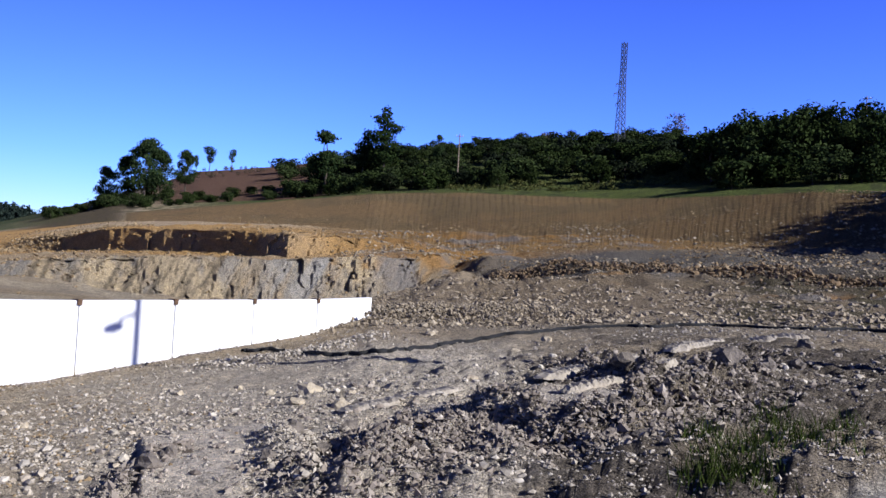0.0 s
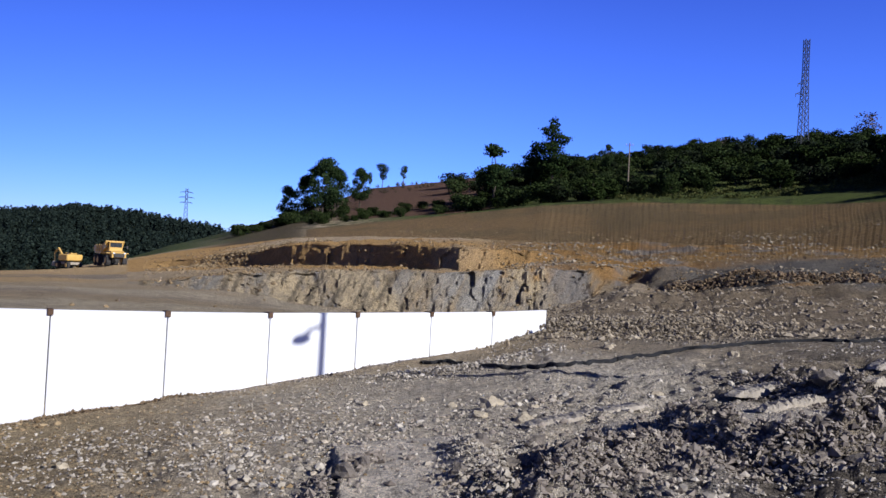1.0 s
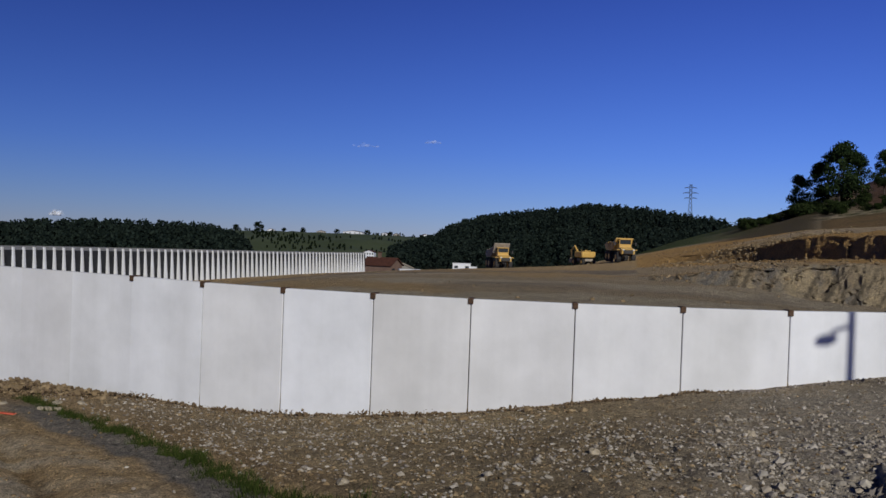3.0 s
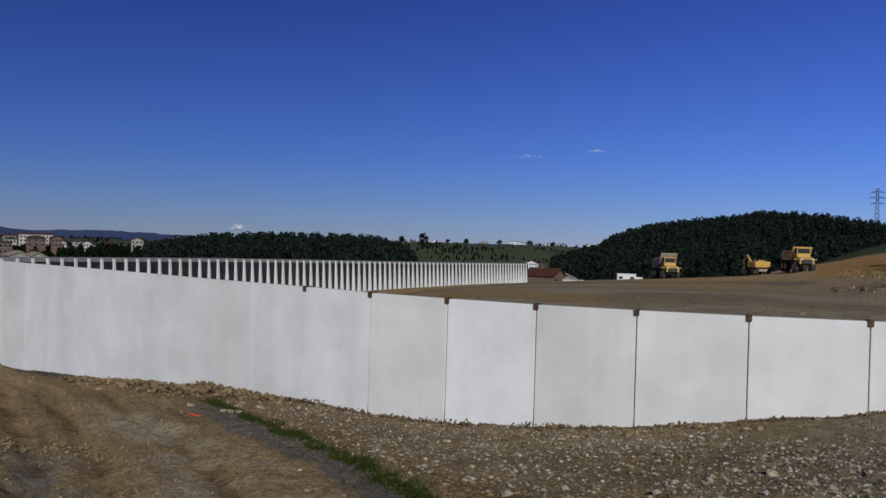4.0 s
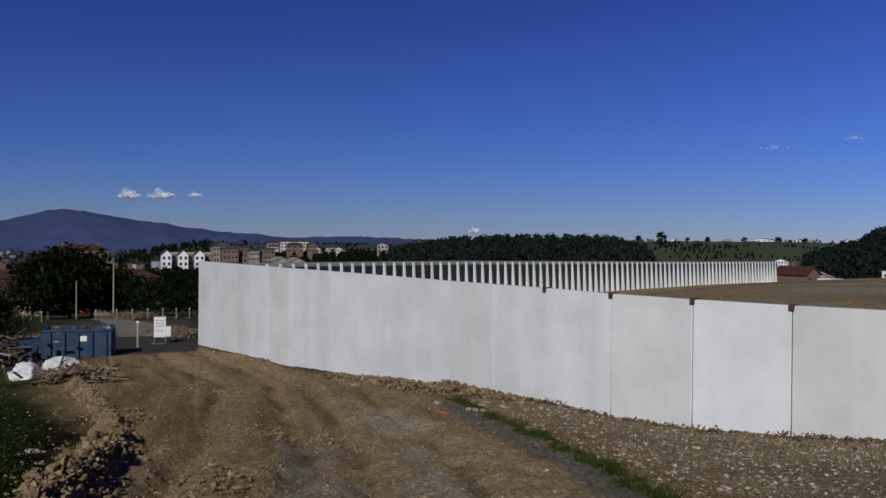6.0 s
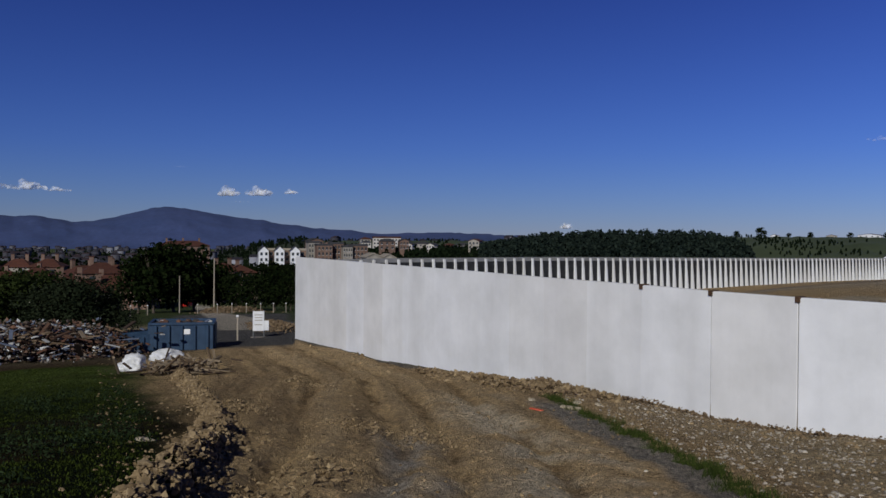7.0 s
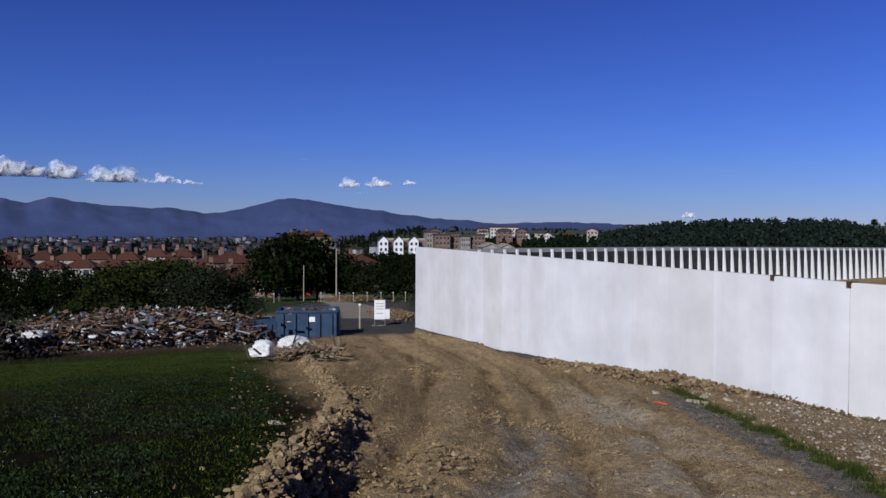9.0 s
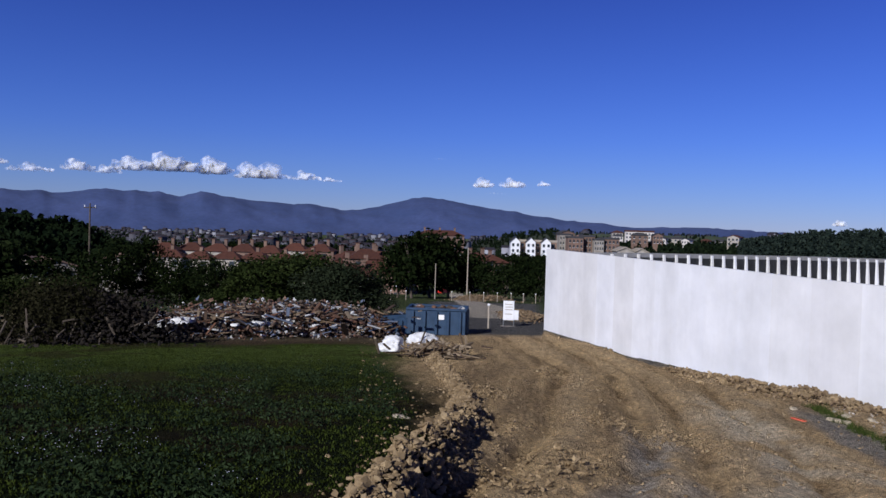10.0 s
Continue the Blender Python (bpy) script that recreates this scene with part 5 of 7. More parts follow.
# below the lawn
for kind, az, d, h, w, label, cat in (
        ("near_round", 108.6, 66, 5.2, 1.0, "dark round tree behind the rubbish heap", "tree"),
        ("near_broad", 106.6, 68, 6.0, 0.75, "dark tree behind the rubbish heap", "tree"),
        ("near_round", 104.6, 66, 4.3, 1.0, "dark round tree behind the rubbish heap", "tree"),
        ("near_round", 102.4, 64, 4.3, 1.1, "dark round tree behind the rubbish heap", "tree"),
        ("near_broad", 100.2, 66, 4.2, 1.1, "low dark tree behind the rubbish heap", "tree"),
        ("near_bush", 98.2, 62, 4.1, 1.3, "olive-green thicket behind the rubbish", "shrub"),
        ("near_bush", 96.8, 64, 4.2, 1.3, "olive-green thicket behind the rubbish", "shrub"),
        ("near_bush", 99.4, 60, 3.7, 1.3, "olive-green thicket behind the rubbish", "shrub"),
        ("near_willow", 93.9, 57, 3.7, 1.25, "rounded grey-green willow bush by the skip", "shrub"),
        ("near_willow", 92.6, 58, 2.5, 1.1, "rounded grey-green willow bush by the skip", "shrub"),
        ("near_willow", 95.4, 58, 3.4, 1.3, "rounded grey-green willow bush by the skip", "shrub"),
        ("broad", 89.8, 135, 10.5, 1.0, "large green tree beside the lane", "tree"),
        ("broad_b", 88.6, 142, 11.0, 1.0, "large green tree beside the lane", "tree"),
        ("broad", 87.4, 150, 11.0, 1.0, "large green tree beside the lane", "tree"),
        ("broad_b", 90.8, 140, 9.0, 0.9, "large green tree beside the lane", "tree"),
        ("broad_b", 86.0, 150, 8.0, 1.0, "dark tree behind the lane", "tree"),
        ("broad", 84.8, 145, 6.5, 1.0, "dark tree behind the lane", "tree"),
        ("broad_b", 83.6, 140, 6.0, 1.1, "dark tree behind the site fence", "tree"),
        ("broad", 82.4, 140, 6.5, 1.0, "dark tree behind the site fence", "tree"),
        ("broad_b", 81.4, 136, 5.5, 1.0, "dark tree behind the site fence", "tree"),
        ("broad", 112.0, 95, 5.2, 1.1, "dark tree at the end of the field", "tree"),
        ("broad_b", 114.0, 85, 6.0, 1.2, "dark tree at the end of the field", "tree"),
        ("broad", 116.0, 80, 6.0, 1.2, "dark tree at the end of the field", "tree"),
        ("near_bush", 111.0, 60, 2.6, 1.4, "dark bush beyond the lawn", "shrub"),
        ("near_bush", 113.5, 62, 2.6, 1.4, "dark bush beyond the lawn", "shrub"),
        ("near_bush", 116.5, 60, 2.8, 1.4, "dark bush beyond the lawn", "shrub")):
    plant(kind, az, d, h, label, cat, w)
for i in range(16):
    plant(rs.choice(("broad", "broad_b")), 95.5 + i * 0.85, rs.uniform(284, 300), rs.uniform(10.5, 13.5), "dark tree behind the terraced roofs", "tree", 0.9)
for i in range(60):
    az = rs.uniform(84, 119)
    d = rs.uniform(175, 420)
    plant(rs.choice(("broad", "broad_b")), az, d, rs.uniform(5, 9), "dark garden tree among the houses", "tree", 1.15)


def grass_mesh(name, xy, h0, h1, width, mat):
    """Blades as thin upright triangles, bent at the tip."""
    n = len(xy)
    az, d = np.degrees(np.arctan2(-xy[:, 0], xy[:, 1])), np.linalg.norm(xy, axis=1)
    c = surface(az, d)
    a = rng.random(n) * 2 * np.pi
    h = h0 + (h1 - h0) * rng.random(n) ** 1.5
    side = np.stack([np.cos(a), np.sin(a), np.zeros(n)], -1) * width
    tip = np.stack([rng.normal(0, 0.35, n) * h, rng.normal(0, 0.35, n) * h, h], -1)
    return quads_mesh(name, np.stack([c - side, c + side, c + tip], 1).reshape(-1, 3), 3, mat)


def tufts(name, label, centres, per, spread, h0, h1, width, mat=MAT_GRASS):
    c = np.repeat(np.asarray(centres), per, 0) + rng.normal(0, spread, (len(centres) * per, 2))
    return tagged(new(name, grass_mesh(name, c, h0, h1, width, mat)), label, "grass", kind="stuff")


vx = -4.5 - 17.0 * rng.random(330)
verge = np.stack([vx, road_edge(vx) - 0.05 + rng.normal(0, 0.09, 330)], -1)
az, d = scatter(520, -31, -4, 163, 190)
base = surface(az, d)
scrub = [(p[0], p[1], p[2] + 0.1, r * 1.6, r * 1.6, r) for p, r in zip(base, 0.25 + 0.6 * rng.random(len(base)) ** 2)]
MAT_BRACKEN = leafy("bracken", (0.03, 0.04, 0.012), (0.1, 0.098, 0.035))
tagged(new("bracken_scrub", quads_mesh("bracken_scrub", leaf_cloud(scrub, 40 * len(scrub), 0.22, 79, 0.5), 4, MAT_BRACKEN)), "rough green and brown bracken along the meadow", "scrub", kind="stuff")
tufts("verge_grass", "green grass strip along the road's edge", verge, 26, 0.07, 0.03, 0.17, 0.006)
az, d = scatter(60, -25.5, -20.5, 6.9, 8.6)
az2, d2 = scatter(46, -31, -23.5, 8.0, 10.6)
az, d = np.concatenate([az, az2]), np.concatenate([d, d2])
tufts("grass_clump", "tall green grass growing at the rubble's edge", np.stack([-np.sin(np.radians(az)) * d, np.cos(np.radians(az)) * d], -1), 15, 0.09, 0.04, 0.26, 0.006)
az, d = scatter(9000, 88, 121, 7.5, 34.0, 0.8)
x, y = -np.sin(np.radians(az)) * d, np.cos(np.radians(az)) * d
ok = az + 1.2 * fbm(x * 0.5, y * 0.5, 4, 43) + np.clip((26 - d) * 0.2, -2, 4) > 91.8
ok &= (fbm(x * 0.5, y * 0.5, 4, 43) < 0.2) | (rng.random(len(x)) < 0.3)
tufts("lawn_grass", "short green lawn grass", np.stack([x, y], -1)[ok], 12, 0.11, 0.012, 0.045, 0.01, MAT_LAWN)
MAT_WEED = leafy("grey_weeds", (0.006, 0.012, 0.005), (0.036, 0.052, 0.026))
az, d = scatter(1700, 90.5, 119, 7.5, 24, 1.2)
x, y = -np.sin(np.radians(az)) * d, np.cos(np.radians(az)) * d
ok = fbm(x * 0.5, y * 0.5, 3, 131) > 0.0
base = surface(az[ok], d[ok])
clump = [(*p[:2], p[2] + 0.02, r, r, r * 0.7) for p, r in zip(base, 0.05 + 0.3 * rng.random(len(base)) ** 2)]
tagged(new("weeds", quads_mesh("weeds", leaf_cloud(clump, 44 * len(clump), 0.026, 77, 0.4), 4, MAT_WEED)), "grey-green flowering weeds in the lawn", "weeds", kind="stuff")
n = 2400
az, d = scatter(n, 93, 119, 8, 24, 1.3)
x, y = -np.sin(np.radians(az)) * d, np.cos(np.radians(az)) * d
ok = fbm(x * 0.3, y * 0.3, 3, 131) > 0.2
az, d = az[ok], d[ok]
n = len(az)
c = surface(az, d) + np.stack([np.zeros(n), np.zeros(n), 0.08 + 0.12 * rng.random(n)], -1)
tagged(new("flower_heads", rocks_mesh("flower_heads", c, 0.003 + 0.004 * rng.random(n), grained("pale_lilac_petals", (0.34, 0.34, 0.42), (0.5, 0.5, 0.6), 9.0))), "pale lilac flower heads over the weeds", "flowers", kind="stuff")

# ---- masts and poles ----
def lattice(bm, h, w0, w1, bays, r):
    """Four legs with crossed bracing, tapering from w0 to w1."""
    def corner(i, z):
        w = (w0 + (w1 - w0) * min(1.0, z / (h * 0.75))) / 2
        return Vector(((-w, w, w, -w)[i % 4], (-w, -w, w, w)[i % 4], z))
    for k in range(bays):
        z0, z1 = h * k / bays, h * (k + 1) / bays
        for i in range(4):
            rod(bm, corner(i, z0), corner(i, z1), r, r, 4)
            rod(bm, corner(i, z0), corner(i + 1, z1), r * 0.6, r * 0.6, 4)
            rod(bm, corner(i + 1, z0), corner(i, z1), r * 0.6, r * 0.6, 4)


def mast(name, az, d, z_top, h, w0, w1, arms, label, turn=0.0, r=0.09, bays=16):
    p = polar(az, d)
    ob = thing(name, (p.x, p.y, EYE + z_top - h), label, "pylon", turn)
    bm = bmesh.new()
    lattice(bm, h, w0, w1, bays, r)
    part("lattice", bm, MAT_PYLON, ob)
    for z, x0, x1 in arms:
        bm = bmesh.new()
        rod(bm, (x0, 0, z), (x1, 0, z), r * 1.2, r * 0.8, 5)
        rod(bm, (x0, 0, z + 0.9), (x1, 0, z), r * 0.7, r * 0.7, 4)
        rod(bm, (x1, 0, z), (x1, 0, z - 0.8), r * 0.7, r * 0.7, 5)
        part("crossarm", bm, MAT_PYLON, ob)
    return ob


mast("lattice_pylon", -15.1, 236, 236 * math.tan(radians(14.85)), 33, 2.4, 1.1, [(21.6, -0.4, -1.9), (19.0, -0.4, -2.4), (16.4, -0.4, -1.7)], "grey steel lattice pylon with three short arms", 14.75, 0.1, 20)
mast("lattice_pylon", 23.65, 700, 700 * math.tan(radians(4.2)), 40, 5.0, 1.6, [(37, -0.8, -4.5), (37, 0.8, 4.5), (33, -0.8, -5.5), (33, 0.8, 5.5), (29, -0.8, -4.5), (29, 0.8, 4.5)], "distant lattice power pylon with paired crossarms", 24, 0.2, 12)


def pole(name, az, d, h, label, r=0.13, crossbar=0.0, mat=MAT_WOOD):
    p = polar(az, d)
    ob = thing(name, (p.x, p.y, land(az, d) - 0.3), label, "pole", az)
    bm = bmesh.new()
    rod(bm, (0, 0, 0), (0, 0, h + 0.3), r, r * 0.65, 10)
    part("shaft", bm, mat, ob)
    if crossbar:
        bm = bmesh.new()
        box(bm, 0, 0.1, h - 0.2, crossbar, 0.1, 0.12, 0.02)
        part("crossbar", bm, mat, ob)
        for x in (-0.42, 0.0, 0.42):
            bm = bmesh.new()
            rod(bm, (x * crossbar, 0.1, h - 0.14), (x * crossbar, 0.1, h + 0.12), 0.05, 0.04, 8)
            part("insulator", bm, MAT_WHITE, ob, "white porcelain insulator")
    return ob


pole("utility_pole", -4.7, 188, 11.0, "slim wooden utility pole with crossbar on the hillside", 0.16, 1.6)
pole("utility_pole", -29.6, 185, 12.5, "slim utility pole rising behind the trees", 0.15, 1.6)
pole("utility_pole", 86.2, 138, 8.2, "bare grey concrete pole beside the lane", 0.13, 0, MAT_BARE)
pole("utility_pole", 88.3, 132, 5.4, "short bare pole beside the lane", 0.09, 0, MAT_BARE)
pole("utility_pole", 109.9, 112, 11.6, "dark wooden utility pole behind the trees", 0.13, 1.4, MAT_BARK)


def street_lamp(x, y, h):
    ob = thing("street_lamp", (x, y, land(math.degrees(math.atan2(-x, y)), math.hypot(x, y)) - 0.2), "tall grey street lamp with a flat head on an arm", "street lamp")
    u = Vector((-toward_sun.y, toward_sun.x, 0)).normalized()
    bm = bmesh.new()
    rod(bm, (0, 0, 0), (0, 0, h + 2.6), 0.12, 0.085, 12)
    part("post", bm, MAT_STEEL, ob)
    if u.x > 0:
        u = -u
    bm = bmesh.new()
    rod(bm, (0, 0, h + 0.3), u * 0.5 + Vector((0, 0, h + 0.18)), 0.05, 0.045, 8)
    part("arm", bm, MAT_STEEL, ob)
    bm = bmesh.new()
    m = Matrix.Translation(u * 0.62 + Vector((0, 0, h))) @ Matrix.Rotation(math.atan2(u.y, u.x), 4, 'Z') @ Matrix.Rotation(radians(6), 4, 'Y')
    bmesh.ops.create_icosphere(bm, subdivisions=2, radius=1.0, matrix=m @ Matrix.Diagonal((0.3, 0.17, 0.12, 1)))
    part("lamp_head", bm, MAT_STEEL, ob)
    return ob


shade = polar(15.0, wall_d(15.0), -1.9)
reach = 18.0
foot = shade + toward_sun * (reach / math.cos(radians(SUN_EL)))
street_lamp(foot.x, foot.y, foot.z - land(math.degrees(math.atan2(-foot.x, foot.y)), math.hypot(foot.x, foot.y)) + 0.2)


# ---- machines on the pad ----
def wheel(parent, x, y, r, w):
    bm = bmesh.new()
    rod(bm, (x - w / 2, y, r), (x + w / 2, y, r), r, r, 20)
    bmesh.ops.bevel(bm, geom=[e for e in bm.edges if len(e.link_faces) == 2 and e.calc_face_angle(0) > 1.0], offset=r * 0.12, segments=2, affect='EDGES')
    for i in range(20):
        a = i / 20 * 2 * math.pi
        box(bm, 0, 0, 0, w * 0.96, r * 0.1, r * 0.08, 0, Matrix.Translation((x, y + math.cos(a) * r, r + math.sin(a) * r)) @ Matrix.Rotation(a + math.pi / 2, 4, 'X'))
    t = part("wheel", bm, MAT_RUBBER, parent)
    bm = bmesh.new()
    rod(bm, (x - w / 2 - 0.02, y, r), (x + w / 2 + 0.02, y, r), r * 0.5, r * 0.5, 14)
    part("rim", bm, MAT_YELLOW, t, "yellow wheel rim")


def dump_truck(az, d, turn, label, tip=0.0):
    """An articulated dump truck, nose towards -y."""
    p = polar(az, d)
    ob = thing("dump_truck", (p.x, p.y, land(az, d) - 0.05), label, "truck", turn)
    for x in (-1.15, 1.15):
        for y in (-3.0, 1.2, 3.0):
            wheel(ob, x, y, 0.85, 0.65)
    bm = bmesh.new()
    box(bm, 0, -3.1, 1.35, 1.1, 2.6, 0.5, 0.06)
    box(bm, 0, 1.2, 1.3, 0.9, 5.2, 0.5, 0.06)
    part("chassis", bm, MAT_JOINT, ob, "dark steel frame")
    bm = bmesh.new()
    prism(bm, [(-4.7, 1.3), (-2.9, 1.3), (-2.9, 2.35), (-4.4, 2.1), (-4.75, 1.8)], -1.0, 1.0)
    bmesh.ops.transform(bm, matrix=Matrix.Rotation(radians(-90), 4, 'Z') @ Matrix.Diagonal((-1, 1, 1, 1)), verts=bm.verts)
    bmesh.ops.transform(bm, matrix=Matrix.Rotation(radians(180), 4, 'Z') if bm.verts and sum(v.co.y for v in bm.verts) > 0 else Matrix.Identity(4), verts=bm.verts)
    bmesh.ops.recalc_face_normals(bm, faces=bm.faces)
    part("hood", bm, MAT_YELLOW, ob)
    bm = bmesh.new()
    box(bm, 0, -4.82, 1.65, 1.5, 0.12, 0.6, 0.03)
    part("grille", bm, MAT_JOINT, ob, "black radiator grille")
    bm = bmesh.new()
    box(bm, 0, -2.2, 2.75, 1.9, 1.5, 0.12, 0.03)
    box(bm, 0, -2.2, 3.55, 2.0, 1.7, 0.14, 0.05)
    box(bm, 0, -2.2, 2.1, 1.9, 1.5, 1.2, 0.05)
    for x in (-0.9, 0.9):
        for y in (-2.9, -1.5):
            box(bm, x, y, 3.15, 0.1, 0.1, 0.8, 0.02)
    part("cab", bm, MAT_YELLOW, ob)
    bm = bmesh.new()
    box(bm, 0, -2.2, 3.15, 1.78, 1.36, 0.72, 0.02)
    part("window", bm, MAT_GLASS, ob, "dark tinted cab glass")
    for x in (-1.25, 1.25):
        bm = bmesh.new()
        box(bm, x, -3.0, 1.95, 0.75, 2.0, 0.12, 0.04)
        part("mudguard", bm, MAT_YELLOW, ob)
        bm = bmesh.new()
        box(bm, x * 0.62, -4.86, 1.95, 0.3, 0.08, 0.18, 0.03)
        part("headlight", bm, MAT_WHITE, ob, "pale headlight")
        bm = bmesh.new()
        rod(bm, (x * 0.85, -3.0, 2.9), (x * 1.25, -3.05, 2.9), 0.03, 0.03, 6)
        box(bm, x * 1.28, -3.05, 2.85, 0.2, 0.06, 0.5, 0.02)
        part("mirror", bm, MAT_JOINT, ob)
    bm = bmesh.new()
    out = [(-1.2, 2.2), (0.6, 1.75), (3.4, 1.85), (4.4, 2.6), (4.2, 2.75), (3.3, 3.1), (-1.2, 3.25), (-2.4, 3.75), (-2.4, 3.65)]
    prism(bm, out, -1.35, 1.35)
    turn_up = Matrix.Translation((0, 3.2, 1.9)) @ Matrix.Rotation(radians(-tip), 4, 'X') @ Matrix.Translation((0, -3.2, -1.9))
    bmesh.ops.transform(bm, matrix=turn_up @ Matrix(((0, 1, 0, 0), (1, 0, 0, 0), (0, 0, 1, 0), (0, 0, 0, 1))), verts=bm.verts)
    for k in (-0.4, 0.9, 2.2):
        for x in (-1.4, 1.4):
            box(bm, x, k, 2.6, 0.1, 0.16, 1.1, 0.02, turn_up)
    bmesh.ops.recalc_face_normals(bm, faces=bm.faces)
    part("dump_body", bm, MAT_YELLOW if not tip else MAT_BARE, ob, "dusty steel tipping body" if tip else "")
    return ob


def excavator(az, d, turn, label):
    p = polar(az, d)
    ob = thing("wheeled_excavator", (p.x, p.y, land(az, d) - 0.05), label, "excavator", turn)
    for x in (-1.0, 1.0):
        for y in (-1.3, 1.3):
            wheel(ob, x, y, 0.55, 0.45)
    bm = bmesh.new()
    box(bm, 0, 0, 0.85, 1.5, 3.6, 0.4, 0.05)
    box(bm, 0, -2.1, 0.6, 2.3, 0.25, 0.5, 0.04)
    part("undercarriage", bm, MAT_BARE, ob, "dusty undercarriage with blade")
    bm = bmesh.new()
    box(bm, 0.1, 0.6, 1.75, 2.6, 2.6, 1.0, 0.15)
    part("engine_housing", bm, MAT_YELLOW, ob)
    bm = bmesh.new()
    box(bm, -0.75, -0.7, 2.35, 1.0, 1.5, 0.12, 0.03)
    for x in (-1.2, -0.3):
        for y in (-1.4, 0.0):
            box(bm, x, y, 1.85, 0.08, 0.08, 1.3, 0.01)
    part("cab_frame", bm, MAT_YELLOW, ob)
    bm = bmesh.new()
    box(bm, -0.75, -0.7, 1.85, 0.84, 1.32, 1.0, 0.02)
    part("cab_glass", bm, MAT_GLASS, ob, "dark cab glass")
    bm = bmesh.new()
    rod(bm, (0.4, -0.8, 1.7), (0.4, -2.3, 3.1), 0.2, 0.16, 6)
    rod(bm, (0.4, -2.3, 3.1), (0.4, -3.4, 2.4), 0.16, 0.14, 6)
    part("boom", bm, MAT_YELLOW, ob)
    bm = bmesh.new()
    rod(bm, (0.4, -3.4, 2.4), (0.4, -3.2, 1.0), 0.13, 0.1, 6)
    part("stick", bm, MAT_YELLOW, ob)
    bm = bmesh.new()
    prism(bm, [(-3.6, 0.4), (-3.0, 0.3), (-2.8, 0.9), (-3.2, 1.1)], 0.0, 0.8)
    bmesh.ops.transform(bm, matrix=Matrix(((0, 1, 0, 0), (1, 0, 0, 0), (0, 0, 1, 0), (0, 0, 0, 1))), verts=bm.verts)
    bmesh.ops.recalc_face_normals(bm, faces=bm.faces)
    part("bucket", bm, MAT_BARE, ob, "worn steel bucket")
    return ob


dump_truck(28.0, 140, 28.0 + 15, "yellow articulated dump truck facing down the pad")
dump_truck(35.8, 150, 35.8 + 14, "dusty yellow dump truck with a bare steel body", 6)
excavator(30.3, 146, 30.3 + 210, "orange wheeled excavator parked beside the truck")


def cabin(az, d, w, h, turn, label, mat=MAT_WHITE):
    p = polar(az, d)
    ob = thing("site_cabin", (p.x, p.y, land(az, d) - 0.05), label, "cabin", turn)
    bm = bmesh.new()
    box(bm, 0, 0, h / 2, w, 2.3, h, 0.04)
    part("shell", bm, mat, ob)
    bm = bmesh.new()
    box(bm, 0, 0, h + 0.05, w + 0.12, 2.42, 0.1, 0.02)
    part("roof", bm, mat, ob)
    for x in (-w * 0.3, w * 0.3):
        bm = bmesh.new()
        box(bm, x, -1.16, h * 0.6, w * 0.2, 0.06, h * 0.3, 0.01)
        part("window", bm, MAT_GLASS, ob, "dark window pane")


cabin(38.2, 175, 3.6, 1.7, 38, "white site cabin at the pad's edge")
cabin(37.6, 176, 2.4, 1.1, 38, "low white storage box at the pad's edge")
cabin(41.6, 185, 4.6, 1.2, 50, "low pale shed beyond the pad")

# ---- skip, bags, sign and rubbish below the lawn ----
def skip(az, d, turn):
    p = polar(az, d)
    ob = thing("waste_skip", (p.x, p.y, land(az, d) - 0.03), "dented blue steel skip full of rubble", "skip", turn)
    L, W, H, t = 2.8, 2.0, 1.25, 0.06
    bm = bmesh.new()
    box(bm, 0, 0, 0.16, L, W, 0.06)
    for y in (-W / 2, W / 2):
        box(bm, 0, y, H / 2 + 0.13, L, t, H - 0.06)
    for x in (-L / 2, L / 2):
        box(bm, x, 0, H / 2 + 0.13, t, W - t, H - 0.06)
    part("hull", bm, MAT_BLUE, ob)
    bm = bmesh.new()
    for y in (-W / 2 - 0.02, W / 2 + 0.02):
        box(bm, 0, y, H + 0.12, L + 0.14, 0.14, 0.12, 0.02)
    for x in (-L / 2 - 0.02, L / 2 + 0.02):
        box(bm, x, 0, H + 0.12, 0.14, W - 0.1, 0.12, 0.02)
    part("rim", bm, MAT_BLUE, ob)
    for y in (-W / 2 - 0.08, W / 2 + 0.08):
        for i in range(5):
            part("rib", one_box(-L / 2 + 0.25 + i * (L - 0.5) / 4, y, H / 2 + 0.1, 0.14, 0.14, H - 0.1, 0.02), MAT_BLUE, ob)
    for x in (-L / 2 - 0.07, L / 2 + 0.07):
        for y in (-0.7, 0, 0.7):
            part("rib", one_box(x, y, H / 2 + 0.1, 0.12, 0.12, H - 0.1, 0.02), MAT_BLUE, ob)
    for y in (-0.6, 0.6):
        part("skid", one_box(0, y, 0.07, L, 0.16, 0.13, 0.02), MAT_JOINT, ob, "dark steel skid")
    part("sticker", one_box(0.25, -W / 2 - 0.05, 1.0, 0.28, 0.03, 0.24, 0.01), MAT_WHITE, ob, "white sticker on the side")
    n = 160
    c = np.stack([(rng.random(n) - 0.5) * (L - 0.4), (rng.random(n) - 0.5) * (W - 0.4), 0.55 + 0.75 * rng.random(n)], -1)
    shared("rubble_load", rocks_mesh("rubble_load", c, 0.08 + 0.16 * rng.random(n), MAT_DEBRIS), ob, "broken rubble heaped inside")
    return ob


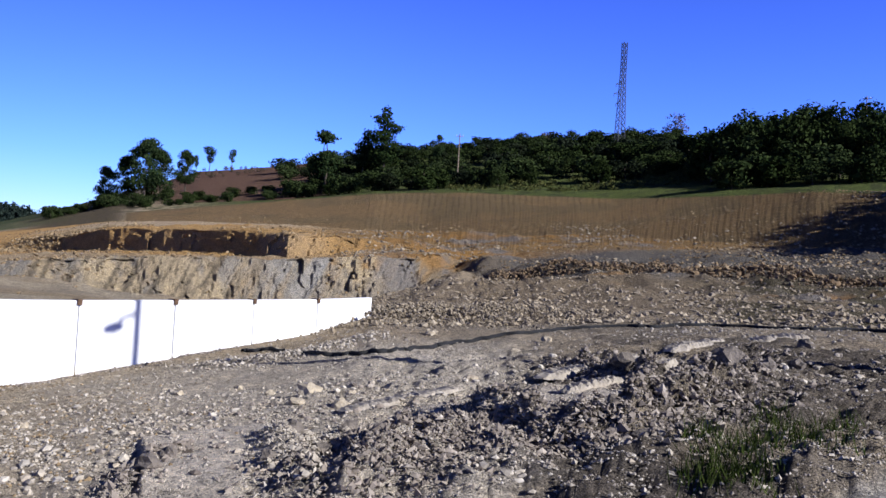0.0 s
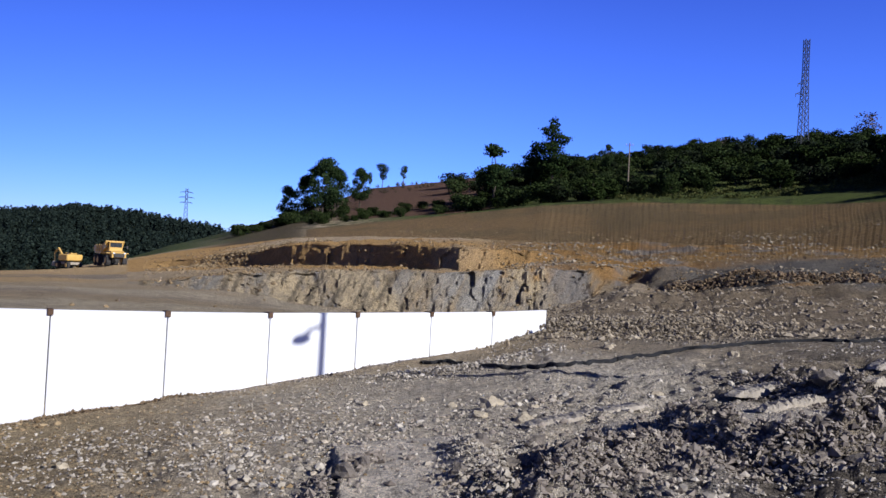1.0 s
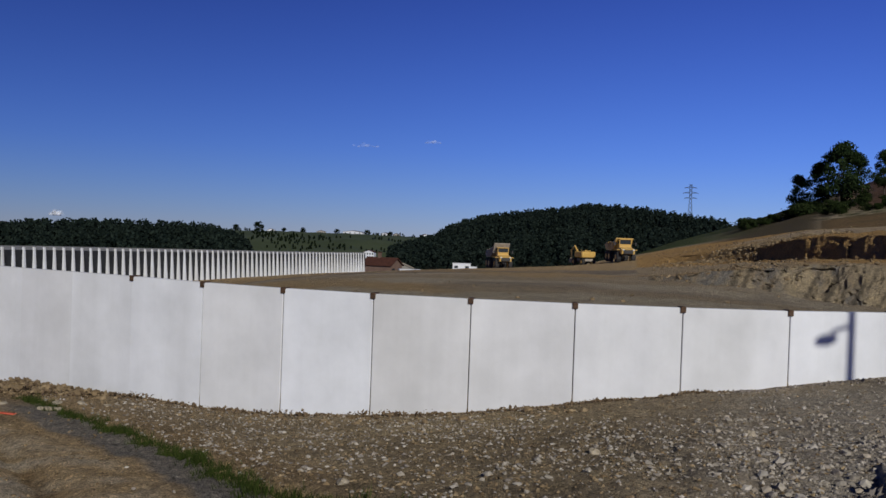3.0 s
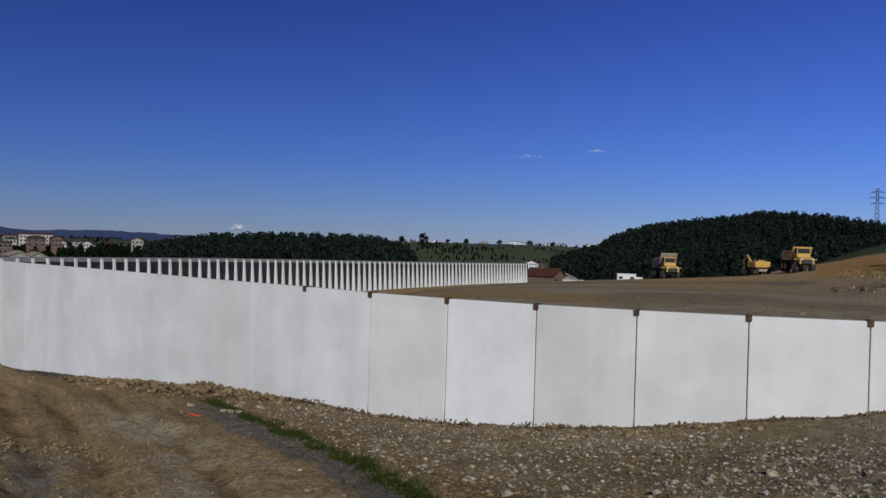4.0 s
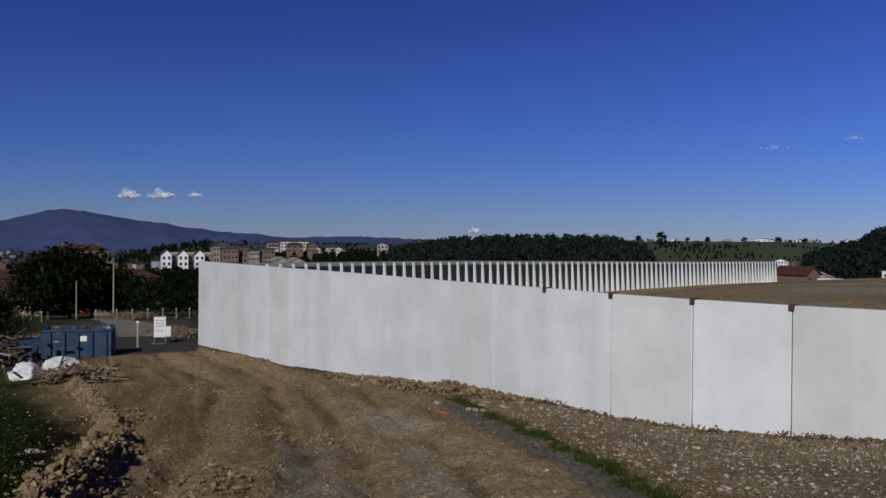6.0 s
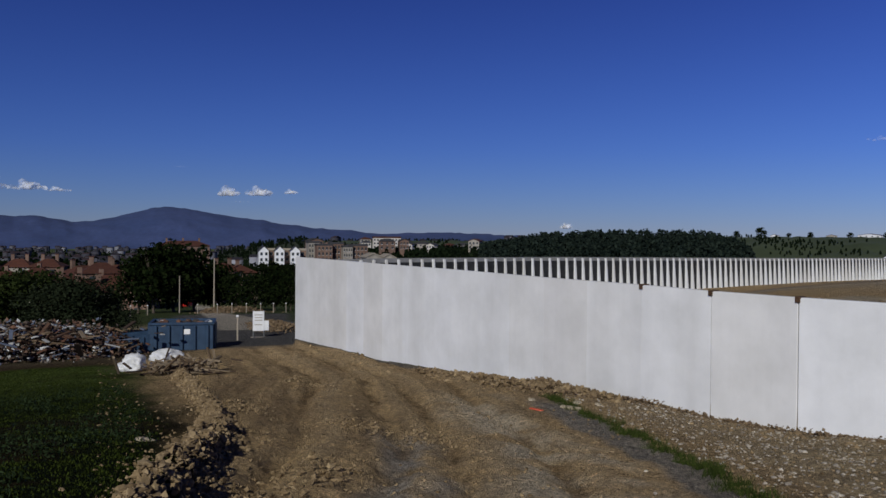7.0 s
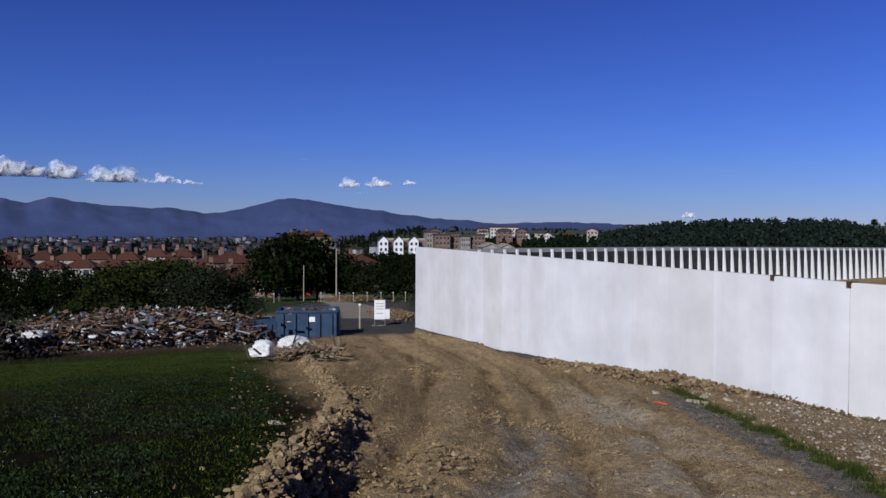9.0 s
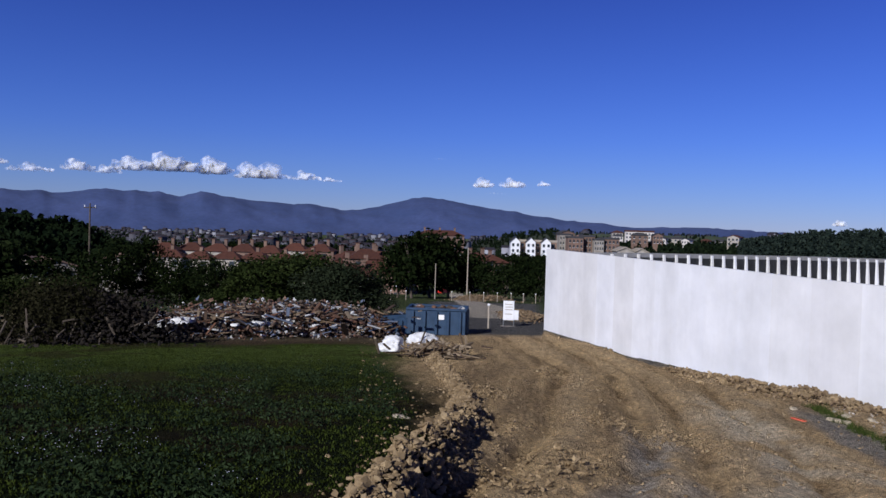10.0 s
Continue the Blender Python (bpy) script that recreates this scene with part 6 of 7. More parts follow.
skip(88.05, 43.6, 84.0)
p = polar(91.3, 43.5)
low = thing("small_skip", (p.x, p.y, land(91.3, 43.5) - 0.02), "low battered blue steel trough", "skip", 96)
bm = bmesh.new()
prism(bm, [(-1.0, 0.0), (0.8, 0.0), (1.15, 0.95), (1.08, 0.95), (0.76, 0.08), (-0.96, 0.08), (-1.24, 0.75), (-1.3, 0.75)], -0.8, 0.8)
part("hull", bm, MAT_BLUE, low)
for y in (-0.8, 0.8):
    bm = bmesh.new()
    prism(bm, [(-1.0, 0.0), (0.8, 0.0), (1.15, 0.95), (-1.3, 0.75)], y - 0.03, y + 0.03)
    part("side", bm, MAT_BLUE, low)
for x in (-0.7, 0.0, 0.6):
    part("rib", one_box(x, -0.87, 0.45, 0.1, 0.1, 0.75, 0.02), MAT_BLUE, low)


def sack(az, d, w, h, turn, label):
    p = polar(az, d)
    bm = bmesh.new()
    bmesh.ops.create_icosphere(bm, subdivisions=4, radius=1.0)
    for v in bm.verts:
        c = v.co.copy()
        q = 1 + 0.15 * noise.noise(c * 2.4 + Vector((az * 3, d, 0))) + 0.12 * noise.noise(c * 6 + Vector((az, 0, 0)))
        sq = 1 / max(abs(c.x), abs(c.y), 0.72)
        v.co = Vector((c.x * sq * w / 2 * q, c.y * sq * w / 2 * q, max(-0.85, c.z) * h / 2 * q + h * 0.42))
    ob = part("bulk_bag", bm, MAT_BAG)
    ob.data.polygons.foreach_set("use_smooth", [True] * len(ob.data.polygons))
    ob.matrix_world = Matrix.Translation((p.x, p.y, land(az, d) - 0.02)) @ pose(0, 0, 0, 0, 0, turn)
    return tagged(ob, label, "bag")


sack(89.0, 31.0, 0.86, 0.75, 30, "bulging white woven bulk bag of rubble")
sack(90.9, 30.4, 0.58, 0.66, 70, "torn white bulk bag slumped to one side")
sack(91.4, 30.6, 0.5, 0.35, 10, "flat white sack beside the bulk bags")
sack(93.0, 41.5, 0.7, 0.6, 10, "pale drum-shaped sack by the skip")


def sign_board(az, d, turn):
    p = polar(az, d)
    ob = thing("site_sign", (p.x, p.y, land(az, d) - 0.1), "white site notice board on two posts", "sign", turn)
    for x in (-0.28, 0.3):
        part("post", one_box(x, 0.05, 0.75, 0.07, 0.07, 1.7, 0.01), MAT_STEEL, ob, "thin steel post")
    part("board", one_box(0.0, 0, 1.0, 0.62, 0.04, 1.1, 0.01), MAT_WHITE, ob)
    part("board", one_box(0.42, 0.02, 0.75, 0.3, 0.04, 0.55, 0.01), MAT_WHITE, ob)
    for z in (1.35, 1.2, 1.05, 0.8):
        part("text_bar", one_box(0, -0.025, z, 0.42, 0.012, 0.04), MAT_BARE, ob, "faded line of lettering")
    part("foot", one_box(0, 0.0, 0.06, 0.9, 0.4, 0.12, 0.03), MAT_BARE, ob, "concrete foot")
    return ob


sign_board(83.45, 50, 83.5)


def bollard(az, d, h, label):
    p = polar(az, d)
    ob = thing("fence_post", (p.x, p.y, land(az, d) - 0.1), label, "post", az, "fence posts below the site")
    part("shaft", one_box(0, 0, h / 2, 0.09, 0.09, h + 0.1, 0.015), MAT_BARE, ob)
    part("cap", one_box(0, 0, h + 0.05, 0.15, 0.15, 0.12, 0.03), MAT_WHITE, ob, "white cap")
    return ob


bollard(84.75, 48, 1.35, "grey gate post with white cap beside the sign")
for az in (86.0, 85.1, 84.2, 83.3, 82.5, 81.7, 87.2, 90.2, 91.2):
    bollard(az, 118, 1.3, "grey fence post with white cap below the site")

# parked car far down the lane
p = polar(87.75, 195)
car = thing("car", (p.x, p.y, land(87.75, 195) + 0.05), "small red car parked on the far lane", "car", 150)
bm = bmesh.new()
prism(bm, [(-2.0, 0.35), (2.0, 0.35), (2.05, 0.75), (1.1, 0.95), (0.5, 1.4), (-1.2, 1.42), (-1.8, 0.95), (-2.05, 0.8)], -0.82, 0.82)
bmesh.ops.bevel(bm, geom=list(bm.edges), offset=0.06, segments=2, affect='EDGES')
part("body", bm, grained("red_car_paint", (0.4, 0.02, 0.015), (0.55, 0.04, 0.03), 2.0, 0.3), car)
part("windscreen", one_box(-0.35, 0, 1.15, 1.75, 1.5, 0.36, 0.05), MAT_GLASS, car, "dark car glass")
for x in (-1.25, 1.25):
    for y in (-0.78, 0.78):
        bm = bmesh.new()
        rod(bm, (x, y - 0.1, 0.31), (x, y + 0.1, 0.31), 0.31, 0.31, 14)
        part("wheel", bm, MAT_RUBBER, car, "black tyre")


def planks_mesh(name, centres, n_per, l0, l1, mat, tilt=0.35, w=0.06):
    """Loose boards and splinters thrown about, as thin boxes in one mesh."""
    k = len(centres)
    L = l0 + (l1 - l0) * rng.random(k) ** 2
    W = w * (0.6 + rng.random(k))
    T = 0.012 + 0.02 * rng.random(k)
    a, e = rng.random(k) * 6.283, rng.normal(0, tilt, k)
    u = np.stack([np.cos(a) * np.cos(e), np.sin(a) * np.cos(e), np.sin(e)], -1)
    v = np.stack([-np.sin(a), np.cos(a), np.zeros(k)], -1)
    n = np.cross(u, v)
    sg = np.array([(x, y, z) for x in (-1, 1) for y in (-1, 1) for z in (-1, 1)], float)
    p = centres[:, None, :] + sg[None, :, :1] * (u * L[:, None] / 2)[:, None] + sg[None, :, 1:2] * (v * W[:, None] / 2)[:, None] + sg[None, :, 2:] * (n * T[:, None])[:, None]
    f = np.array([(0, 1, 3, 2), (4, 6, 7, 5), (0, 4, 5, 1), (2, 3, 7, 6), (0, 2, 6, 4), (1, 5, 7, 3)])
    q = (f[None] + (np.arange(k) * 8)[:, None, None]).reshape(-1, 4)
    me = indexed_mesh(name, p.reshape(-1, 3), q, mat)
    me.polygons.foreach_set("use_smooth", [False] * len(me.polygons))
    return me


DUMP = [(*polar(106.5, 41).xy, 0.7), (*polar(103.5, 41.5).xy, 1.0), (*polar(100, 41.5).xy, 1.4), (*polar(97, 41.5).xy, 1.4), (*polar(94.5, 41.5).xy, 1.1), (*polar(92.8, 41.5).xy, 0.5)]
heap("rubbish_heap", "long heap of broken bricks, plaster and rubbish", DUMP, 7000, 1.1, 1.25, 0.025, 0.12, MAT_DEBRIS, "heap", OCTA)
xy, w = along(DUMP, 1500, 1.1)
c = surface(np.degrees(np.arctan2(-xy[:, 0], xy[:, 1])), np.linalg.norm(xy, axis=1))
c[:, 2] += w * (0.1 + 0.95 * rng.random(1500))
MAT_BOARDS = island("broken_boards", [(0.09, 0.05, 0.032), (0.18, 0.14, 0.1), (0.13, 0.065, 0.042), (0.05, 0.034, 0.025), (0.42, 0.42, 0.42), (0.12, 0.065, 0.042), (0.2, 0.14, 0.085), (0.07, 0.045, 0.03), (0.1, 0.12, 0.17)], blend=False)
MAT_TIMBER = island("weathered_timber_scraps", [(0.2, 0.15, 0.095), (0.11, 0.075, 0.045), (0.27, 0.21, 0.14), (0.07, 0.047, 0.03)], blend=False)
tagged(new("broken_boards", planks_mesh("broken_boards", c, 1, 0.15, 1.2, MAT_BOARDS, 0.35, 0.13)), "splintered boards and sheets in the rubbish", "debris", kind="stuff")
for az, d, s in ((105.6, 40, .55), (103.9, 40, .5), (104.8, 39.4, .35), (99.6, 40, .5), (98.8, 40.3, .35), (96.0, 40, .35), (106.5, 40.3, .5), (104.3, 39.2, .6), (105.2, 39.0, .45), (101.0, 39.2, .25), (94.4, 39.8, .28), (97.6, 38.6, .25)):
    q = sack(az, d, s * 1.3, s * 0.5, az * 7, "crumpled white plastic sheet in the rubbish heap")
    q.location.z += 0.45 + 0.25 * rng.random()
MAT_TOPSOIL = island("dark_topsoil", [(0.008, 0.006, 0.005), (0.02, 0.015, 0.011), (0.012, 0.01, 0.008)])
heap("soil_pile", "dark heap of dumped topsoil", [(*polar(111.0, 36).xy, 0.9), (*polar(108.6, 35.4).xy, 1.3), (*polar(106.4, 35).xy, 0.8)], 3200, 1.1, 1.7, 0.02, 0.1, MAT_TOPSOIL)
MAT_BRUSH = leafy("withered_brush", (0.004, 0.004, 0.002), (0.02, 0.019, 0.009))
brush = []
for az, h in ((114.2, 1.0), (113.2, 1.6), (112.2, 2.1), (111.2, 2.5), (110.2, 2.6), (109.2, 2.5), (108.2, 2.2), (107.2, 1.7), (106.3, 1.0), (105.4, 0.6)):
    for k in range(5):
        d = 34.6 + 2.4 * rng.random()
        c = surface(np.array([az + 0.6 * rng.random()]), np.array([d]))[0]
        r = h * (0.25 + 0.22 * rng.random())
        brush.append((c[0], c[1], c[2] + h * (0.1 + 0.6 * rng.random()), r * 1.3, r * 1.3, r))
tagged(new("brush_pile", quads_mesh("brush_pile", leaf_cloud(brush, 20000, 0.07, 78, 0.45), 4, MAT_BRUSH)), "dark pile of uprooted brush and withered leaves", "heap", kind="stuff")
xy, w = along([(*polar(114.4, 34.8).xy, 1.0), (*polar(110.5, 34.4).xy, 1.0), (*polar(107.5, 34.5).xy, 0.8)], 34, 0.7)
c = surface(np.degrees(np.arctan2(-xy[:, 0], xy[:, 1])), np.linalg.norm(xy, axis=1))
c[:, 2] += 0.15 + 0.9 * rng.random(34) ** 1.6
tagged(new("dead_branches", planks_mesh("dead_branches", c, 1, 0.4, 1.3, MAT_BARK, 0.6, 0.045)), "dead branches sticking out of the brush pile", "branches", kind="stuff")
xy, w = along([(*polar(88.6, 29.5).xy, 0.8), (*polar(87.2, 28.6).xy, 0.8)], 120, 0.8)
c = surface(np.degrees(np.arctan2(-xy[:, 0], xy[:, 1])), np.linalg.norm(xy, axis=1))
c[:, 2] += 0.05 + 0.35 * rng.random(120)
tagged(new("timber_scraps", planks_mesh("timber_scraps", c, 1, 0.25, 1.0, MAT_TIMBER, 0.45)), "timber scraps beside the bulk bags", "debris", kind="stuff")

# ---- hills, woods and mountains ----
# bluish leaf tones with distance haze mixed into the colour
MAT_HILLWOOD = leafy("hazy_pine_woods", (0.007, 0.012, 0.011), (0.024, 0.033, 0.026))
MAT_WOODLAND = leafy("far_woodland", (0.004, 0.008, 0.0045), (0.013, 0.02, 0.009))
MAT_FIELD = grained("far_fields", (0.034, 0.05, 0.018), (0.07, 0.088, 0.036), 0.012, 0.95, 0, 0, 0.02, 0.3)
MAT_WOODFLOOR = grained("wood_floor", (0.015, 0.022, 0.011), (0.035, 0.045, 0.02), 0.05, 0.95, 0, 0, 0.02, 0.5)
# the haze of distance is painted into this blue
MAT_MOUNTAIN = grained("haze_blue_distance", (0.036, 0.058, 0.145), (0.056, 0.08, 0.19), 0.004, 1.0, 0, 0, 0.02, 0.05)


def ridge_points(prof, d0, d1, z0, steps, rough, seed, drop=0.0):
    """A grid of points on a hill: its foot at d0, its skyline at d1 by (azimuth, elevation) pairs."""
    a = np.linspace(prof[0][0], prof[-1][0], steps)
    el = np.interp(a, [p[0] for p in prof], [p[1] for p in prof])
    el = el + 0.07 * fbm(a * 0.9, a * 0 + seed, 4, seed) + 0.05 * fbm(a * 3.1, a * 0 + seed, 3, seed + 2)
    top = d1 * np.tan(np.radians(el)) - drop
    v = np.linspace(0, 1, 22)
    D = d0 + (d1 - d0) * v[None, :] + 0 * a[:, None]
    Z = z0 + (top[:, None] - z0) * np.sin(v[None, :] * np.pi / 2) ** 1.2
    A = a[:, None] + 0 * D
    X, Y = -np.sin(np.radians(A)) * D, np.cos(np.radians(A)) * D
    Z = Z + rough * fbm(X * 0.012, Y * 0.012, 4, seed) * np.sin(np.pi * v)[None, :]
    return X, Y, Z


def hill(name, label, prof, d0, d1, z0, mat, rough=6.0, seed=1, drop=0.0, trees=0, tree_h=8.0, steps=90, leaf=1.3, tree_mat=None, patch=None):
    X, Y, Z = ridge_points(prof, d0, d1, z0, steps, rough, seed, drop)
    # the far side falls away again
    X = np.concatenate([X, X[:, -1:] * 1.15], 1)
    Y = np.concatenate([Y, Y[:, -1:] * 1.15], 1)
    Z = np.concatenate([Z, np.full((steps, 1), z0 - 5)], 1)
    r, c = X.shape
    co = np.stack([X, Y, Z + EYE], -1).reshape(-1, 3)
    i = np.arange(r - 1)[:, None] * c + np.arange(c - 1)[None, :]
    q = np.stack([i, i + 1, i + c + 1, i + c], -1).reshape(-1, 4)
    tagged(new(name, indexed_mesh(name, co, q, mat)), label, "hill", kind="structure")
    if trees:
        g = np.random.default_rng(seed)
        ii, jj = g.integers(0, r - 1, trees), (g.random(trees) ** 0.7 * (c - 2)).astype(int)
        w, u = g.random((trees, 1)), g.random((trees, 1))
        P = co.reshape(r, c, 3)
        base = (P[ii, jj] * (1 - w) + P[ii + 1, jj] * w) * (1 - u) + (P[ii, np.minimum(jj + 1, c - 2)] * (1 - w) + P[np.minimum(ii + 1, r - 1), np.minimum(jj + 1, c - 2)] * w) * u
        if patch is not None:
            base = base[fbm(base[:, 0] * 0.006, base[:, 1] * 0.012, 4, seed + 3) > patch]
            trees = len(base)
        h = tree_h * (0.6 + 0.7 * g.random(trees))
        k = 40
        t = g.random((trees, k, 1)) ** 0.8
        ang = g.random((trees, k, 1)) * 6.283
        rad = (0.28 * (1 - t * 0.75)) * h[:, None, None] * (0.5 + 0.5 * g.random((trees, k, 1)))
        cen = base[:, None, :] + np.concatenate([np.cos(ang) * rad, np.sin(ang) * rad, h[:, None, None] * (0.12 + 0.9 * t)], -1)
        cen = cen.reshape(-1, 3)
        n = len(cen)
        tv = g.normal(0, 1, (n, 3))
        tv /= np.linalg.norm(tv, axis=1)[:, None]
        wv = np.cross(tv, g.normal(0, 1, (n, 3)))
        wv /= np.linalg.norm(wv, axis=1)[:, None]
        s = 0.72 * leaf * (0.5 + g.random((n, 1)))
        quad = np.stack([cen - tv * s, cen - wv * s * 0.7, cen + tv * s, cen + wv * s * 0.7], 1).reshape(-1, 3)
        tagged(new("woods", quads_mesh("woods", quad, 4, tree_mat or MAT_WOODLAND)), "dense dark woodland on " + label, "woods", kind="stuff")


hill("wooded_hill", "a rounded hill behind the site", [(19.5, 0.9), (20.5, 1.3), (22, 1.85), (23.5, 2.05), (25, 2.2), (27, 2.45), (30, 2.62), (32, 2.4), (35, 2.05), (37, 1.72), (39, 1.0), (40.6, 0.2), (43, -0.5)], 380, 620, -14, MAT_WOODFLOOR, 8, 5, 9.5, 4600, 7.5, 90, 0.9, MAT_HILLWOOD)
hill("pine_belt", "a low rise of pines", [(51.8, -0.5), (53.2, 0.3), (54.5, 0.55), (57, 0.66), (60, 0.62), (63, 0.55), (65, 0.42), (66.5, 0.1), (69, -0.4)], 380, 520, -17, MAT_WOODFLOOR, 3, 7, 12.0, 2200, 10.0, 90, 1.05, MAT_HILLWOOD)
hill("field_hill", "green farmed slopes", [(38, 0.1), (41, 0.3), (45, 0.25), (50, 0.3), (54, 0.25), (58, 0.2), (66, 0.0), (72, -0.15), (80, -0.2)], 620, 1150, -30, MAT_FIELD, 10, 9, 0.0, 2200, 2.6, 120, 1.0, None, 0.1)
hill("knoll", "a small wooded knoll by the town", [(75.6, -0.7), (77.5, -0.3), (79.5, 0.0), (81, 0.12), (82.5, -0.1), (84.6, -0.5), (86, -0.9)], 700, 950, -36, MAT_WOODFLOOR, 6, 11, 5.0, 500, 5.0, 90, 1.2)
hill("grove", "a low wooded bank before the town", [(57, -0.9), (60, -0.6), (64, -0.5), (68.5, -0.52), (71, -0.55), (74, -0.64), (77.5, -0.75), (80, -1.1), (81.5, -1.7)], 480, 620, -25, MAT_WOODFLOOR, 2, 19, 6.5, 1800, 7.0)
hill("west_rise", "a dark wooded rise", [(108.5, -2.0), (110.0, -1.1), (111.5, -0.6), (113.5, -0.35), (116, -0.2), (120, -0.1), (126, 0.0)], 230, 330, -17, MAT_WOODFLOOR, 3, 13, 7.0, 900, 8.0)
hill("mountain_range", "a haze-blue mountain range across the plain", [(62, 0.05), (66, 0.22), (69, 0.35), (72, 0.45), (74.5, 0.3), (77, 0.42), (79, 0.58), (80.3, 0.69), (82.1, 0.92), (84.9, 1.33), (86.2, 1.47), (87.4, 1.63), (87.8, 1.76), (88.6, 1.88), (89.2, 1.9), (89.8, 1.84), (90.6, 1.66), (92.3, 1.16), (93.4, 0.95), (94.4, 0.87), (95.4, 1.05), (96.5, 1.18), (98, 1.2), (99.7, 1.27), (100.6, 1.34), (101.5, 1.5), (102.1, 1.46), (102.8, 1.66), (103.5, 1.76), (104.2, 1.52), (104.9, 1.32), (105.5, 1.5), (106.0, 1.64), (106.6, 1.54), (107.3, 1.68), (108.2, 1.6), (109.1, 1.72), (110.0, 1.6), (110.6, 1.5), (112.1, 1.32), (113.0, 1.44), (113.9, 1.36), (114.8, 1.48), (116.4, 1.3), (120, 1.2), (128, 0.6)], 3500, 4250, -60, MAT_MOUNTAIN, 12, 15, 0.0, 0, 8, 260)
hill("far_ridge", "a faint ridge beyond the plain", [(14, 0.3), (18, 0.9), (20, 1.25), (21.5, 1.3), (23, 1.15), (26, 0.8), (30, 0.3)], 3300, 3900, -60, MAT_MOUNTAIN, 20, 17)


# ---- houses ----
def gable_bm(w, dp, h, rh, over=0.4):
    bm = bmesh.new()
    prism(bm, [(-w / 2 - over, h), (0, h + rh), (w / 2 + over, h), (w / 2 + over, h - 0.25), (0, h + rh - 0.3), (-w / 2 - over, h - 0.25)], -dp / 2 - over, dp / 2 + over)
    return bm


def hip_bm(w, dp, h, rh, over=0.5):
    bm = bmesh.new()
    x, y = w / 2 + over, dp / 2 + over
    k = min(x, y) * 0.8
    lo = [bm.verts.new(c) for c in ((-x, -y, h), (x, -y, h), (x, y, h), (-x, y, h))]
    dn = [bm.verts.new(c) for c in ((-x, -y, h - 0.25), (x, -y, h - 0.25), (x, y, h - 0.25), (-x, y, h - 0.25))]
    if w >= dp:
        a, b = bm.verts.new((-x + k, 0, h + rh)), bm.verts.new((x - k, 0, h + rh))
        fs = [(lo[0], lo[1], b, a), (lo[1], lo[2], b), (lo[2], lo[3], a, b), (lo[3], lo[0], a)]
    else:
        a, b = bm.verts.new((0, -y + k, h + rh)), bm.verts.new((0, y - k, h + rh))
        fs = [(lo[0], lo[1], a), (lo[1], lo[2], b, a), (lo[2], lo[3], b), (lo[3], lo[0], a, b)]
    for f in fs:
        bm.faces.new(f)
    for i in range(4):
        bm.faces.new((dn[i], dn[(i + 1) % 4], lo[(i + 1) % 4], lo[i]))
    bm.faces.new(dn[::-1])
    bmesh.ops.recalc_face_normals(bm, faces=bm.faces)
    return bm


def house(az, d, w, dp, top, roof_h, label, turn=0.0, walls=MAT_RENDER, roof="hip", storeys=2, bays=3, chimneys=1, roof_mat=MAT_ROOF, group="", name="house", gable_front=False):
    """A house whose roof ridge stands top metres under or over the eye."""
    p = polar(az, d)
    g = land(az, d) - 0.6
    h = EYE + top - g - roof_h
    ob = thing(name, (p.x, p.y, g), label, "house" if name == "house" else "building", az + turn, group)
    bm = bmesh.new()
    if gable_front or roof == "gable":
        prism(bm, [(-w / 2, 0), (w / 2, 0), (w / 2, h), (0, h + roof_h - 0.35), (-w / 2, h)], -dp / 2, dp / 2)
    else:
        box(bm, 0, 0, h / 2, w, dp, h)
    part("wall", bm, walls, ob)
    if roof == "flat":
        part("roof", one_box(0, 0, h + roof_h / 2, w + 0.5, dp + 0.5, roof_h, 0.05), roof_mat, ob)
    else:
        part("roof", hip_bm(w, dp, h, roof_h) if roof == "hip" else gable_bm(w, dp, h, roof_h), roof_mat, ob)
    for i in range(chimneys):
        x = (i + 0.5) / chimneys * w - w / 2
        c = part("chimney", one_box(x, 0.8, h + roof_h * 0.85, 0.9, 0.7, roof_h * 0.9 + 1.2, 0.04), MAT_BRICKWALL, ob, "brick chimney stack")
        part("cap", one_box(x, 0.8, h + roof_h * 1.3 + 0.65, 1.1, 0.9, 0.15, 0.02), MAT_ROOF, c)
    sh = 2.8
    for s in range(storeys):
        z = h - 1.5 - s * sh
        for b in range(bays):
            x = (b + 0.5) / bays * w - w / 2
            wn_ = part("window", one_box(x, -dp / 2 - 0.03, z, min(1.3, w / bays * 0.5), 0.12, 1.4, 0.02), MAT_GLASS, ob, "dark window")
            part("sill", one_box(x, -dp / 2 - 0.1, z - 0.78, min(1.5, w / bays * 0.6), 0.25, 0.1, 0.02), MAT_WHITE, wn_)
    return ob


MAT_CREAM = grained("pale_cream_render", (0.46, 0.42, 0.37), (0.6, 0.56, 0.5), 0.8, 0.9)
hs = random.Random(23)
ROW = "terraced houses below the lawn"
for i in range(7):
    az = 95.8 + i * 1.62
    house(az, 262 + 3 * math.sin(i * 1.7), 7.4, 7.0, -6.6 + hs.uniform(-0.5, 0.4) - (0.3 if i > 6 else 0), 2.0, "terraced house with terracotta roof and tall chimneys", -18, hs.choice((MAT_RENDER, MAT_BRICKWALL)), "hip", 3, 2, 2, MAT_ROOF, ROW)
for i in range(6):
    az = 96.4 + i * 1.75
    house(az, 240, 7.0, 6, -8.2 + hs.uniform(-0.5, 0.3), 1.7, "low terraced house with terracotta roof", -18, hs.choice((MAT_RENDER, MAT_BRICKWALL)), "hip", 2, 2, 1, MAT_ROOF, ROW)
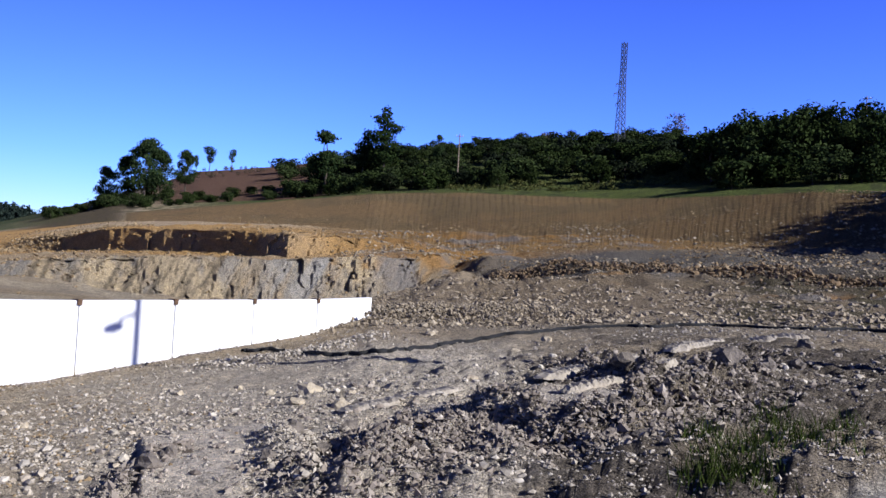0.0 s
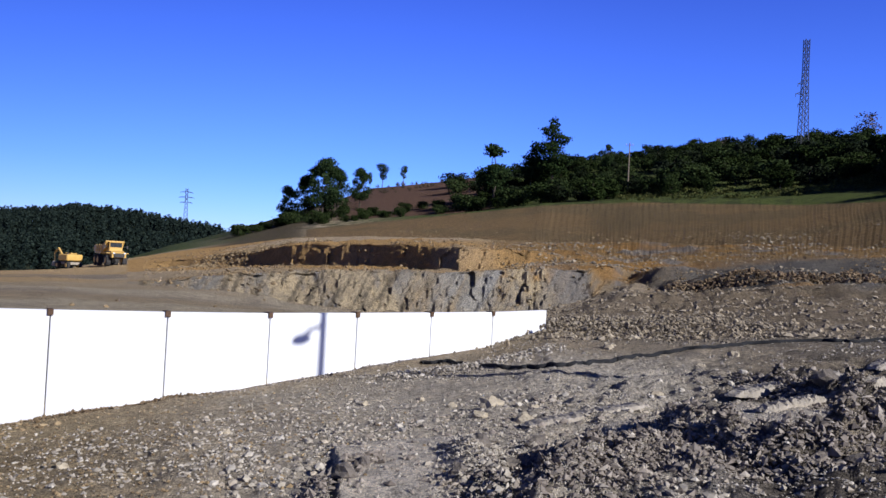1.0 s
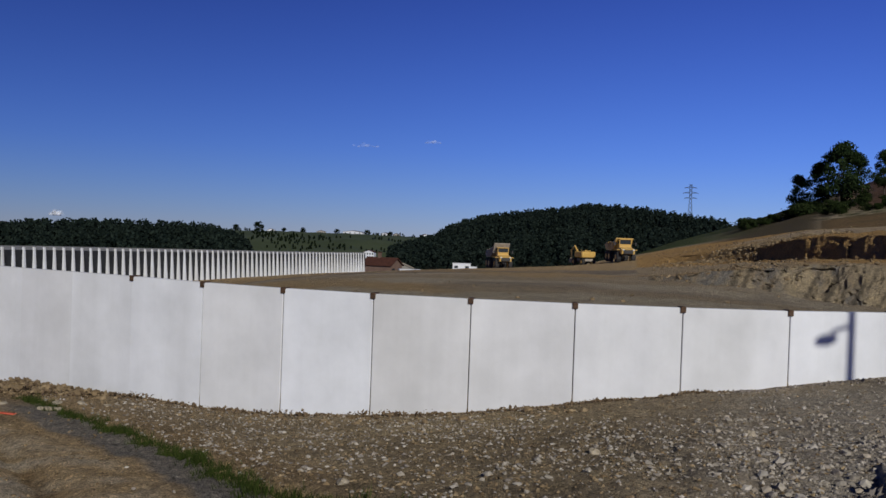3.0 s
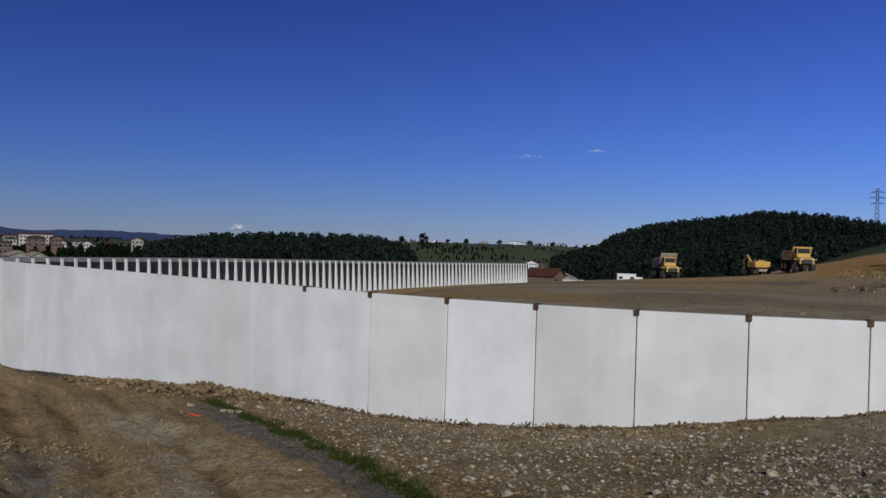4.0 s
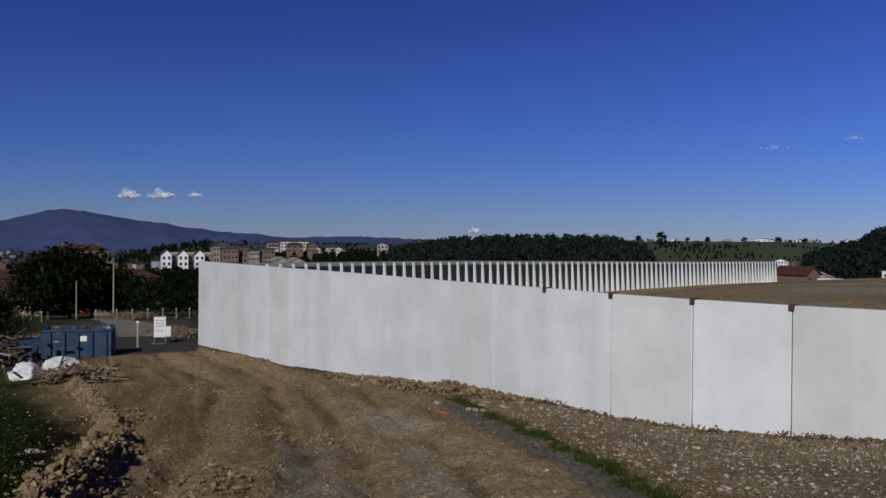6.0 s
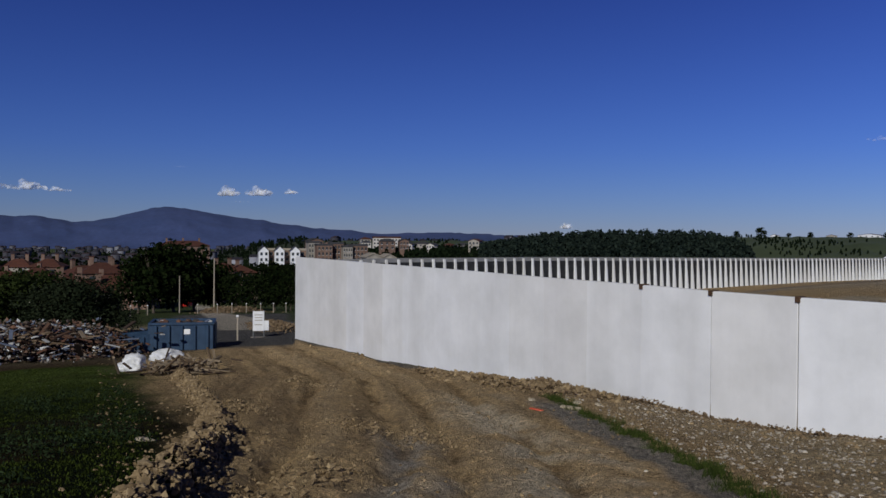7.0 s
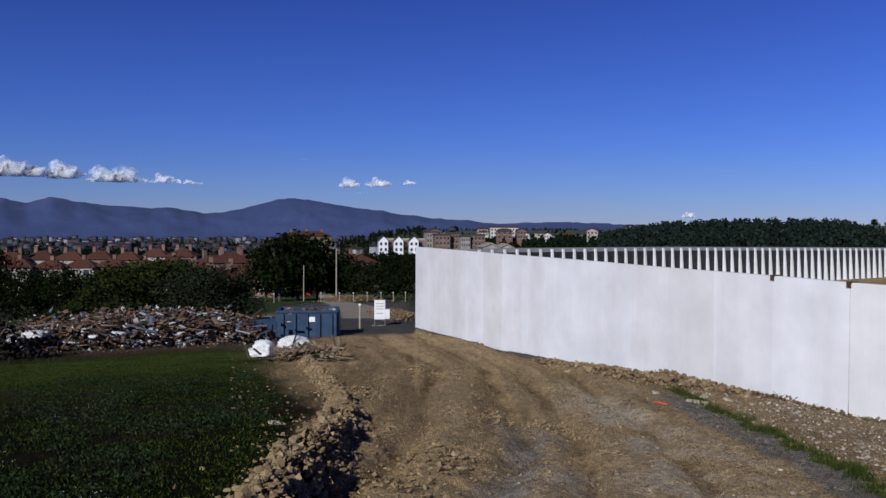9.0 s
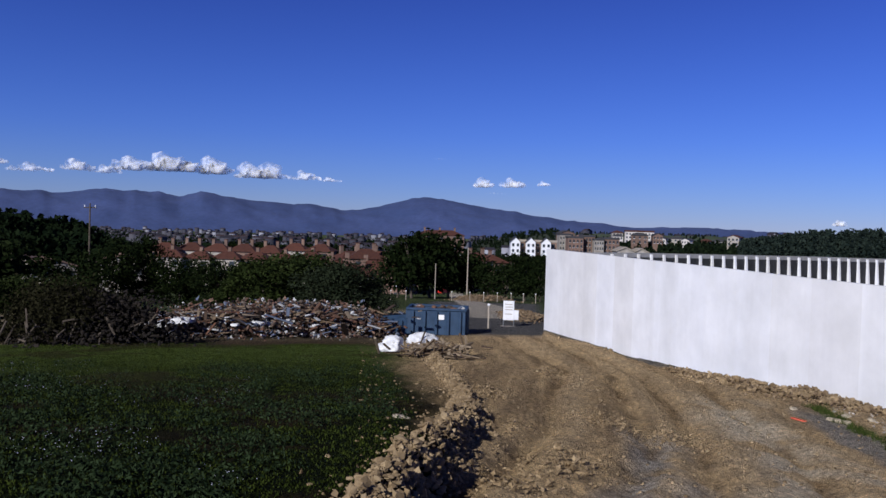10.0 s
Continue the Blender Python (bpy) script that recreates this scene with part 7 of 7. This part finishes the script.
for az, d, w, top in ((91.6, 205, 7.5, -6.2), (92.9, 200, 6.0, -5.6), (93.9, 206, 6.5, -6.4), (90.6, 198, 5.5, -7.6), (92.2, 185, 7.0, -7.6), (91.0, 182, 6.0, -8.2), (94.6, 190, 5.5, -7.4), (93.6, 180, 6.0, -8.4)):
    house(az, d, w * 1.25, 7, top, 2.0, "villa with terracotta hipped roof and chimneys", hs.uniform(-30, 30), hs.choice((MAT_RENDER, MAT_BRICKWALL)), "hip", 2, 2, 2)
house(88.1, 480, 25, 14, -2.0, 2.6, "long apartment block with red hipped roof", 8, MAT_BRICKWALL, "hip", 4, 7, 3, MAT_ROOF, "", "apartment_block")
for i in range(3):
    house(83.15 - i * 1.0, 430, 4.5, 9, -3.9, 2.4, "white gabled house with tall windows", 4, MAT_WHITE, "gable", 3, 2, 0, MAT_SLATE, "three white gabled houses", "house", True)
    house(82.68 - i * 1.0, 436, 3.2, 9, -5.2, 1.0, "brown link building between white gables", 4, MAT_BRICKWALL, "flat", 3, 1, 0, MAT_BARE)
for az, d, w, top, m, floors in ((79.3, 470, 8, -3.0, MAT_BRICKWALL, 3), (78.5, 476, 7, -2.2, MAT_BRICKWALL, 4), (77.8, 470, 5, -3.8, MAT_RENDER, 3), (77.0, 474, 8, -3.1, MAT_BRICKWALL, 3), (80.0, 485, 6, -1.7, MAT_RENDER, 3)):
    house(az, d, w, 9, top, 1.0, "brown brick apartment building with flat roof", 10, m, "flat", floors, 4, 0, MAT_SLATE, "", "apartment_block")
for i in range(16):
    d = hs.uniform(560, 760)
    house(69.5 + i * 0.68 + hs.uniform(-0.25, 0.25), d, hs.uniform(6, 11), 8, hs.uniform(-4.5, 1.5), 1.6, "small house among trees on the far slope", hs.uniform(-30, 30), hs.choice((MAT_RENDER, MAT_CREAM, MAT_BRICKWALL, MAT_BRICKWALL)), hs.choice(("gable", "hip")), 2, 3, 0, hs.choice((MAT_ROOF, MAT_SLATE)))
house(75.2, 700, 22, 10, 1.6, 1.2, "cream apartment slab with rows of windows", 6, MAT_CREAM, "flat", 3, 9, 0, MAT_ROOF, "", "apartment_block")
house(76.6, 704, 8, 10, 1.2, 1.6, "pink apartment building beside the slab", 6, MAT_RENDER, "hip", 3, 3, 0, MAT_ROOF, "", "apartment_block")
house(76.2, 265, 5, 6, -4.3, 1.2, "small cream house with low gable", 15, MAT_RENDER, "gable", 1, 2, 0, MAT_BARE)
house(75.2, 270, 4, 6, -4.6, 1.2, "small cream house with low gable", 15, MAT_RENDER, "gable", 1, 2, 0, MAT_BARE)
house(43.4, 222, 6.4, 8, -4.5, 1.9, "low house with orange-red gabled roof", 62, MAT_BRICKWALL, "gable", 1, 2, 1)
house(42.3, 250, 6, 6, -6.4, 1.4, "farm outbuilding with grey roof", 20, MAT_RENDER, "gable", 1, 2, 0, MAT_BARE)
house(85.6, 230, 7, 8, -6.6, 1.8, "brick house with terracotta roof behind the trees", 20, MAT_BRICKWALL, "hip", 2, 3, 2)
house(84.7, 236, 6, 8, -7.2, 1.8, "brick house with terracotta roof behind the trees", 20, MAT_BRICKWALL, "hip", 2, 3, 1)
for az, top in ((113.5, -7.2), (115.2, -7.0), (112.2, -7.6), (108.0, -6.6)):
    house(az, 170, 8, 7, top, 1.4, "low farmhouse with weathered tiled roof", hs.uniform(-20, 20), MAT_RENDER, "gable", 1, 3, 0, MAT_BRICKWALL)
for az, d, w, top, m in ((45.3, 1140, 26, 6.8, MAT_WHITE), (47.4, 1130, 12, 5.6, MAT_RENDER), (43.2, 1130, 10, 5.6, MAT_WHITE), (42.5, 1120, 9, 5.2, MAT_RENDER), (50.6, 1130, 10, 5.4, MAT_WHITE), (41.8, 900, 10, -3, MAT_WHITE), (44.2, 760, 9, -9.5, MAT_WHITE), (40.6, 1120, 9, 5.4, MAT_WHITE)):
    p = polar(az, d)
    house(az, d, w, 9, top + (3.5 if d > 1000 else 0), 1.8, "white farmhouse on the far green slope", hs.uniform(-25, 25), m, "gable", 2, 4, 0)
for az, d, h in ((51.4, 1120, 14), (48.6, 1120, 8), (46.4, 1120, 8), (52.8, 1100, 9), (49.8, 1110, 7), (44.4, 1120, 8), (42.9, 1110, 7)):
    plant(hs.choice(("broad", "broad_b")), az, d, h, "round tree on the far skyline", "tree", 1.1, EYE + d * math.tan(radians(0.27)) - 1.5)


def town():
    """Far buildings too small to tell apart, in one mesh."""
    g = np.random.default_rng(31)
    walls, roofs, nw, nr = [], [], 0, 0
    fw, fr = [], []
    for i in range(1020):
        az, d = 66 + 52 * g.random(), 700 + 2300 * g.random() ** 0.7
        if i >= 900:
            az, d = 57 + 23 * g.random(), 1060 + 80 * g.random()
        small = 0.6 if i >= 900 else 1.0
        w, dp, h = (6 + 9 * g.random()) * small, 8 + 6 * g.random(), (5 + 9 * g.random() ** 2) * small + d * 0.002
        p = polar(az, d)
        z = land(az, d) - 1 if i < 900 else EYE + d * math.tan(radians(float(np.interp(az, [57, 66, 72, 80], [0.2, 0.0, -0.15, -0.2])))) - 5 - 10 * g.random()
        a = radians(az + g.uniform(-40, 40))
        u, v = Vector((math.cos(a), math.sin(a), 0)), Vector((-math.sin(a), math.cos(a), 0))
        c = Vector((p.x, p.y, z))
        q = [c + u * (sx * w / 2) + v * (sy * dp / 2) + Vector((0, 0, sz)) for sz in (0, h) for sx, sy in ((-1, -1), (1, -1), (1, 1), (-1, 1))]
        walls += q
        fw += [[nw + k for k in f] for f in ((0, 1, 5, 4), (1, 2, 6, 5), (2, 3, 7, 6), (3, 0, 4, 7))]
        nw += 8
        r = [q[4] - u * 0.4, q[5] + u * 0.4, q[6] + u * 0.4, q[7] - u * 0.4, c - u * (w / 2) + Vector((0, 0, h + 2.2)), c + u * (w / 2) + Vector((0, 0, h + 2.2))]
        roofs += r
        fr += [[nr + k for k in f] for f in ((0, 1, 5, 4), (2, 3, 4, 5))]
        nr += 6
    MAT_TOWN = island("town_walls", [(0.03, 0.031, 0.042), (0.06, 0.058, 0.068), (0.04, 0.041, 0.053), (0.3, 0.3, 0.33), (0.035, 0.033, 0.042), (0.085, 0.083, 0.095), (0.028, 0.029, 0.042)], 0.9, 0.2)
    MAT_TOWNROOF = island("town_roofs", [(0.035, 0.028, 0.034), (0.028, 0.027, 0.036), (0.05, 0.031, 0.032), (0.026, 0.027, 0.037)], 0.9, 0.2)
    tagged(new("town_walls", indexed_mesh("town_walls", np.array(walls), np.array(fw), MAT_TOWN)), "close-packed pale buildings of a distant town", "town", kind="stuff")
    tagged(new("town_roofs", indexed_mesh("town_roofs", np.array(roofs), np.array(fr), MAT_TOWNROOF)), "red roofs of a distant town", "town", kind="stuff")
    # trees between the houses
    n = 2600
    az, d = 64 + 56 * g.random(n), 430 + 1900 * g.random(n) ** 1.3
    cen = np.array([(*polar(a, q).xy, land(a, q)) for a, q in zip(az, d)])
    k = 20
    r = (3.0 + d * 0.0012)[:, None, None]
    cc = (cen[:, None, :] + g.normal(0, 1, (n, k, 3)) * np.array([1.0, 1.0, 0.6]) * r * 0.8 + np.array([0, 0, 1.0]) * r).reshape(-1, 3)
    m = len(cc)
    t = g.normal(0, 1, (m, 3))
    t /= np.linalg.norm(t, axis=1)[:, None]
    w = np.cross(t, g.normal(0, 1, (m, 3)))
    w /= np.linalg.norm(w, axis=1)[:, None]
    s = 1.5 + 0.8 * g.random((m, 1))
    tagged(new("town_trees", quads_mesh("town_trees", np.stack([cc - t * s, cc - w * s, cc + t * s, cc + w * s], 1).reshape(-1, 3), 4, MAT_WOODLAND)), "dark trees between the houses of the plain", "trees", kind="stuff")


town()

# ---- clouds ----
def cloud_material(alpha):
    def build(nt, nodes, links, bsdf):
        n = noise_node(nt, coords(nt), 0.02, 4, 0.6)
        links.new(ramp(nt, n, [(0.3, (0.78, 0.8, 0.84)), (0.7, (0.95, 0.95, 0.95))]), bsdf.inputs["Base Color"])
        bsdf.inputs["Roughness"].default_value = 1.0
        torn = noise_node(nt, coords(nt), 0.016, 6, 0.65)
        links.new(ramp(nt, torn, [(0.4, (alpha * 0.04,) * 3), (0.62, (alpha,) * 3)]), bsdf.inputs["Alpha"])
    return material("cloud", build)


MAT_CLOUD, MAT_WISP = cloud_material(0.4), cloud_material(0.16)


def cloud(az, el, w, h, seed, mat=None, puffs=9):
    """A small fair-weather cloud: bumpy puffs on a flat base; w and h in degrees."""
    q = random.Random(seed)
    d = 4400
    k = math.radians(1) * d
    bm = bmesh.new()
    for i in range(puffs):
        t = (i + 0.5) / puffs * 2 - 1
        r = h * k * 0.5 * (1 - 0.65 * abs(t)) * q.uniform(0.6, 1.15)
        m = Matrix.Translation((t * w * k / 2, q.uniform(-0.2, 0.2) * k, r * q.uniform(0.5, 1.0)))
        bmesh.ops.create_icosphere(bm, subdivisions=3, radius=1, matrix=m @ Matrix.Diagonal((r * 1.35, r, r * 0.85, 1)))
    for v in bm.verts:
        s = v.co * (2.2 / (h * k))
        v.co += Vector((noise.noise(s), noise.noise(s + Vector((7, 0, 0))), noise.noise(s + Vector((0, 9, 0))))) * h * k * 0.2
        v.co += Vector((noise.noise(s * 3), noise.noise(s * 3 + Vector((7, 0, 0))), noise.noise(s * 3 + Vector((0, 9, 0))))) * h * k * 0.08
        if v.co.z < 0:
            v.co.z *= 0.35
    ob = part("cloud", bm, mat or MAT_CLOUD)
    ob.data.polygons.foreach_set("use_smooth", [True] * len(ob.data.polygons))
    p = polar(az, d, d * math.tan(radians(el)))
    ob.matrix_world = Matrix.Translation(p) @ pose(0, 0, 0, 0, 0, az)
    return tagged(ob, "small white fair-weather cloud", "cloud", kind="structure")


for i, (az, el, w, h) in enumerate(((105.6, 2.95, 1.9, 1.15), (107.6, 2.9, 2.0, 0.75), (104.3, 2.95, 1.2, 0.7), (102.7, 2.9, 1.6, 1.0), (110.8, 2.75, 1.4, 0.65), (100.4, 2.75, 1.6, 0.9), (99.2, 2.75, 1.3, 0.75), (97.1, 2.75, 1.8, 0.5), (95.3, 2.7, 1.2, 0.25), (113.4, 2.55, 2.2, 0.4), (109.2, 2.65, 1.6, 0.4), (115.0, 2.9, 0.8, 0.3), (117.5, 2.7, 2.0, 0.6), (85.35, 2.65, 0.9, 0.5), (83.4, 2.7, 1.2, 0.5), (81.4, 2.85, 0.7, 0.25), (63.4, 0.75, 0.6, 0.35), (21.6, 1.0, 1.6, 0.45), (20.3, 1.25, 1.2, 0.35))):
    cloud(az, el, w * 1.2, h * 1.45, 40 + i)
for i, (az, el, w, h) in enumerate(((44.7, 6.0, 1.8, 0.5), (40.3, 6.4, 1.1, 0.5), (88.2, 4.4, 1.2, 0.15), (84.5, 2.25, 1.5, 0.2))):
    cloud(az, el, w, h * 0.7, 70 + i, MAT_WISP, 6)
